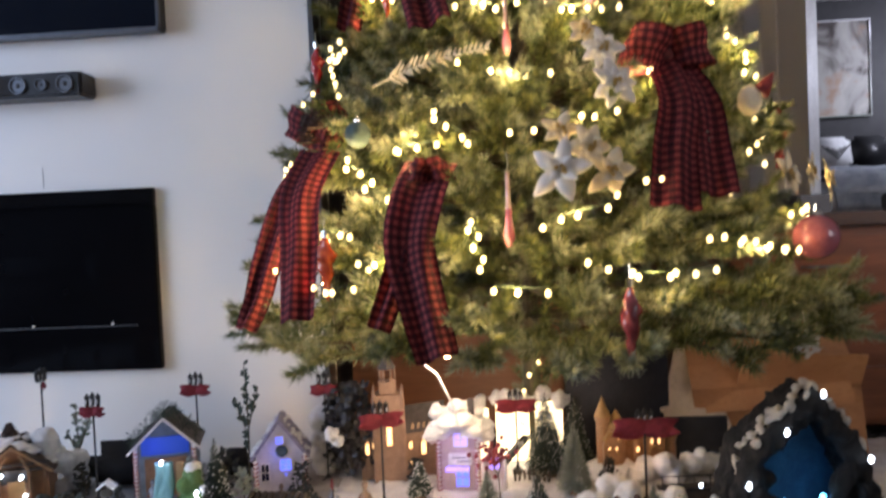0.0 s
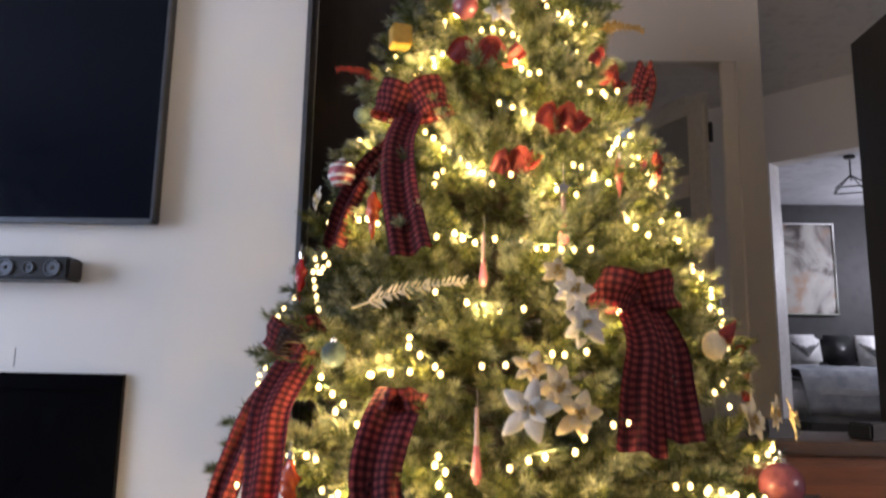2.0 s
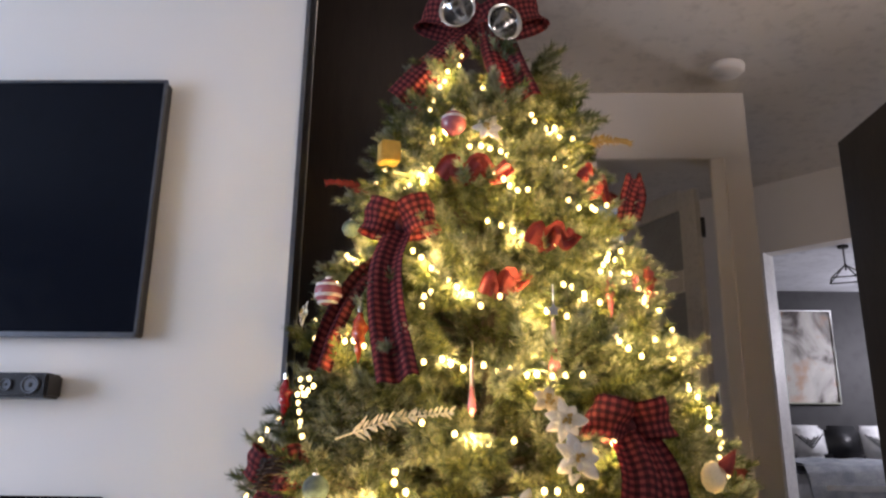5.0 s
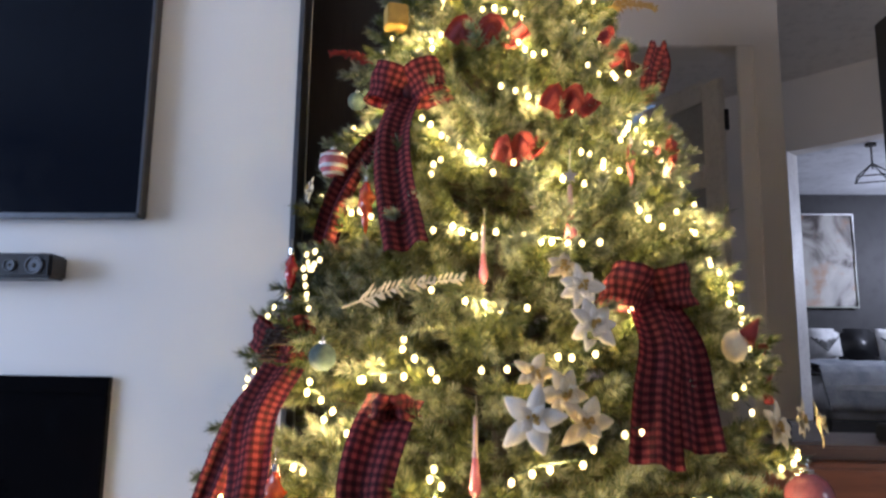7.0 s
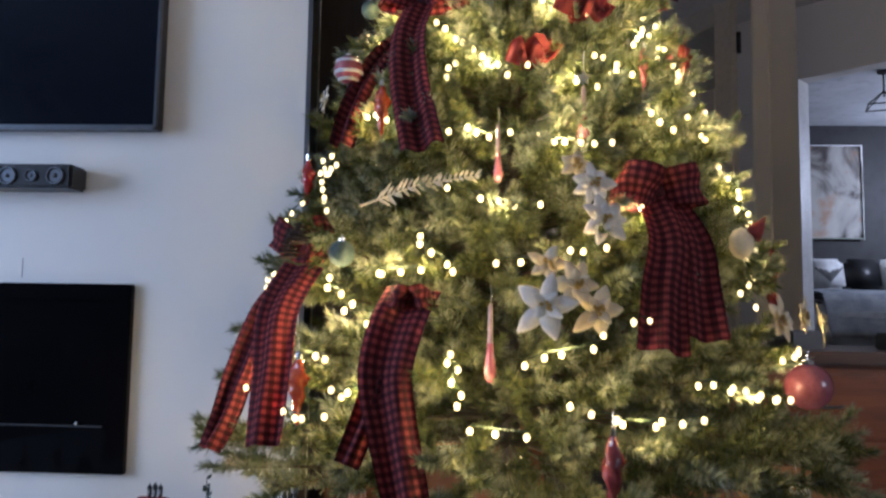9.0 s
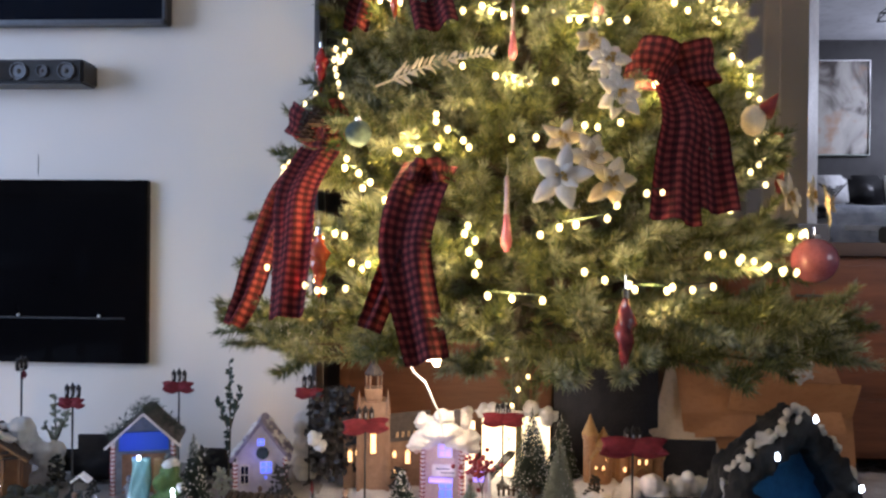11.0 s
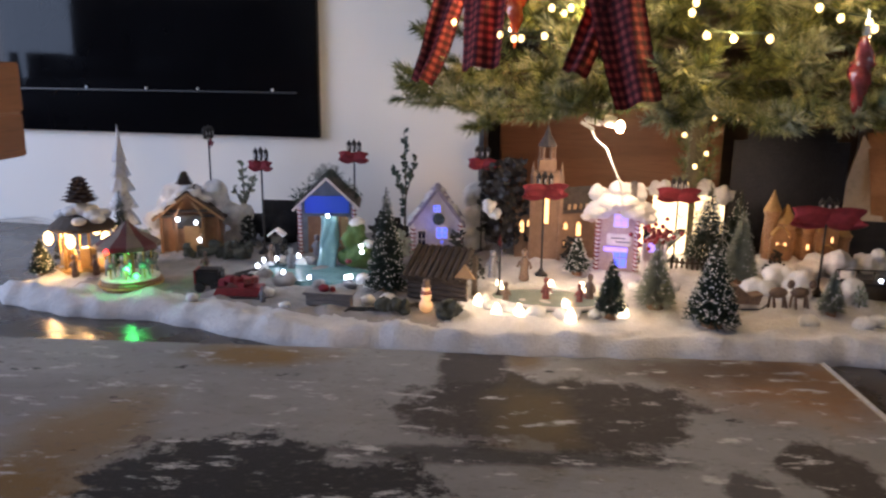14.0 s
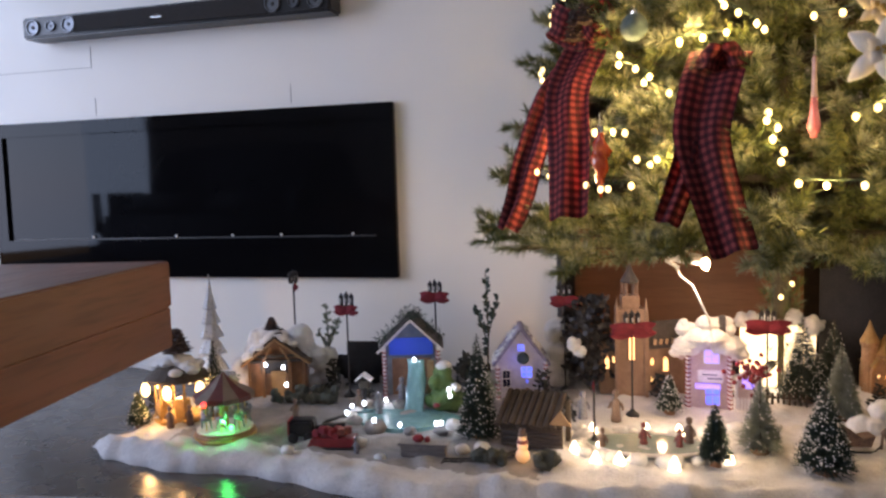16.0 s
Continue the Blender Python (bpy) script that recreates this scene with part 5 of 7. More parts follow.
cone_at(-0.24, -0.285, 0.180, 0.018, "dark pine cone on the cabin roof")
cone_at(-0.355, -0.50, 0.168, 0.031, "dark pine cone on the pavilion roof")


def puff(pts, r, label, seed=1, name="cotton_puff"):
    g, rnd = Geo(), random.Random(seed)
    for x, y, z in pts:
        for i in range(5):
            g.ball((x + rnd.uniform(-r, r) * 0.6, y + rnd.uniform(-r, r) * 0.5, z + rnd.uniform(-r, r) * 0.5), r * rnd.uniform(0.5, 0.9), 9, (1, 1, 1), 0.10, seed * 50 + i)
    fuse(solid(name, g, FLUFF, label, "cotton", smooth=True), r * 0.09)


puff([(-0.325, -0.25, 0.05), (-0.322, -0.25, 0.09), (-0.305, -0.245, 0.125), (-0.285, -0.24, 0.15), (-0.185, -0.235, 0.155), (-0.165, -0.225, 0.13), (-0.15, -0.21, 0.09), (-0.15, -0.20, 0.05)], 0.034, "fluffy white cotton behind the cabin", 2)
puff([(0.42, -0.10, 0.05), (0.42, -0.10, 0.10), (0.41, -0.10, 0.155)], 0.03, "fluffy white cotton behind the white house", 3)
puff([(0.475, -0.235, 0.155), (0.482, -0.235, 0.135)], 0.014, "small tuft of white cotton", 4)
puff([(1.16, -0.22, 0.05), (1.21, -0.24, 0.06), (1.27, -0.22, 0.075), (1.32, -0.22, 0.07), (1.10, -0.30, 0.045)], 0.030, "lumpy cotton snow beside the castle", 5)
puff([(1.03, -0.36, 0.035), (1.07, -0.33, 0.05), (1.10, -0.36, 0.045), (1.17, -0.38, 0.04)], 0.028, "smooth cotton snow drift", 6)

puff([(0.80, -0.045, 0.175), (0.85, -0.045, 0.185), (0.90, -0.045, 0.18), (0.95, -0.045, 0.185), (1.0, -0.05, 0.175)], 0.021, "white cotton resting along the glowing panel", 7)
puff([(0.715, -0.20, 0.19), (0.755, -0.21, 0.205), (0.795, -0.20, 0.195)], 0.020, "thick white cotton on the pink house's roof", 8)
# berry branch beside the cabin
for nm, x, y, h, n, lab in (("frosted_branch", -0.135, -0.20, 0.205, 60, "frosted leafy branch standing behind cabin"), ("leafy_branch", 0.265, -0.19, 0.285, 70, "tall dark leafy twig behind the bottle brush tree")):
    th = thing(nm, lab, "miniature tree", (x, y, Z0), group="miniature trees of the village")
    rnd = random.Random(h)
    part("stem", Geo().tube([(0, 0, 0), (0.004, 0, h * 0.5), (0.0, 0, h)], [0.003, 0.002, 0.001], 5).tube([(0.003, 0, h * 0.45), (0.03, 0, h * 0.8)], 0.0015, 5).tube([(0.003, 0, h * 0.4), (-0.024, 0, h * 0.68)], 0.0015, 5), BARK, th)
    g = Geo()
    for i in range(n):
        s, t = rnd.choice((0, 0, 1, 2)), rnd.uniform(0.3, 1)
        c = Vector((0.002, 0, h * t)) if s == 0 else Vector((0.003, 0, h * 0.45)).lerp(Vector((0.03, 0, h * 0.8)), t) if s == 1 else Vector((0.003, 0, h * 0.4)).lerp(Vector((-0.024, 0, h * 0.68)), t)
        petal(g, c, (rnd.uniform(-1, 1), rnd.uniform(-1, 0.4), rnd.uniform(0, 1)), (0.2, -1, 0.3), 0.014, 0.009)
    part("leaves", g, PINE_PALE if "frosted" in nm else PINE, th)


def lamp_post(x, y, h, label, bow_w=0.05, rz=0, lanterns=True, z=Z0):
    """A black lamp post with three lanterns and a red felt bow."""
    th = thing("lamp_post", label, "miniature lamp post", (x, y, z), rz, "miniature lamp posts")
    part("pole", Geo().tube([(0, 0, 0), (0, 0, h * 0.86)], 0.0022, 8), IRON, th)
    part("base", Geo().lathe([(0.014, -0.003), (0.014, 0.004), (0.006, 0.010), (0.003, 0.016)], 12), IRON, th)
    if lanterns:
        part("crossbar", Geo().tube([(-0.013, 0, h * 0.875), (0.013, 0, h * 0.875)], 0.0022, 6), IRON, th)
        for i, dx in enumerate((-0.0125, 0, 0.0125)):
            l = part("lantern", Geo().lathe([(0.0035, 0), (0.0052, 0.006), (0.0055, 0.020), (0.0066, 0.022), (0.0020, 0.028), (0.001, 0.031)], 6, pose(dx, 0, h * 0.875 + (0.003 if i == 1 else 0))), IRON, th)
            part("glass", Geo().box((dx, -0.0052, h * 0.875 + 0.013), (0.0036, 0.0014, 0.009)), mat("milky lantern glass", (0.5, 0.5, 0.52), None, 0.2, scale=60), l)
    rb = Vector((0, -0.004, h * 0.835))
    for s in (-1, 1):
        strip("bow_loop", [rb, rb + Vector((s * bow_w * 0.32, -0.007, 0.006)), rb + Vector((s * bow_w * 0.55, -0.002, 0.001)), rb + Vector((s * bow_w * 0.3, 0.0, -0.006)), rb], (0, -0.3, 1), max(0.014, bow_w * 0.36), th, RED_FELT, "red felt bow", 0.002)
    return th


lamp_post(-0.045, -0.286, 0.245, "black lamp post with three lanterns and red bow", 0.045)
lamp_post(0.125, -0.130, 0.255, "black lamp post with three lanterns and red bow", 0.058)
lamp_post(0.445, -0.170, 0.255, "black lamp post with three lanterns and red bow", 0.050)
lamp_post(0.598, -0.330, 0.215, "tall black lamp post with a wide red bow", 0.075, 20)
lamp_post(0.885, -0.136, 0.185, "black lamp post with three lanterns and red bow", 0.075)
lamp_post(1.137, -0.349, 0.185, "black lamp post with a large bright red bow", 0.105)
lamp_post(0.532, -0.515, 0.135, "thin black pole beside the skating pond", 0.0, 0, False)
lamp_post(-0.245, -0.15, 0.285, "black lamp post behind the cabin", 0.0, 80)

# lantern pavilion
th = thing("lantern_pavilion", "round lantern pavilion with snowy roof and lit bulbs", "model house", (-0.355, -0.50, Z0), 0, VILLAGE)
GOLDEN = mat("golden brown resin", (0.40, 0.24, 0.08), (0.28, 0.16, 0.05), 0.5, scale=50, bump=0.3)
part("deck", Geo().lathe([(0.062, 0), (0.062, 0.006), (0.055, 0.008)], 16), GOLDEN, th)
for i in range(6):
    a = math.pi * i / 3 + 0.3
    part("post", Geo().tube([(0.050 * math.cos(a), 0.050 * math.sin(a), 0.004), (0.050 * math.cos(a), 0.050 * math.sin(a), 0.094)], 0.003, 6), GOLDEN, th)
r = part("roof", Geo().lathe([(0.066, 0.088), (0.066, 0.094), (0.045, 0.112), (0.015, 0.124), (0.002, 0.126)], 18), LOG, th)
g = Geo()
rnd = random.Random(8)
for i in range(34):
    a, q = rnd.uniform(0, 6.28), rnd.uniform(0.0, 0.058)
    g.ball((q * math.cos(a), q * math.sin(a), 0.132 - q * 0.42), rnd.uniform(0.012, 0.018), 8, (1.2, 1.2, 0.7), 0.1, i)
fuse(part("roof_snow", g, FLUFF, r, "fluffy cotton snow", True), 0.0022)
for i in range(6):
    a = math.pi * i / 3 + 0.78
    b = part("lantern_bulb", Geo().ball((0.067 * math.cos(a), 0.067 * math.sin(a), 0.072), 0.0115, 10, (0.8, 0.8, 1.35)), FLAME, th, "glowing warm bulb", True)
    part("cap", Geo().tube([(0.067 * math.cos(a), 0.067 * math.sin(a), 0.081), (0.064 * math.cos(a), 0.064 * math.sin(a), 0.09)], 0.002, 5), IRON, b)
part("barrel", Geo().lathe([(0.012, 0.006), (0.016, 0.02), (0.016, 0.034), (0.012, 0.046)], 12, pose(-0.02, -0.025, 0)), GOLDEN, th)
part("counter", Geo().box((0.022, -0.02, 0.028), (0.03, 0.02, 0.044), bev=0.003), GOLDEN, th)
lamp("pavilion_light", "POINT", pose(-0.355, -0.505, 0.085), 0.8, (1.0, 0.62, 0.22), 0.01)
lamp("pavilion_front_light", "POINT", pose(-0.372, -0.592, 0.085), 0.26, (1.0, 0.62, 0.22), 0.008)

# carousel
th = thing("carousel", "small carousel with striped canopy and green glow", "model carousel", (-0.190, -0.590, Z0), 0, VILLAGE)
part("base", Geo().lathe([(0.060, -0.002), (0.060, 0.010), (0.056, 0.012), (0.056, 0.016)], 28), BROWN_WALL, th)
part("platform", Geo().lathe([(0.055, 0.0155), (0.055, 0.018), (0.002, 0.0185)], 28), STRIPE, th)
part("base_trim", Geo().lathe([(0.0605, 0.003), (0.0615, 0.005), (0.0605, 0.007)], 28), GOLD, th)
part("column", Geo().tube([(0, 0, 0.018), (0, 0, 0.088)], 0.008, 10), GOLDEN, th)
CANOPY_RED = mat("faded red canopy", (0.10, 0.022, 0.022), None, 0.6, scale=60)
for i in range(12):
    a0, a1 = 2 * math.pi * i / 12, 2 * math.pi * (i + 1) / 12
    q = [(0.060 * math.cos(a), 0.060 * math.sin(a), 0.086) for a in (a0, a1)]
    m = [(0.030 * math.cos(a), 0.030 * math.sin(a), 0.103) for a in (a0, a1)]
    lo = [(0.060 * math.cos(a), 0.060 * math.sin(a), 0.077) for a in (a0, a1)]
    vs = [*q, *m, (0, 0, 0.130), *lo]
    part("canopy_panel", Geo().add(vs + [(x * 0.96, y * 0.96, z - 0.0015) for x, y, z in vs], [(0, 1, 3, 2), (2, 3, 4), (5, 6, 1, 0), (9, 10, 8, 7), (11, 10, 9), (7, 8, 13, 12), (5, 12, 13, 6)]), CANOPY_RED if i % 2 else mat("cream canopy", (0.17, 0.14, 0.115), None, 0.6, scale=60), th)
for i in range(7):
    a = 2 * math.pi * i / 7 - 1.2
    x, y = 0.040 * math.cos(a), 0.040 * math.sin(a)
    p = part("pole", Geo().tube([(x, y, 0.018), (x, y, 0.086)], 0.0014, 6), GOLD, th)
    part("horse", Geo().ball((x, y, 0.044), 0.010, 8, (1.3, 0.7, 0.75)).ball((x + 0.011, y, 0.055), 0.0055, 7, (0.8, 0.7, 1.3)).tube([(x + 0.008, y, 0.04), (x + 0.012, y, 0.024)], 0.002, 5).tube([(x - 0.008, y, 0.04), (x - 0.010, y, 0.024)], 0.002, 5), FIG_C, p, "", True)
part("red_diode", Geo().ball((-0.008, -0.058, 0.078), 0.0055, 8), RED_LED, th, "glowing red diode")
part("green_diode", Geo().ball((0.026, -0.022, 0.024), 0.006, 8), GREEN_LED, th, "glowing green diode")
part("green_diode", Geo().ball((0.020, -0.030, 0.074), 0.004, 8), GREEN_LED, th, "glowing green diode")
lamp("carousel_green_light", "POINT", pose(-0.166, -0.635, 0.070), 0.16, (0.02, 1.0, 0.15), 0.005)
lamp("carousel_red_light", "POINT", pose(-0.198, -0.662, 0.106), 0.012, (1.0, 0.05, 0.03), 0.004)

# black rounded box behind the path, more of them filling gaps further right
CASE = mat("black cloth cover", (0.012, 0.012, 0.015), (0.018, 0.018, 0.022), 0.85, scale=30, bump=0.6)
solid("black_box", Geo().box((0, 0, 0.06), (0.15, 0.08, 0.12), bev=0.035), CASE, "black cloth covered adapter box beside the blue house", "box", (-0.058, -0.16, 0.012), 4, smooth=True)
solid("black_box", Geo().box((0, 0, 0.034), (0.085, 0.05, 0.066), bev=0.02), CASE, "plain black rounded box behind the white house", "box", (0.215, -0.12, 0.028), 0, smooth=True)
solid("black_box", Geo().box((0, 0, 0.055), (0.30, 0.08, 0.16), bev=0.035), CASE, "plain black rounded box beside the wooden star", "box", (1.26, -0.10, 0.0), 0, smooth=True)

solid("tall_black_box", Geo().box((0, 0, 0.165), (0.25, 0.07, 0.33), bev=0.03), CASE, "tall plain black rounded box behind the castle", "box", (1.135, -0.03, 0.0), 3, smooth=True)

# blue house with garland
bh = house("garland_house", "grey model house with blue lit gable and garland roof", (0.085, -0.205), 15, 0.120, 0.09, 0.120, 0.178, GREY_BLUE, ROOF_DARK, 0.014)
part("lit_panel", Geo().box((0.0, -0.0485, 0.116), (0.102, 0.005, 0.040)), DEEP_BLUE, bh, "blue glowing window panel")
part("porch_recess", Geo().box((0, -0.0465, 0.045), (0.09, 0.003, 0.085)), BROWN_WALL, bh, "dark brown porch")
candy_post(bh, -0.062, -0.058, 0.115), candy_post(bh, 0.062, -0.058, 0.115)
rnd, tw = random.Random(3), []
for s in (-1, 1):
    for i in range(60):
        t = rnd.random()
        b = np.array((s * t * 0.076, -0.06 + rnd.uniform(0, 0.09), 0.186 - t * 0.073))
        tw.append((b, b + np.array((rnd.uniform(-0.02, 0.02), rnd.uniform(-0.02, 0.01), rnd.uniform(0.004, 0.02)))))
    part("barge_board", Geo().tube([(0, -0.062, 0.178), (s * 0.078, -0.062, 0.104)], 0.003, 4), STRIPE, bh)
gl = new("garland", needle_mesh("garland", np.array(tw), np.random.default_rng(9), 0.010, 0.0008, 700, PINE, 0))
gl.parent = bh
lamp("blue_house_light", "POINT", pose(0.085, -0.29, 0.145), 0.02, (0.08, 0.15, 1.0), 0.006)

# waterfall, pond and rockery
th = thing("waterfall_pond", "turquoise resin waterfall and pond with small lights", "model pond", (0.135, -0.44, 0.026), 0, VILLAGE)
g = Geo()
vs = [(0.118 * math.cos(a) * (1 + 0.10 * math.sin(3 * a)), 0.070 * math.sin(a) * (1 + 0.08 * math.cos(4 * a)), z) for z in (0.0, 0.009) for a in [2 * math.pi * i / 28 for i in range(28)]]
part("water", g.add(vs, [tuple(range(28, 56)), tuple(reversed(range(28)))] + [(i, (i + 1) % 28, 28 + (i + 1) % 28, 28 + i) for i in range(28)]), WATER, th)
g = Geo()
rows = []
for i in range(12):
    t = i / 11
    for j in range(6):
        rows.append((0.008 + (j - 2.5) * 0.0078 + 0.002 * math.sin(4 * t + j), 0.075 - 0.030 * t * t + 0.003 * math.sin(9 * t + 2 * j), 0.105 * (1 - t) ** 0.9 + 0.008))
rows2 = [(x, y + 0.010, z) for x, y, z in rows]
fs = [(i * 6 + j, i * 6 + j + 1, (i + 1) * 6 + j + 1, (i + 1) * 6 + j) for i in range(11) for j in range(5)]
fs += [tuple(72 + k for k in reversed(f)) for f in fs] + [(i * 6 + j, (i + 1) * 6 + j, 72 + (i + 1) * 6 + j, 72 + i * 6 + j) for i in range(11) for j in (0, 5)] + [(j, j + 1, 72 + j + 1, 72 + j) for j in range(5)]
part("waterfall", g.add(rows + rows2, fs), WATER, th, "", True)
part("backing_board", Geo().box((0.038, 0.088, 0.055), (0.014, 0.008, 0.11)), mat("bare tan wood", (0.42, 0.26, 0.13), None, 0.6, scale=40), th)
for x, y, r, s in ((-0.03, 0.07, 0.020, 1), (-0.052, 0.062, 0.016, 2), (-0.09, -0.045, 0.017, 3), (-0.115, 0.0, 0.014, 4), (-0.035, -0.078, 0.022, 5), (0.115, -0.03, 0.016, 6), (0.10, -0.07, 0.014, 7), (-0.115, 0.035, 0.012, 8), (0.04, -0.08, 0.013, 9)):
    part("rock", Geo().ball((x, y, r * 0.5), r, 9, (1.1, 1, 0.8), 0.15, s), GREY_WOOD if s % 2 else FLUFF, th, "", True)
for x, y, z in ((-0.055, 0.058, 0.028), (-0.11, -0.03, 0.024), (-0.115, 0.012, 0.026), (-0.03, -0.085, 0.030), (0.10, -0.058, 0.022), (0.088, -0.050, 0.018), (-0.10, 0.045, 0.022), (0.008, 0.072, 0.116), (0.020, -0.075, 0.020), (0.092, 0.04, 0.062), (0.094, 0.038, 0.050)):
    part("diode", Geo().ball((x, y - 0.006, z), 0.0042, 8, (1, 1, 1.2)), COOL_LED, th, "cool white diode")
for x, y, z, e in ((0.080, -0.40, 0.085, 0.05), (0.02, -0.45, 0.08, 0.05), (0.105, -0.55, 0.085, 0.06), (0.235, -0.52, 0.075, 0.06), (0.143, -0.40, 0.165, 0.05)):
    lamp("pond_diode_light", "POINT", pose(x, y, z), e, (0.72, 0.92, 1.0), 0.005)
th = thing("mossy_rockery", "green moss mound with pale tufts beside the waterfall", "model rock", (0.205, -0.365, Z0), 0, VILLAGE)
g = Geo()
rnd = random.Random(12)
for i in range(24):
    t = rnd.random()
    g.ball((rnd.uniform(-0.03, 0.035) * (1 - 0.6 * t), rnd.uniform(-0.03, 0.03) * (1 - 0.5 * t), 0.015 + t * 0.075), 0.017, 8, (1, 1, 1), 0.15, i)
fuse(part("moss", g, MOSS, th, "", True), 0.003)
part("tuft", Geo().ball((0.002, 0.0, 0.100), 0.018, 9, (1, 1, 0.7), 0.15, 3).ball((0.032, -0.02, 0.06), 0.012, 8, (1, 1, 0.8), 0.15, 4), FLUFF, th, "white cotton tuft", True)
part("toadstool", Geo().ball((-0.005, -0.045, 0.026), 0.008, 8, (1, 1, 0.7)), RED_PAINT, th, "tiny red cap")

# wagons and stalls at the front
th = thing("toy_cart", "black and red miniature cart on the snow", "toy cart", (-0.022, -0.585, Z0), 12, VILLAGE)
part("box", Geo().box((0, 0, 0.026), (0.048, 0.034, 0.032), bev=0.004), IRON, th)
part("trim", Geo().box((-0.0252, 0, 0.028), (0.003, 0.036, 0.028)), RED_PAINT, th)
for x in (-0.015, 0.015):
    part("wheel", Geo().lathe([(0.010, -0.003), (0.010, 0.003), (0.004, 0.004)], 12, pose(x, -0.020, 0.009, 90)), IRON, th)
part("shaft", Geo().box((0.05, 0.012, 0.022), (0.06, 0.008, 0.008), 18), IRON, th)
th = thing("gift_sleigh", "dark red miniature sleigh filled with gifts", "toy sleigh", (0.052, -0.615, Z0), 6, VILLAGE)
part("body", Geo().prism([(-0.045, 0.004), (0.040, 0.004), (0.046, 0.022), (-0.038, 0.018)], -0.016, 0.016), RED_PAINT, th)
part("runner", Geo().tube([(-0.048, -0.016, 0.001), (0.045, -0.016, 0.001), (0.055, -0.016, 0.010)], 0.0018, 5), IRON, th)
part("runner", Geo().tube([(-0.048, 0.016, 0.001), (0.045, 0.016, 0.001), (0.055, 0.016, 0.010)], 0.0018, 5), IRON, th)
rnd = random.Random(5)
for i in range(9):
    part("gift", Geo().box((rnd.uniform(-0.03, 0.034), rnd.uniform(-0.008, 0.008), 0.026 + rnd.uniform(-0.002, 0.008)), (0.014, 0.014, 0.012), rnd.uniform(0, 90), bev=0.001), (RED_PAINT, RED_FELT, FIG_B)[i % 3], th)
th = thing("market_stand", "grey plank miniature market stand with red goods", "market stand", (0.238, -0.632, Z0), 4, VILLAGE)
for z in (0.008, 0.018):
    part("plank", Geo().box((0, -0.012, z), (0.082, 0.006, 0.009), bev=0.001), GREY_WOOD, th)
part("body", Geo().box((0, 0, 0.012), (0.078, 0.020, 0.022)), FIG_A, th)
part("counter", Geo().box((0, -0.004, 0.026), (0.092, 0.030, 0.004), bev=0.001), GREY_WOOD, th)
part("goods", Geo().ball((-0.01, -0.004, 0.034), 0.009, 10, (1.2, 1, 0.8)), RED_FELT, th, "red goods", True)
part("goods", Geo().ball((0.006, -0.002, 0.032), 0.006, 8), RED_PAINT, th, "red goods", True)

# lantern house on a post beside the pond
th = thing("post_house", "tiny dark lantern house with snowy roof on a post", "model house", (0.030, -0.385, Z0), 8, VILLAGE)
part("post", Geo().tube([(0, 0, 0), (0, 0, 0.052)], 0.004, 8), IRON, th)
part("body", Geo().box((0, 0, 0.060), (0.022, 0.018, 0.018), bev=0.002), LOG, th)
for k in (-1, 1):
    part("roof", Geo().box((k * 0.0085, 0, 0.075), (0.024, 0.026, 0.004), 0, 0, k * 38, bev=0.001), STRIPE, th, "white snowy roof")

# train rails
th = thing("toy_track", "black miniature railway track curving through the snow", "toy track", (0, 0, 0.033))
for off in (0.0, 0.014):
    part("rail", Geo().tube([(-0.02, -0.50 + off, 0), (0.02, -0.44 + off, 0.002), (0.06, -0.415 + off, 0.002)], 0.0022, 5), IRON, th)
    part("rail", Geo().tube([(0.28, -0.665 + off, 0), (0.33, -0.655 + off, 0), (0.38, -0.625 + off, 0), (0.42, -0.575 + off, 0)], 0.0022, 5), IRON, th)
for i in range(9):
    part("sleeper", Geo().box((0.28 + 0.016 * i, -0.658 + 0.0012 * i * i, -0.002), (0.005, 0.026, 0.003), 3 * i), LOG, th)

# low hedges in front of the cabin
HEDGE = mat("dusty frosted hedge", (0.09, 0.10, 0.085), (0.06, 0.07, 0.06), 0.85, scale=80, bump=0.8)
for x, y, w in ((-0.165, -0.36, 0.09), (-0.085, -0.35, 0.06), (-0.12, -0.30, 0.10), (0.36, -0.655, 0.05), (0.46, -0.65, 0.03)):
    g, rnd = Geo(), random.Random(int(w * 1000))
    for i in range(14):
        g.ball((rnd.uniform(-w / 2, w / 2), rnd.uniform(-0.008, 0.008), rnd.uniform(0.006, 0.022)), 0.010, 7, (1, 1, 1), 0.25, i)
    solid("hedge", g, HEDGE, "low dusty frosted miniature hedge", "hedge", (x, y, Z0), group="miniature hedges")

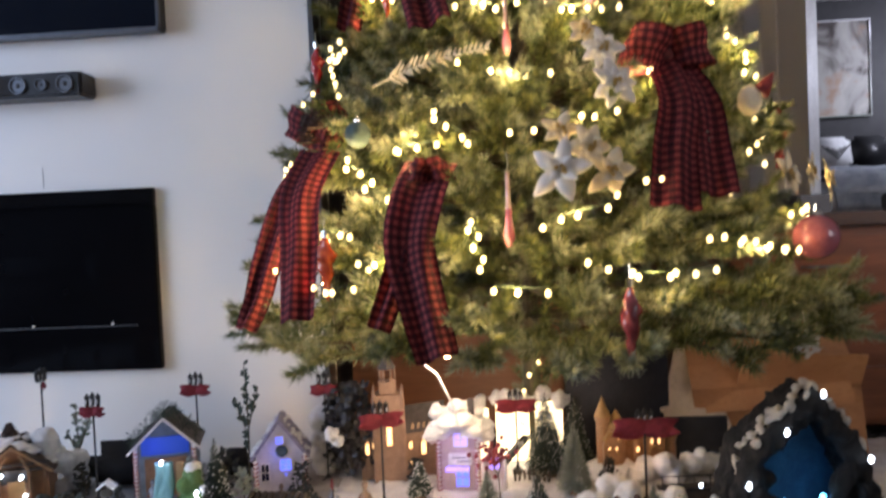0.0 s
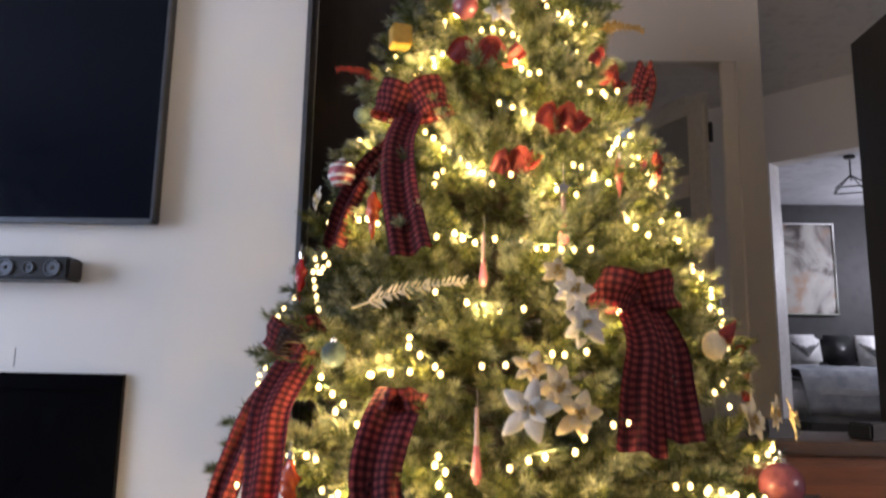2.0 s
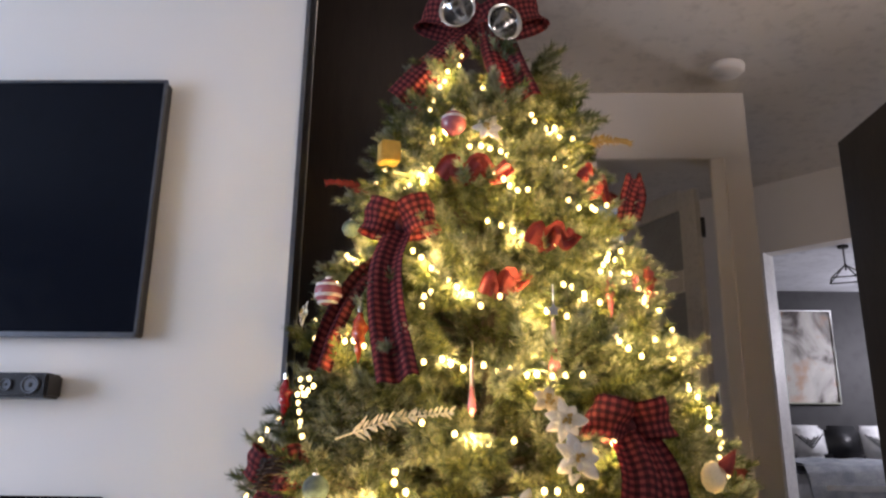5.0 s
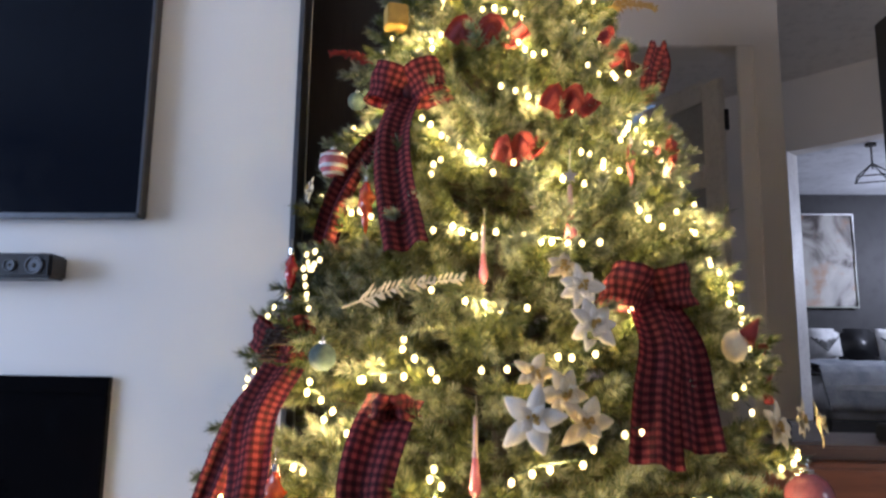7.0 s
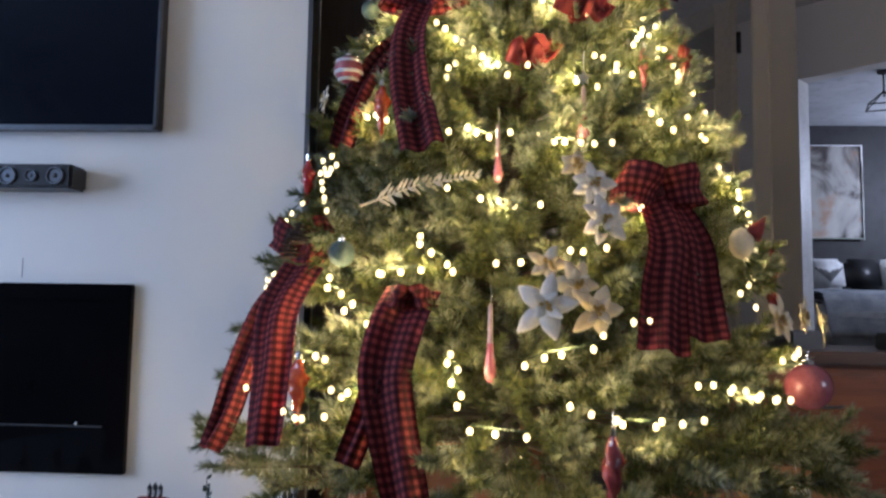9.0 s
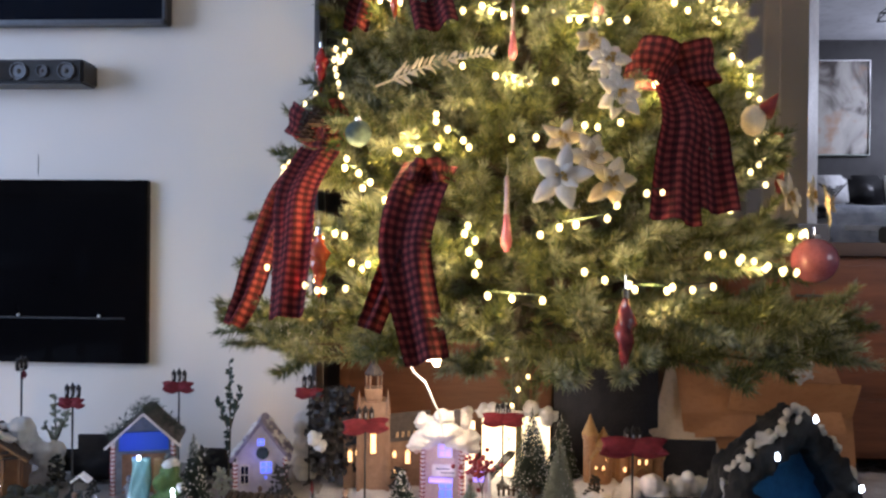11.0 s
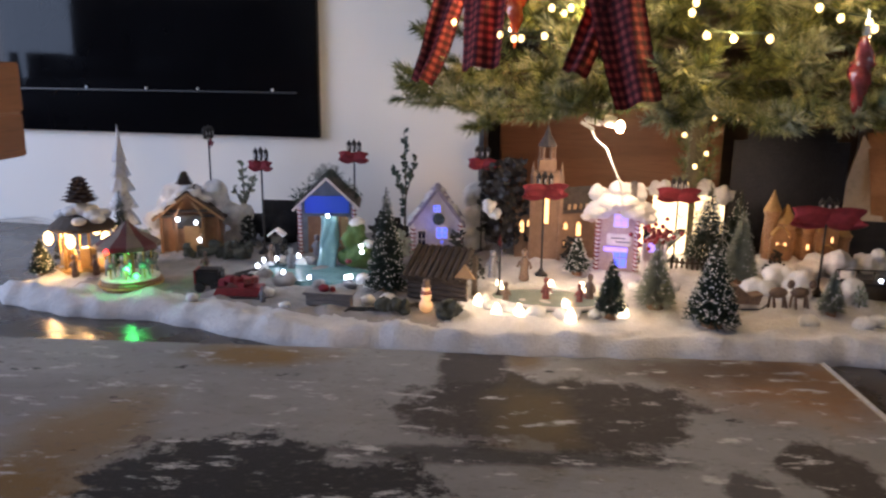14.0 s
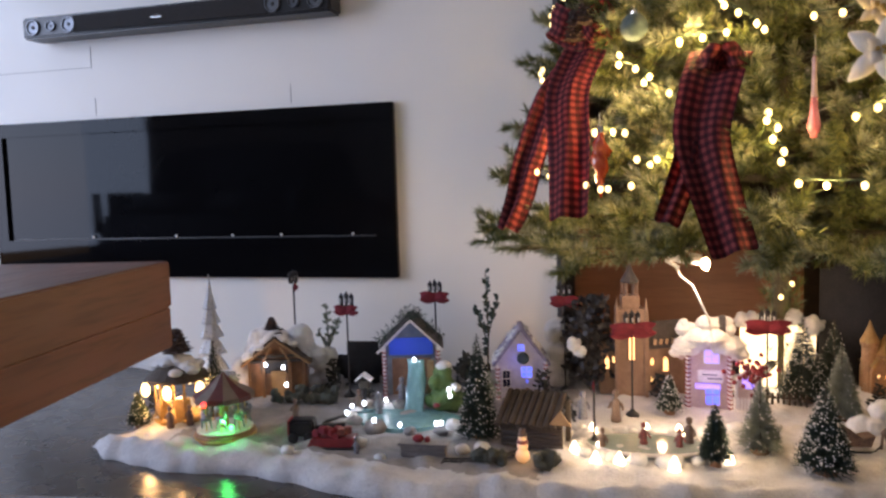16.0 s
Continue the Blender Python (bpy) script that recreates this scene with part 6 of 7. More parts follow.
# shrubs, stones and twigs between the houses
SHRUB = mat("dark dusty shrub", (0.045, 0.048, 0.042), (0.03, 0.032, 0.028), 0.9, scale=80, bump=0.6)
rnd = random.Random(77)
for x, y, h in ((-0.31, -0.35, 0.06), (-0.10, -0.245, 0.075), (0.005, -0.30, 0.05), (0.155, -0.245, 0.085), (0.225, -0.235, 0.10), (0.285, -0.29, 0.075), (0.29, -0.40, 0.05), (0.405, -0.255, 0.07), (0.44, -0.345, 0.05), (0.47, -0.41, 0.055), (0.655, -0.205, 0.06), (0.365, -0.455, 0.07), (0.93, -0.42, 0.035), (1.08, -0.24, 0.06), (1.19, -0.42, 0.04), (1.47, -0.36, 0.09), (1.52, -0.44, 0.07), (-0.44, -0.47, 0.045), (-0.255, -0.42, 0.05)):
    th = thing("shrub", "dark dusty miniature shrub on the snow", "miniature shrub", (x, y, Z0), 0, "miniature shrubs")
    part("twig", Geo().tube([(0, 0, 0), (0.002, 0, h * 0.6)], 0.0016, 5), BARK, th)
    g = Geo()
    for i in range(70):
        t, a = rnd.random(), rnd.uniform(0, 6.28)
        q = h * 0.34 * math.sqrt(rnd.random()) * (1.1 - 0.7 * t)
        petal(g, (q * math.cos(a), q * math.sin(a), h * (0.1 + 0.85 * t)), (rnd.uniform(-1, 1), rnd.uniform(-1, 0.4), rnd.uniform(-0.2, 1)), (rnd.uniform(-0.5, 0.5), -1, 0.3), h * 0.16, h * 0.10)
    part("foliage", g, SHRUB if rnd.random() < 0.7 else PINE_PALE, th)
for x, y, r in ((-0.02, -0.66, 0.010), (0.10, -0.60, 0.012), (0.165, -0.665, 0.009), (0.30, -0.60, 0.011), (0.335, -0.59, 0.013), (0.34, -0.44, 0.012), (0.50, -0.455, 0.012), (0.79, -0.40, 0.013), (0.86, -0.38, 0.012), (0.95, -0.50, 0.012), (1.07, -0.55, 0.014), (1.16, -0.545, 0.015), (1.19, -0.52, 0.013), (1.30, -0.60, 0.014), (1.36, -0.59, 0.013), (1.43, -0.57, 0.012), (0.02, -0.35, 0.011)):
    solid("snow_lump", Geo().ball((0, 0, r * 0.5), r, 10, (1.3, 1.1, 0.9), 0.14, int(r * 9000 + 100 * x)), FLUFF, "small lump of white cotton snow", "fake snow", (x, y, Z0), 0, "cotton snow lumps", smooth=True)

# white house with blue lights
wh = house("frosted_house", "frosted white model house with blue lit windows", (0.345, -0.195), 11, 0.105, 0.08, 0.088, 0.158, LILAC_WALL, mat("frosted lilac shingle", (0.34, 0.31, 0.42), (0.20, 0.18, 0.26), 0.7, scale=80, bump=0.5), 0.012, 0.007, 0.006)
window(wh, 0.012, 0.060, 0.026, 0.026, -0.0425, BLUE_WIN)
window(wh, 0.0, 0.116, 0.016, 0.016, -0.0425, BLUE_WIN)
window(wh, -0.034, 0.045, 0.018, 0.040, -0.0425, mat("dark pane", (0.02, 0.02, 0.05), None, 0.2, scale=30))
part("wreath", Geo().lathe([(0.011, -0.003), (0.014, 0.0), (0.011, 0.003), (0.008, 0.0)], 14, pose(0.004, -0.045, 0.092, 90)), PINE, wh)
part("diode", Geo().ball((0.012, -0.05, 0.040), 0.003, 8), BLUE_WIN, wh)
candy_post(wh, 0.054, -0.05, 0.085), candy_post(wh, -0.054, -0.05, 0.075)
lamp("white_house_light", "POINT", pose(0.345, -0.262, 0.115), 0.018, (0.15, 0.2, 1.0), 0.006)
lamp("white_house_back_light", "POINT", pose(0.300, -0.075, 0.150), 0.05, (1.0, 0.60, 0.25), 0.01)

# log shelter
th = thing("log_shelter", "dark weathered log lean-to with woodpile", "model house", (0.425, -0.535, Z0), -8, VILLAGE)
for i in range(9):
    part("roof_log", Geo().tube([(-0.062 + 0.013 * i, -0.035, 0.042 + 0.001 * (i % 3)), (-0.058 + 0.013 * i, 0.04, 0.088)], 0.0066, 7), LOG, th)
for i in range(5):
    part("wall_log", Geo().tube([(-0.058, -0.025, 0.006 + 0.010 * i), (0.058, -0.025, 0.006 + 0.010 * i)], 0.0055, 7), LOG, th)
for x in (-0.056, 0.056):
    part("post", Geo().box((x, 0.03, 0.04), (0.009, 0.009, 0.08)), LOG, th)
part("gable", Geo().prism([(0.036, 0.052), (0.076, 0.052), (0.056, 0.078)], -0.036, -0.030), mat("bare tan wood", (0.42, 0.26, 0.13)), th)

# lit snowman pair
th = thing("snowman_light", "small glowing snowman with brown hat", "snowman figure", (0.416, -0.63, Z0), 0, VILLAGE)
SNOWMAN = mat("warm glowing plastic", (0.7, 0.62, 0.5), None, 0.5, scale=40, emit=(1.0, 0.5, 0.15), power=0.5)
part("body", Geo().ball((0, 0, 0.012), 0.013, 12).ball((0, 0, 0.030), 0.010, 12).ball((0, 0, 0.043), 0.0075, 10), SNOWMAN, th, "", True)
part("hat", Geo().lathe([(0.009, 0.048), (0.009, 0.050), (0.006, 0.051), (0.0055, 0.060), (0.001, 0.061)], 12), FIG_A, th)
part("scarf", Geo().lathe([(0.009, 0.034), (0.0105, 0.037), (0.009, 0.040)], 12), FIG_B, th)
lamp("snowman_glow", "POINT", pose(0.428, -0.655, 0.06), 0.02, (1.0, 0.55, 0.2), 0.005)

# dark leafless tree with a bow
th = thing("dark_bush", "dark leafy artificial shrub behind the church", "miniature tree", (0.50, -0.16, Z0), 0, group="miniature trees of the village")
part("stem", Geo().tube([(0, 0, 0), (0.0, 0, 0.2)], 0.004, 6), BARK, th)
g, rnd = Geo(), random.Random(21)
for i in range(420):
    t, a = rnd.random(), rnd.uniform(0, 6.28)
    q = 0.052 * math.sqrt(rnd.random()) * (1.15 - 0.45 * abs(t - 0.4))
    petal(g, (q * math.cos(a), q * math.sin(a), 0.03 + t * 0.19), (rnd.uniform(-1, 1), rnd.uniform(-1, 0.3), rnd.uniform(-0.4, 1)), (rnd.uniform(-0.4, 0.4), -1, 0.3), 0.018, 0.012)
part("leaves", g, IRON, th)

# church
ch = thing("church", "carved brown model church with lit windows and spire", "model church", (0.605, -0.135, Z0), 8, VILLAGE)
part("nave", Geo().prism([(-0.085, 0), (0.105, 0), (0.105, 0.115), (-0.085, 0.115)], -0.03, 0.05), CHURCH_STONE, ch)
part("nave_roof", Geo().add([(0.02, -0.036, 0.112), (0.115, -0.036, 0.120), (0.115, 0.02, 0.165), (0.02, 0.02, 0.157), (0.02, 0.075, 0.112), (0.115, 0.075, 0.120), (0.02, -0.036, 0.104), (0.115, -0.036, 0.112)], [(0, 1, 2, 3), (3, 2, 5, 4), (6, 7, 1, 0), (1, 7, 5, 2), (0, 3, 4, 6), (6, 4, 5, 7)]), ROOF_DARK, ch)
part("tower", Geo().box((-0.018, -0.028, 0.1), (0.062, 0.060, 0.20), bev=0.003), CHURCH_STONE, ch)
for x in (-0.050, 0.014):
    b = part("buttress", Geo().box((x, -0.058, 0.085), (0.010, 0.012, 0.17), bev=0.002), CHURCH_STONE, ch)
    part("pinnacle", Geo().lathe([(0.006, 0.17), (0.0045, 0.195), (0.001, 0.225)], 6, pose(x, -0.056, 0)), CHURCH_STONE, b)
part("belfry", Geo().box((-0.018, -0.028, 0.214), (0.040, 0.040, 0.028), bev=0.002), CHURCH_STONE, ch)
for i in range(6):
    a = math.pi * i / 3
    part("column", Geo().tube([(-0.018 + 0.017 * math.cos(a), -0.028 + 0.017 * math.sin(a), 0.226), (-0.018 + 0.017 * math.cos(a), -0.028 + 0.017 * math.sin(a), 0.258)], 0.0025, 5), CHURCH_STONE, ch)
part("spire", Geo().lathe([(0.020, 0.256), (0.021, 0.260), (0.008, 0.282), (0.001, 0.304)], 8, pose(-0.018, -0.028, 0)), ROOF_DARK, ch)
window(ch, -0.018, 0.115, 0.013, 0.062, -0.0595, WARM_WIN, CHURCH_STONE, False, True)
for x, z, w, h in ((-0.070, 0.072, 0.010, 0.026), (-0.055, 0.080, 0.006, 0.014), (0.030, 0.075, 0.008, 0.014), (0.060, 0.068, 0.012, 0.030), (0.030, 0.035, 0.006, 0.012)):
    window(ch, x, z, w, h, -0.0315, WARM_WIN, CHURCH_STONE, False, True)
for i in range(6):
    part("rafter_light", Geo().box((0.036 + 0.013 * i, -0.0375, 0.121 + 0.001 * i), (0.006, 0.004, 0.012), 0, 0, 8), mat("pale carved trim", (0.5, 0.34, 0.22), None, 0.6, scale=40), ch)
lamp("church_light", "POINT", pose(0.66, -0.25, 0.13), 0.04, (1.0, 0.55, 0.22), 0.012)

# candy house with cotton roof
ph = house("candy_house", "pale pink model house with cotton snow roof", (0.755, -0.215), -3, 0.090, 0.075, 0.115, 0.150, PINK_WALL, PINK_WALL, 0.014, 0.010, 0.025)
window(ph, 0.006, 0.112, 0.030, 0.028, -0.0405, VIOLET_WIN)
window(ph, 0.008, 0.030, 0.030, 0.044, -0.0405, BLUE_WIN, PINK_WALL)
part("sign_board", Geo().box((0.004, -0.042, 0.070), (0.052, 0.006, 0.026), bev=0.002), STRIPE, ph)
for i in range(2):
    part("sign_bar", Geo().box((0.002 + 0.01 * i, -0.0455, 0.074 - 0.008 * i), (0.030, 0.001, 0.003)), FIG_C, ph)
candy_post(ph, -0.042, -0.046, 0.118), candy_post(ph, 0.042, -0.046, 0.118)
# violet light on the awning is emission, the awning itself is no lamp
part("awning", Geo().box((-0.002, -0.048, 0.050), (0.050, 0.014, 0.003), 0, 20), VIOLET_WIN, ph, "awning with violet light put in as emission")
ar = Geo()
for i in range(15):
    a = math.pi * i / 14
    ar.ball((0.078 + 0.024 * math.cos(a), -0.045, 0.055 + 0.030 * math.sin(a)), 0.0042, 6)
for i in range(7):
    ar.ball((0.102, -0.045, 0.008 + 0.007 * i), 0.0042, 6).ball((0.054, -0.045, 0.008 + 0.007 * i), 0.0042, 6)
part("arch", ar, STRIPE, ph, "beaded white candy arch", True)
part("arch_back", Geo().prism([(0.055, 0), (0.101, 0), (0.101, 0.055), (0.095, 0.072), (0.078, 0.084), (0.061, 0.072), (0.055, 0.055)], -0.034, -0.03), PINK_WALL, ph)
for i in range(7):
    part("picket", Geo().prism([(0.056 + 0.0065 * i, 0), (0.0605 + 0.0065 * i, 0), (0.0605 + 0.0065 * i, 0.026), (0.0583 + 0.0065 * i, 0.031), (0.056 + 0.0065 * i, 0.026)], -0.052, -0.049), STRIPE, ph)
part("lit_pane", Geo().box((0.078, -0.0352, 0.058), (0.022, 0.002, 0.022)), VIOLET_WIN, ph)
part("chimney", Geo().box((0.028, 0.0, 0.170), (0.014, 0.014, 0.045), bev=0.002), ROOF_DARK, ph)
lamp("candy_house_light", "POINT", pose(0.755, -0.300, 0.115), 0.035, (0.35, 0.28, 1.0), 0.008)

# red berry twig
th = thing("berry_twig", "miniature twig tree with dark red berries", "miniature tree", (0.838, -0.315, Z0), 0, group="miniature trees of the village")
part("stem", Geo().tube([(0.004, 0, 0), (0, 0, 0.05), (-0.014, 0, 0.085)], 0.0014, 5).tube([(0, 0, 0.05), (0.012, 0, 0.10)], 0.0012, 5), BARK, th)
g, rnd = Geo(), random.Random(2)
for i in range(46):
    g.ball((rnd.gauss(-0.002, 0.018), rnd.gauss(0, 0.01), 0.098 + rnd.gauss(0, 0.014)), 0.0052, 6)
tagged(part("berry_sprig", g, RED_PAINT, th, "", True), kind="stuff")

# white panel behind the houses, its lit look put in as emission
th = thing("glowing_panel", "white foam panel with its lit look set as emission", "light panel", (0.93, -0.055, Z0), 0)
for x, w, h in ((-0.052, 0.080, 0.150), (0.036, 0.066, 0.142), (-0.15, 0.08, 0.130)):
    part("panel", Geo().box((x, 0.0, h / 2), (w, 0.006, h), bev=0.002), PANEL_GLOW, th)
part("rail", Geo().box((-0.01, 0.006, 0.153), (0.20, 0.006, 0.006)), WHITE_TRIM, th)
# added area lamp carries the light the panel seems to throw
lamp("panel_glow_light", "AREA", look((0.90, -0.075, 0.11), (0.90, -0.6, 0.05)), 0.75, (1.0, 0.80, 0.48), 0.16, 0.12)

# skating pond
th = thing("skating_pond", "round grey miniature skating pond in the snow", "model pond", (0.625, -0.520, 0.024), 0, VILLAGE)
vs = [(0.108 * math.cos(a), 0.058 * math.sin(a), z) for z in (0.0, 0.012) for a in [2 * math.pi * i / 32 for i in range(32)]]
part("ice", Geo().add(vs, [tuple(range(32, 64)), tuple(reversed(range(32)))] + [(i, (i + 1) % 32, 32 + (i + 1) % 32, 32 + i) for i in range(32)]), ICE, th)
part("rim", Geo().tube([(0.110 * math.cos(a), 0.060 * math.sin(a), 0.011) for a in [2 * math.pi * i / 32 for i in range(33)]], 0.004, 6, False), STRIPE, th, "", True)
rnd = random.Random(31)
for i in range(22):
    a = 2 * math.pi * i / 22 + rnd.uniform(-0.1, 0.1)
    q = rnd.uniform(1.10, 1.25)
    part("snow_lump", Geo().ball((0.108 * q * math.cos(a), 0.060 * q * math.sin(a) - (0.01 if math.sin(a) < 0 else 0), 0.008), rnd.uniform(0.011, 0.018), 8, (1.2, 1.1, 0.8), 0.15, i), FLUFF, th, "", True)
for x, y in ((-0.085, -0.095), (-0.045, -0.092), (0.045, -0.098), (0.135, -0.05), (-0.125, -0.05), (-0.10, 0.06), (0.06, 0.078), (0.0, 0.080)):
    part("pond_light", Geo().lathe([(0.010, 0.004), (0.008, 0.014), (0.002, 0.026)], 10, pose(x, y, 0)), WARM_LED, th, "glowing warm white light", True)
for x, y, e in ((0.545, -0.635, 0.11), (0.665, -0.640, 0.09), (0.765, -0.585, 0.11), (0.505, -0.575, 0.09), (0.535, -0.435, 0.13), (0.655, -0.420, 0.15), (0.73, -0.44, 0.11)):
    lamp("pond_warm_light", "POINT", pose(x, y, 0.075), e, (1.0, 0.80, 0.46), 0.008)

# dark fence by the lamp post
th = thing("picket_fence", "low dark wooden miniature fence", "fence", (0.915, -0.205, Z0), -10, VILLAGE)
for i in range(8):
    part("picket", Geo().box((0.011 * i - 0.04, 0, 0.012), (0.005, 0.003, 0.026), 0, 0, 4 * (i % 2) - 2), LOG, th)
part("rail", Geo().box((0, 0.003, 0.014), (0.09, 0.003, 0.004)), LOG, th)

# castle
cs = thing("castle", "brown golden model castle with turrets and lit windows", "model castle", (1.135, -0.150, Z0), 6, VILLAGE)
CASTLE = mat("golden brown castle glaze", (0.33, 0.17, 0.075), (0.22, 0.11, 0.05), 0.4, scale=50, bump=0.4, c3=(0.45, 0.33, 0.2))
part("mound", Geo().ball((0, 0, 0.0), 0.10, 14, (1.25, 0.6, 0.42), 0.06, 3), FLUFF, cs, "", True)
part("wall", Geo().box((0.02, 0.0, 0.060), (0.15, 0.05, 0.06), bev=0.003), CASTLE, cs)
for x, r, h, t in ((-0.060, 0.015, 0.135, 0.045), (-0.030, 0.020, 0.110, 0.040), (0.012, 0.018, 0.100, 0.0), (0.055, 0.020, 0.108, 0.0), (0.09, 0.016, 0.085, 0.03)):
    tw = part("tower", Geo().lathe([(r, 0.03), (r, h - 0.012), (r * 1.2, h - 0.006), (r * 1.2, h)], 12, pose(x, -0.02, 0)), CASTLE, cs, "", False)
    if t:
        part("turret_roof", Geo().lathe([(r * 1.3, h), (r * 0.6, h + t * 0.5), (0.001, h + t)], 12, pose(x, -0.02, 0)), GOLDEN, tw)
    else:
        for i in range(8):
            a = math.pi * i / 4
            part("merlon", Geo().box((x + r * 1.05 * math.cos(a), -0.02 + r * 1.05 * math.sin(a), h + 0.003), (0.006, 0.006, 0.007), math.degrees(a)), CASTLE, tw)
for x, z in ((-0.03, 0.085), (0.012, 0.062), (0.055, 0.070), (0.03, 0.045), (-0.03, 0.055), (0.056, 0.045)):
    window(cs, x, z, 0.007, 0.012, -0.0425, WARM_WIN, CASTLE, False)
for x, w, h in ((0.050, 0.046, 0.118), (-0.045, 0.040, 0.104)):
    hall = part("gable_hall", Geo().prism([(x - w / 2, 0.03), (x + w / 2, 0.03), (x + w / 2, h - 0.026), (x, h), (x - w / 2, h - 0.026)], -0.046, 0.02), CASTLE, cs)
    for k in (-1, 1):
        part("gable_roof", Geo().box((x + k * w * 0.27, -0.014, h - 0.009), (w * 0.66, 0.072, 0.005), 0, 0, k * math.degrees(math.atan2(0.026, w / 2)), bev=0.001), GOLDEN, hall)
    for dx in (-0.008, 0.008):
        window(cs, x + dx, h - 0.038, 0.006, 0.012, -0.0485, WARM_WIN, CASTLE, False)
    arch = Geo().tube([(x + w * 0.30 * math.cos(math.pi * k / 8), -0.048, 0.052 + w * 0.36 * math.sin(math.pi * k / 8)) for k in range(9)], 0.003, 6)
    part("arch", arch, GOLDEN, hall, "rounded arch moulding", True)
part("gate", Geo().prism([(0.018, 0.03), (0.044, 0.03), (0.044, 0.055), (0.031, 0.066), (0.018, 0.055)], -0.030, -0.026), IRON, cs)
lamp("castle_light", "POINT", pose(1.13, -0.28, 0.13), 0.12, (1.0, 0.60, 0.27), 0.012)

# horse carriage
th = thing("horse_sleigh", "dark brown miniature horse sleigh on the snow", "toy sleigh", (1.005, -0.465, Z0), 12, VILLAGE)
part("sleigh", Geo().prism([(-0.05, 0.012), (-0.005, 0.010), (0.002, 0.030), (-0.02, 0.026), (-0.045, 0.046), (-0.056, 0.044)], -0.014, 0.014), FIG_A, th)
part("runner", Geo().tube([(-0.058, -0.013, 0.002), (0.0, -0.013, 0.001), (0.012, -0.013, 0.012)], 0.0016, 5), IRON, th)
for dx in (0.035, 0.075):
    part("horse", Geo().ball((dx, 0, 0.030), 0.013, 9, (1.45, 0.7, 0.85)).ball((dx + 0.022, 0, 0.046), 0.007, 8, (1.1, 0.7, 1.3)).tube([(dx - 0.012, 0.004, 0.024), (dx - 0.014, 0.004, 0)], 0.0024, 5).tube([(dx + 0.012, 0.004, 0.024), (dx + 0.014, 0.004, 0)], 0.0024, 5).tube([(dx - 0.010, -0.005, 0.024), (dx - 0.006, -0.005, 0)], 0.0024, 5).tube([(dx + 0.010, -0.005, 0.024), (dx + 0.016, -0.005, 0.002)], 0.0024, 5), FIG_A, th, "", True)

# bridge with railing
th = thing("toy_bridge", "dark miniature bridge with thin railing", "model bridge", (1.245, -0.345, Z0), 4, VILLAGE)
part("deck", Geo().box((0, 0, 0.030), (0.17, 0.03, 0.006)), IRON, th)
part("abutment", Geo().box((0.01, 0.0, 0.013), (0.15, 0.026, 0.028)), LOG, th)
for i in range(6):
    part("rail_post", Geo().tube([(-0.08 + 0.032 * i, -0.014, 0.03), (-0.08 + 0.032 * i, -0.014, 0.058)], 0.0013, 5), IRON, th)
part("hand_rail", Geo().tube([(-0.085, -0.014, 0.058), (0.085, -0.014, 0.058)], 0.0015, 5), IRON, th)
part("diode", Geo().ball((-0.005, -0.02, 0.040), 0.0042, 8), COOL_LED, th, "cool white diode")
solid("snowy_stump", Geo().lathe([(0.020, 0), (0.016, 0.03), (0.010, 0.055), (0.003, 0.064)], 12, None, 0.08, 4), FLUFF, "small snow covered cone stump", "stump", (1.232, -0.485, Z0), smooth=True)

# stable grotto
gr = thing("grotto", "dark arched grotto with snowy rim and blue glow", "model grotto", (1.385, -0.47, Z0), 2, VILLAGE)
DARK_ROCK = mat("dark papier rock", (0.014, 0.013, 0.013), (0.008, 0.008, 0.008), 0.9, scale=70, bump=0.9)
g = Geo()
rnd = random.Random(14)
prof = [(-0.118, 0.0), (-0.115, 0.07), (-0.09, 0.13), (-0.04, 0.172), (0.022, 0.214), (0.062, 0.172), (0.10, 0.125), (0.118, 0.06), (0.12, 0.0)]
for i in range(len(prof) - 1):
    (x0, z0), (x1, z1) = prof[i], prof[i + 1]
    for k in range(4):
        t = k / 4
        for y in (-0.03, 0.02, 0.06):
            g.ball((x0 + (x1 - x0) * t, y, max(0.012, z0 + (z1 - z0) * t - 0.012)), 0.022, 8, (1, 1.1, 1), 0.34, i * 20 + k)
for i in range(44):
    x, z = ((rnd.uniform(0.050, 0.115), rnd.uniform(0.01, 0.10)), (rnd.uniform(-0.115, -0.065), rnd.uniform(0.01, 0.10)), (rnd.uniform(-0.07, 0.06), rnd.uniform(0.0, 0.028)))[i % 3]
    g.ball((x, -0.052 + rnd.uniform(-0.012, 0.012), z), rnd.uniform(0.010, 0.018), 8, (1, 1, 1), 0.3, 300 + i)
fuse(part("shell", g, DARK_ROCK, gr, "", True), 0.004)
part("back_wall", Geo().prism([(x * 0.9, z * 0.95) for x, z in prof], 0.055, 0.075), mat("blue grotto lining", (0.035, 0.12, 0.20), (0.02, 0.07, 0.13), 0.6, scale=40, bump=0.4), gr)
g = Geo()
for i in range(1, len(prof) - 2):
    (x0, z0), (x1, z1) = prof[i], prof[i + 1]
    for k in range(16):
        t = k / 16
        g.ball((x0 + (x1 - x0) * t + rnd.uniform(-0.006, 0.006), -0.035 + rnd.uniform(-0.01, 0.05), z0 + (z1 - z0) * t + 0.014), rnd.uniform(0.004, 0.010), 7, (1.1, 1.1, 0.8), 0.25, i * 9 + k)
fuse(part("rim_snow", g, mat("popcorn snow", (0.62, 0.58, 0.50), (0.52, 0.48, 0.42), 0.9, scale=80, bump=0.8), gr, "crumbly cream snow", True), 0.0022)
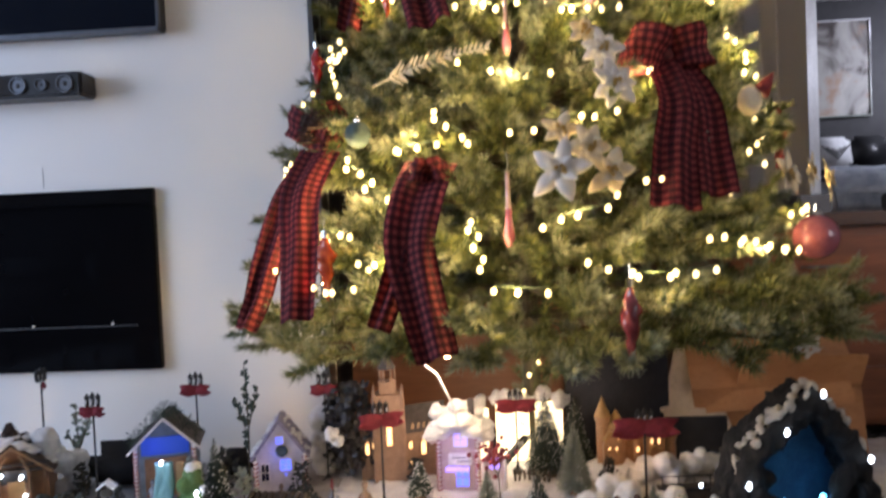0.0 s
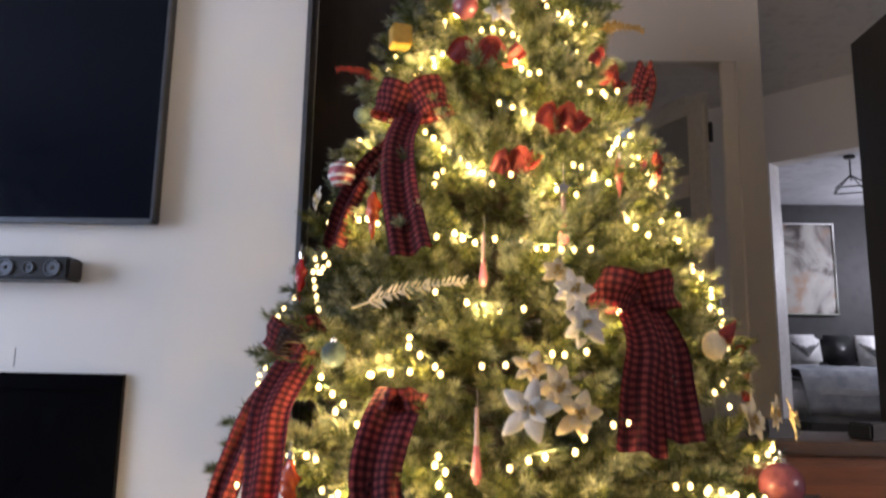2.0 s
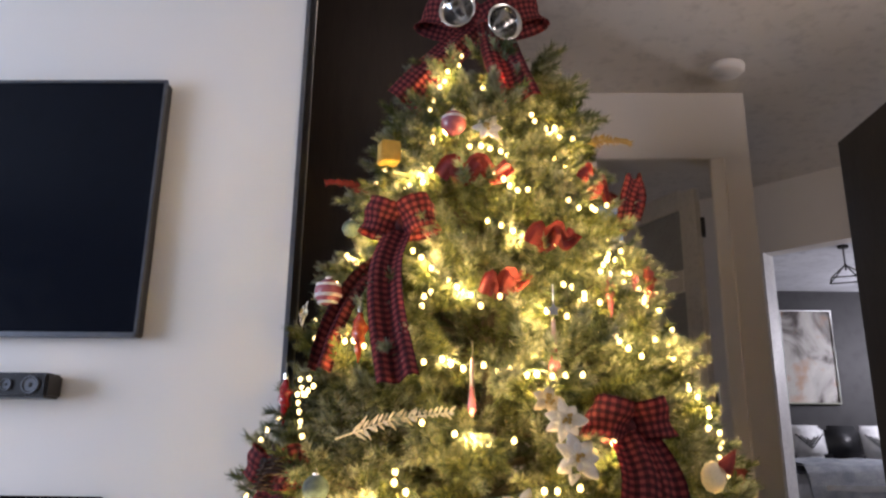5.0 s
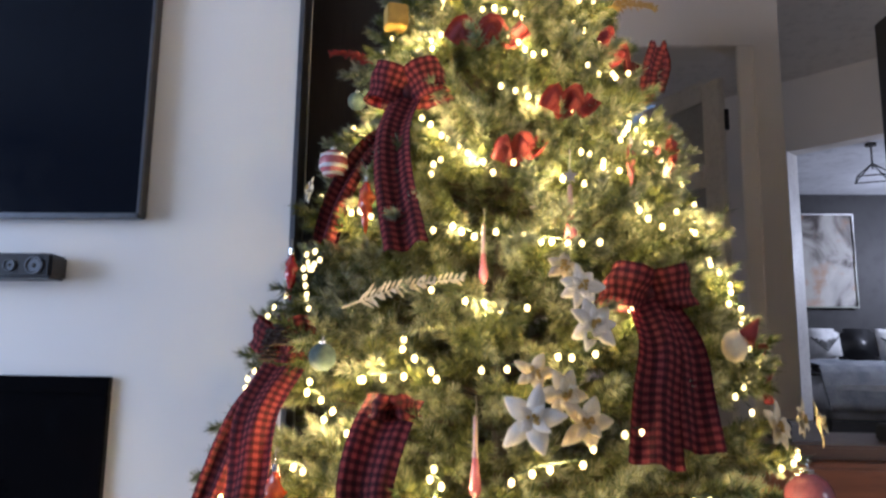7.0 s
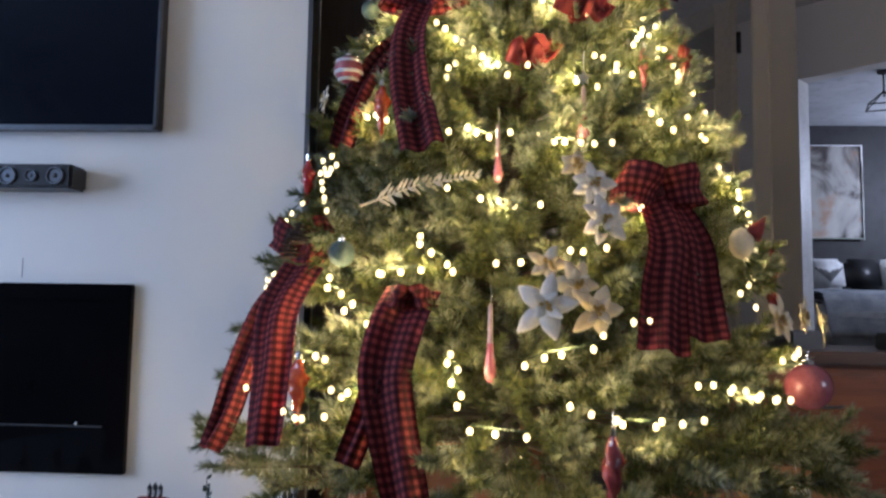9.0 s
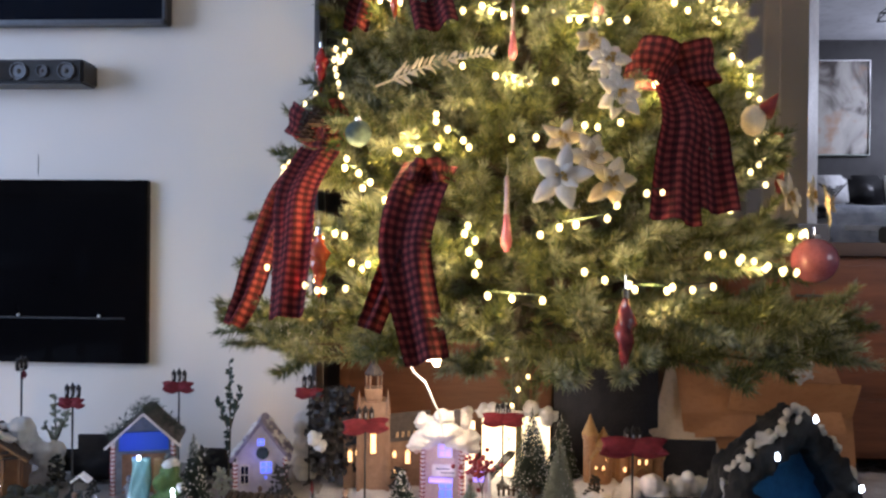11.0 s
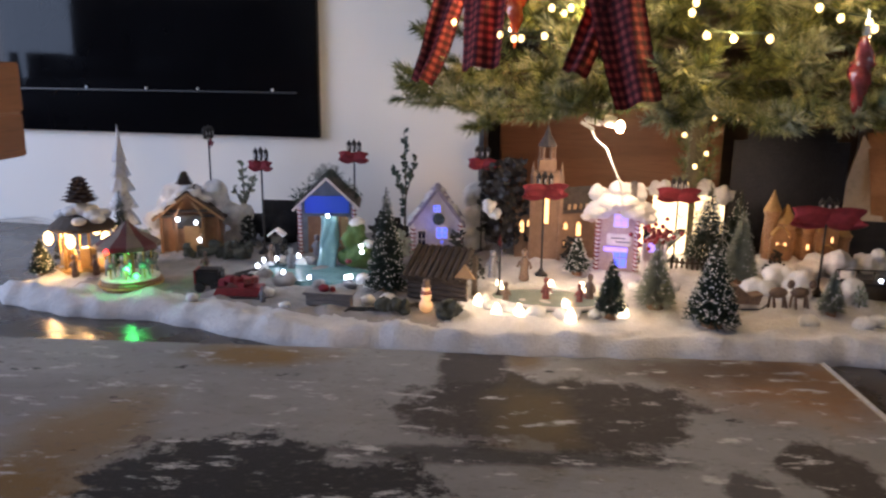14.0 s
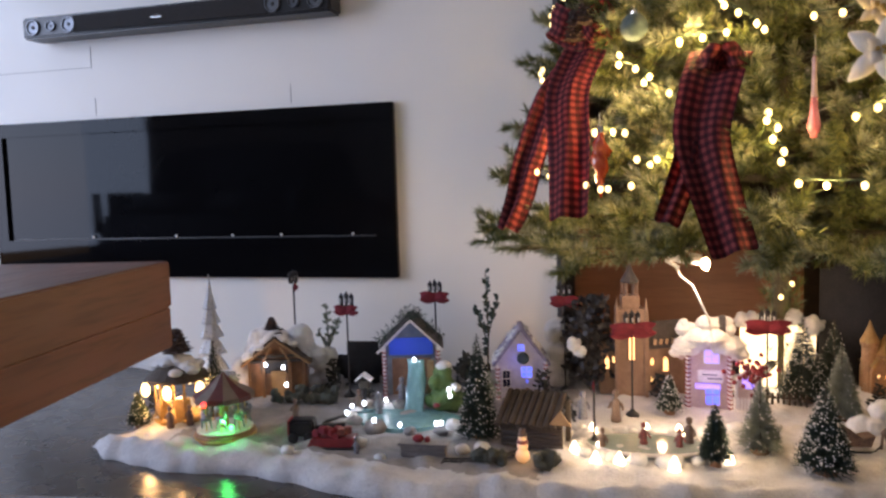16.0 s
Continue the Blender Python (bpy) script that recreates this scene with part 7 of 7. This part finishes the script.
for x, z in ((-0.112, 0.085), (-0.042, 0.165), (0.024, 0.222), (0.105, 0.12)):
    part("diode", Geo().ball((x, -0.068, z), 0.0048, 8, (1, 1, 1.3)), COOL_LED, gr, "cool white diode")
for x, z in ((-0.045, 0.055), (0.012, 0.050), (0.036, 0.042), (0.024, 0.062), (0.040, 0.034)):
    part("cyan_diode", Geo().ball((x, -0.055, z), 0.0048, 8, (1.3, 1, 1)), CYAN_GLOW, gr, "glowing cyan diode")
gr.scale = (0.98, 0.98, 1.16)
lamp("grotto_blue_light", "POINT", pose(1.425, -0.495, 0.085), 0.045, (0.10, 0.45, 1.0), 0.012)
lamp("grotto_cyan_light", "POINT", pose(1.425, -0.53, 0.06), 0.05, (0.25, 0.8, 1.0), 0.006)

# clip lamp hanging under the tree
th = thing("clip_lamp", "white clip lamp with lit bulb under the branches", "lamp", (0.70, -0.315, 0.352))
part("clip", Geo().box((-0.010, 0, 0.0), (0.040, 0.016, 0.014), 0, 0, 12, bev=0.004).box((-0.022, 0, -0.010), (0.030, 0.014, 0.006), 0, 0, 30), WHITE_TRIM, th)
part("socket", Geo().lathe([(0.010, 0), (0.012, 0.006), (0.011, 0.024)], 14, pose(0.010, 0, 0.002, 0, 100, 0)), WHITE_TRIM, th)
part("bulb", Geo().ball((0.042, 0, -0.010), 0.0095, 14, (1.0, 1, 1.35)), glow("lit lamp bulb", (1.0, 0.82, 0.48), 7), th, "lit warm bulb", True)
part("cord", Geo().tube([(-0.016, 0.0, -0.01), (-0.006, 0.002, -0.035), (0.018, 0.004, -0.055), (0.036, 0.006, -0.095), (0.050, 0.010, -0.125), (0.062, 0.03, -0.20)], 0.0024, 6), WHITE_TRIM, th)
lamp("clip_lamp_light", "POINT", pose(0.752, -0.325, 0.320), 2.4, (1.0, 0.74, 0.43), 0.012)

# wooden star leaning at the back
th = thing("wooden_star", "large cream painted wooden star leaning at the back", "star decoration", (1.315, -0.02, 0.155))
pts = [(0.165 * (1 if i % 2 == 0 else 0.45) * math.sin(math.pi * i / 5 - 0.10), 0.165 * (1 if i % 2 == 0 else 0.45) * math.cos(math.pi * i / 5 - 0.10)) for i in range(10)]
part("star", Geo().prism(pts, -0.006, 0.006, pose(0, 0, 0, -14)), mat("cream painted wood", (0.62, 0.50, 0.36), (0.54, 0.43, 0.30), 0.6, scale=12, bump=0.15), th)

# kraft paper bag beside the star
th = thing("paper_bag", "crumpled brown kraft paper gift bag", "paper bag", (1.53, 0.02, 0.0), -8)
th.scale = (1.38, 1, 0.97)
KRAFT = mat("kraft paper", (0.42, 0.20, 0.075), (0.34, 0.15, 0.055), 0.65, scale=14, bump=0.4, c3=(0.28, 0.12, 0.045))
vs = [(-0.13, -0.06, 0.0), (0.14, -0.06, 0.0), (0.14, 0.06, 0.0), (-0.13, 0.06, 0.0), (-0.15, -0.085, 0.19), (0.13, -0.05, 0.21), (0.14, 0.06, 0.21), (-0.14, 0.05, 0.20), (-0.16, -0.03, 0.33), (0.10, -0.015, 0.345), (0.10, -0.005, 0.345), (-0.16, -0.02, 0.33)]
part("body", Geo().add(vs, [(3, 2, 1, 0), (0, 1, 5, 4), (1, 2, 6, 5), (2, 3, 7, 6), (3, 0, 4, 7), (4, 5, 9, 8), (5, 6, 10, 9), (6, 7, 11, 10), (7, 4, 8, 11), (8, 9, 10, 11)]), KRAFT, th)
part("flap", Geo().box((0.03, -0.088, 0.24), (0.20, 0.006, 0.09), 4, 22, 3), KRAFT, th)
part("fold", Geo().box((-0.01, -0.082, 0.17), (0.24, 0.006, 0.05), -5, -10, -8), KRAFT, th)

# ---- hall and bedroom ----
DOOR_PAINT = mat("greige door paint", (0.66, 0.62, 0.56), (0.62, 0.58, 0.52), 0.45, scale=6, bump=0.05)
FROSTED = mat("frosted grey glass", (0.30, 0.30, 0.28), (0.27, 0.27, 0.25), 0.35, scale=10)
dr = thing("door_1", "open greige panel door with frosted panes", "door", (1.93, 1.37, 0), 180 - 62, kind="structure")
for x in (0.05, 0.45):
    part("stile", Geo().box((x, 0, 1.03), (0.10, 0.036, 2.03), bev=0.003), DOOR_PAINT, dr)
for i in range(6):
    part("rail", Geo().box((0.25, 0, 0.09 + i * 0.385), (0.30, 0.036, 0.10 if i else 0.16), bev=0.003), DOOR_PAINT, dr)
for i in range(5):
    part("pane", Geo().box((0.25, 0, 0.285 + i * 0.385), (0.31, 0.012, 0.30)), FROSTED, dr, "frosted glass pane")
for z in (0.3, 1.1, 1.86):
    part("hinge", Geo().tube([(0.0, -0.022, z - 0.045), (0.0, -0.022, z + 0.045)], 0.012, 8), IRON, dr, "dark metal hinge")

tall = thing("tall_cabinet", "tall dark wood grain cabinet", "cabinet", (2.72, 0.42, 0))
GRAIN = mat("black brown wood grain", (0.022, 0.018, 0.015), (0.015, 0.012, 0.010), 0.45, scale=5, stretch=(8, 8, 0.5), bump=0.1)
part("carcass", Geo().box((0, 0, 1.05), (0.62, 1.12, 2.10), bev=0.004), GRAIN, tall)
part("side_panel", Geo().box((-0.318, 0.0, 1.05), (0.014, 1.13, 2.102), bev=0.002), GRAIN, tall)

th = thing("smoke_detector", "round white smoke detector on the ceiling", "smoke detector", (1.975, 0.99, 2.45))
part("housing", Geo().lathe([(0.075, 0), (0.073, -0.022), (0.060, -0.034), (0.002, -0.036)], 28), CEILING, th, "", True)

th = thing("framed_painting", "abstract grey and rust painting in thin silver frame", "painting", (3.365, 3.62, 1.583))


def canvas_material():
    m, nt, b = nodes_of("abstract canvas")
    L, N = nt.links.new, nt.nodes.new
    co, n1, n2 = N("ShaderNodeTexCoord"), N("ShaderNodeTexNoise"), N("ShaderNodeTexNoise")
    n1.inputs["Scale"].default_value, n1.inputs["Detail"].default_value, n1.inputs["Distortion"].default_value = 3.2, 6, 1.2
    n2.inputs["Scale"].default_value, n2.inputs["Detail"].default_value = 4.5, 5
    L(co.outputs["Object"], n1.inputs[0]), L(co.outputs["Object"], n2.inputs[0])
    r1, r2, mx = N("ShaderNodeValToRGB"), N("ShaderNodeMapRange"), N("ShaderNodeMix")
    e = r1.color_ramp.elements
    e[0].position, e[0].color, e[1].position, e[1].color = 0.36, (0.045, 0.032, 0.028, 1), 0.66, (0.48, 0.46, 0.42, 1)
    k = e.new(0.50)
    k.color = (0.36, 0.34, 0.31, 1)
    r2.inputs[1].default_value, r2.inputs[2].default_value, r2.inputs[4].default_value = 0.55, 0.68, 0.8
    mx.data_type = "RGBA"
    mx.inputs[7].default_value = (0.36, 0.17, 0.07, 1)
    L(n1.outputs[0], r1.inputs[0]), L(n2.outputs[0], r2.inputs[0]), L(r2.outputs[0], mx.inputs[0]), L(r1.outputs[0], mx.inputs[6])
    L(mx.outputs[2], b.inputs["Base Color"])
    b.inputs["Roughness"].default_value = 0.5
    return m


part("canvas", Geo().box((0, -0.006, 0), (0.36, 0.012, 0.66)), canvas_material(), th)
for x in (-0.183, 0.183):
    part("frame_bar", Geo().box((x, -0.012, 0), (0.010, 0.024, 0.676), bev=0.002), SILVER, th)
for z in (-0.333, 0.333):
    part("frame_bar", Geo().box((0, -0.012, z), (0.356, 0.024, 0.010), bev=0.002), SILVER, th)

bed = thing("bed", "bed with grey fur throw and white cover", "bed", (3.55, 3.05, 0.32))
BEDDING = mat("grey blue duvet", (0.42, 0.46, 0.50), (0.34, 0.38, 0.42), 0.9, scale=10, bump=0.5)
FUR = mat("grey faux fur", (0.34, 0.36, 0.39), (0.20, 0.22, 0.25), 0.95, scale=14, bump=1.0)
part("frame", Geo().box((0, 0, 0.12), (1.46, 1.02, 0.18), bev=0.01), BLACK, bed)
part("mattress", Geo().box((0, 0.0, 0.33), (1.40, 1.0, 0.24), bev=0.05), mat("white cotton sheet", (0.66, 0.68, 0.72), None, 0.9, scale=20, bump=0.3), bed, "", True)
vs, fs = [], []
for i in range(41):
    for j in range(21):
        x, y = -0.73 + 1.46 * i / 40, -0.53 + 0.72 * j / 20
        fall = max(0, (-0.44 - y)) * 2.2
        vs.append((x, y, 0.50 - fall + 0.022 * noise.noise((x * 6, y * 6, 1)) + 0.05 * (j / 20)))
fs = [(i * 21 + j, (i + 1) * 21 + j, (i + 1) * 21 + j + 1, i * 21 + j + 1) for i in range(40) for j in range(20)]
k = len(vs)
vs += [(x, y, z - 0.05) for x, y, z in vs]
fs += [tuple(k + q for q in reversed(f)) for f in fs] + [(i * 21, (i + 1) * 21, k + (i + 1) * 21, k + i * 21) for i in range(40)]
part("throw", Geo().add(vs, fs), FUR, bed, "rumpled grey faux fur throw", True)
CUSHION = mat("white cushion cloth", (0.78, 0.78, 0.78), None, 0.9, scale=30, bump=0.3)
for x, dark in ((-0.60, 1), (-0.36, 0), (-0.12, 1), (0.10, 0), (0.36, 1)):
    cu = thing("cushion", "black cushion on the bed" if dark else "white cushion with black geometric lines", "cushion", (3.55 + x, 3.40, 0.98), 0, "cushions on the bed")
    part("cover", Geo().box((0, 0, 0), (0.235, 0.08, 0.22), 0, -14, 0, bev=0.03), BLACK if dark else CUSHION, cu, "", True)
    if not dark:
        for q in (0.09, 0.06, 0.03):
            for s in (-1, 1):
                part("line", Geo().box((s * q * 0.5, -0.055, 0.02 - q * 0.2), (0.008, 0.006, q * 1.5), 0, -14, s * 45), BLACK, cu)

th = thing("pendant_lamp", "black metal frame pendant lamp in the bedroom", "pendant lamp", (3.088, 2.40, 1.866))
th.scale = (0.6, 0.6, 0.55)
part("canopy", Geo().lathe([(0.05, 0.37), (0.05, 0.345), (0.01, 0.34)], 14), IRON, th)
part("rod", Geo().tube([(0, 0, 0.35), (0, 0, 0.10)], 0.008, 8), IRON, th)
for i in range(4):
    a = math.pi * i / 2 + 0.4
    b = math.pi * (i + 1) / 2 + 0.4
    p, q = (0.20 * math.cos(a), 0.20 * math.sin(a), 0), (0.20 * math.cos(b), 0.20 * math.sin(b), 0)
    part("frame_bar", Geo().tube([(0, 0, 0.16), p], 0.007, 6), IRON, th)
    part("frame_bar", Geo().tube([p, q], 0.007, 6), IRON, th)

# clutter on the sideboard
for x, y, s, lab in ((1.70, 0.24, (0.10, 0.12, 0.05), "small dark box on the sideboard"), (1.98, 0.22, (0.12, 0.10, 0.045), "dark stacked box on the sideboard"), (2.22, 0.30, (0.16, 0.12, 0.05), "dark tray on the sideboard")):
    solid("small_box", Geo().box((0, 0, s[2] / 2), s, 10, bev=0.006), BLACK, lab, "box", (x, y, 0.597))

# sofa by the window
sofa = thing("sofa", "dark charcoal sofa with rounded arms by the window", "sofa", (-2.10, -2.70, 0), 0)
SOFA = mat("charcoal upholstery", (0.035, 0.036, 0.042), (0.025, 0.026, 0.03), 0.9, scale=30, bump=0.5)
part("seat_base", Geo().box((0, 0, 0.24), (1.5, 0.85, 0.28), bev=0.05), SOFA, sofa, "", True)
part("backrest", Geo().box((0, -0.36, 0.56), (1.5, 0.22, 0.58), bev=0.09), SOFA, sofa, "", True)
for x in (-0.72, 0.72):
    part("armrest", Geo().box((x, 0, 0.40), (0.24, 0.9, 0.46), bev=0.10), SOFA, sofa, "", True)
for x in (-0.31, 0.31):
    part("seat_cushion", Geo().box((x, 0.06, 0.44), (0.60, 0.62, 0.16), bev=0.06), SOFA, sofa, "", True)
for x in (-0.65, 0.65):
    for y in (-0.34, 0.34):
        part("foot", Geo().box((x, y, 0.05), (0.06, 0.06, 0.10)), BLACK, sofa)
th = thing("window_curtain", "sheer white curtain at the window", "curtain", (-2.9, -2.55, 0))
vs, n = [], 40
for layer in (0, 0.004):
    for i in range(n + 1):
        for z in (0.0, 2.26):
            vs.append((0.03 * math.sin(i * 1.1) + layer, 0.45 * (i / n - 0.5), z))
fs = [(2 * i, 2 * i + 2, 2 * i + 3, 2 * i + 1) for i in range(n)] + [(82 + 2 * i + 1, 82 + 2 * i + 3, 82 + 2 * i + 2, 82 + 2 * i) for i in range(n)] + [(2 * i, 82 + 2 * i, 82 + 2 * i + 2, 2 * i + 2) for i in range(n)]
part("cloth", Geo().add(vs, fs), mat("sheer white cloth", (0.75, 0.76, 0.78), None, 0.9, scale=60), th, "", True)
part("rod", Geo().tube([(0, -0.5, 2.27), (0, 2.0, 2.27)], 0.01, 8), GREY_METAL, th)

# white cords along the wall
solid("power_cord", Geo().tube([(-1.6, -0.02, 0.006), (-1.2, -0.03, 0.008), (-0.9, -0.02, 0.02), (-0.75, -0.05, 0.008), (-0.5, -0.10, 0.006)], 0.003, 6), WHITE_TRIM, "white power cord lying along the wall", "power cord", group="power cords")
solid("power_cord", Geo().tube([(-1.6, -0.05, 0.006), (-1.1, -0.06, 0.007), (-0.85, -0.04, 0.03), (-0.6, -0.10, 0.006)], 0.003, 6), WHITE_TRIM, "white power cord lying along the wall", "power cord", group="power cords")
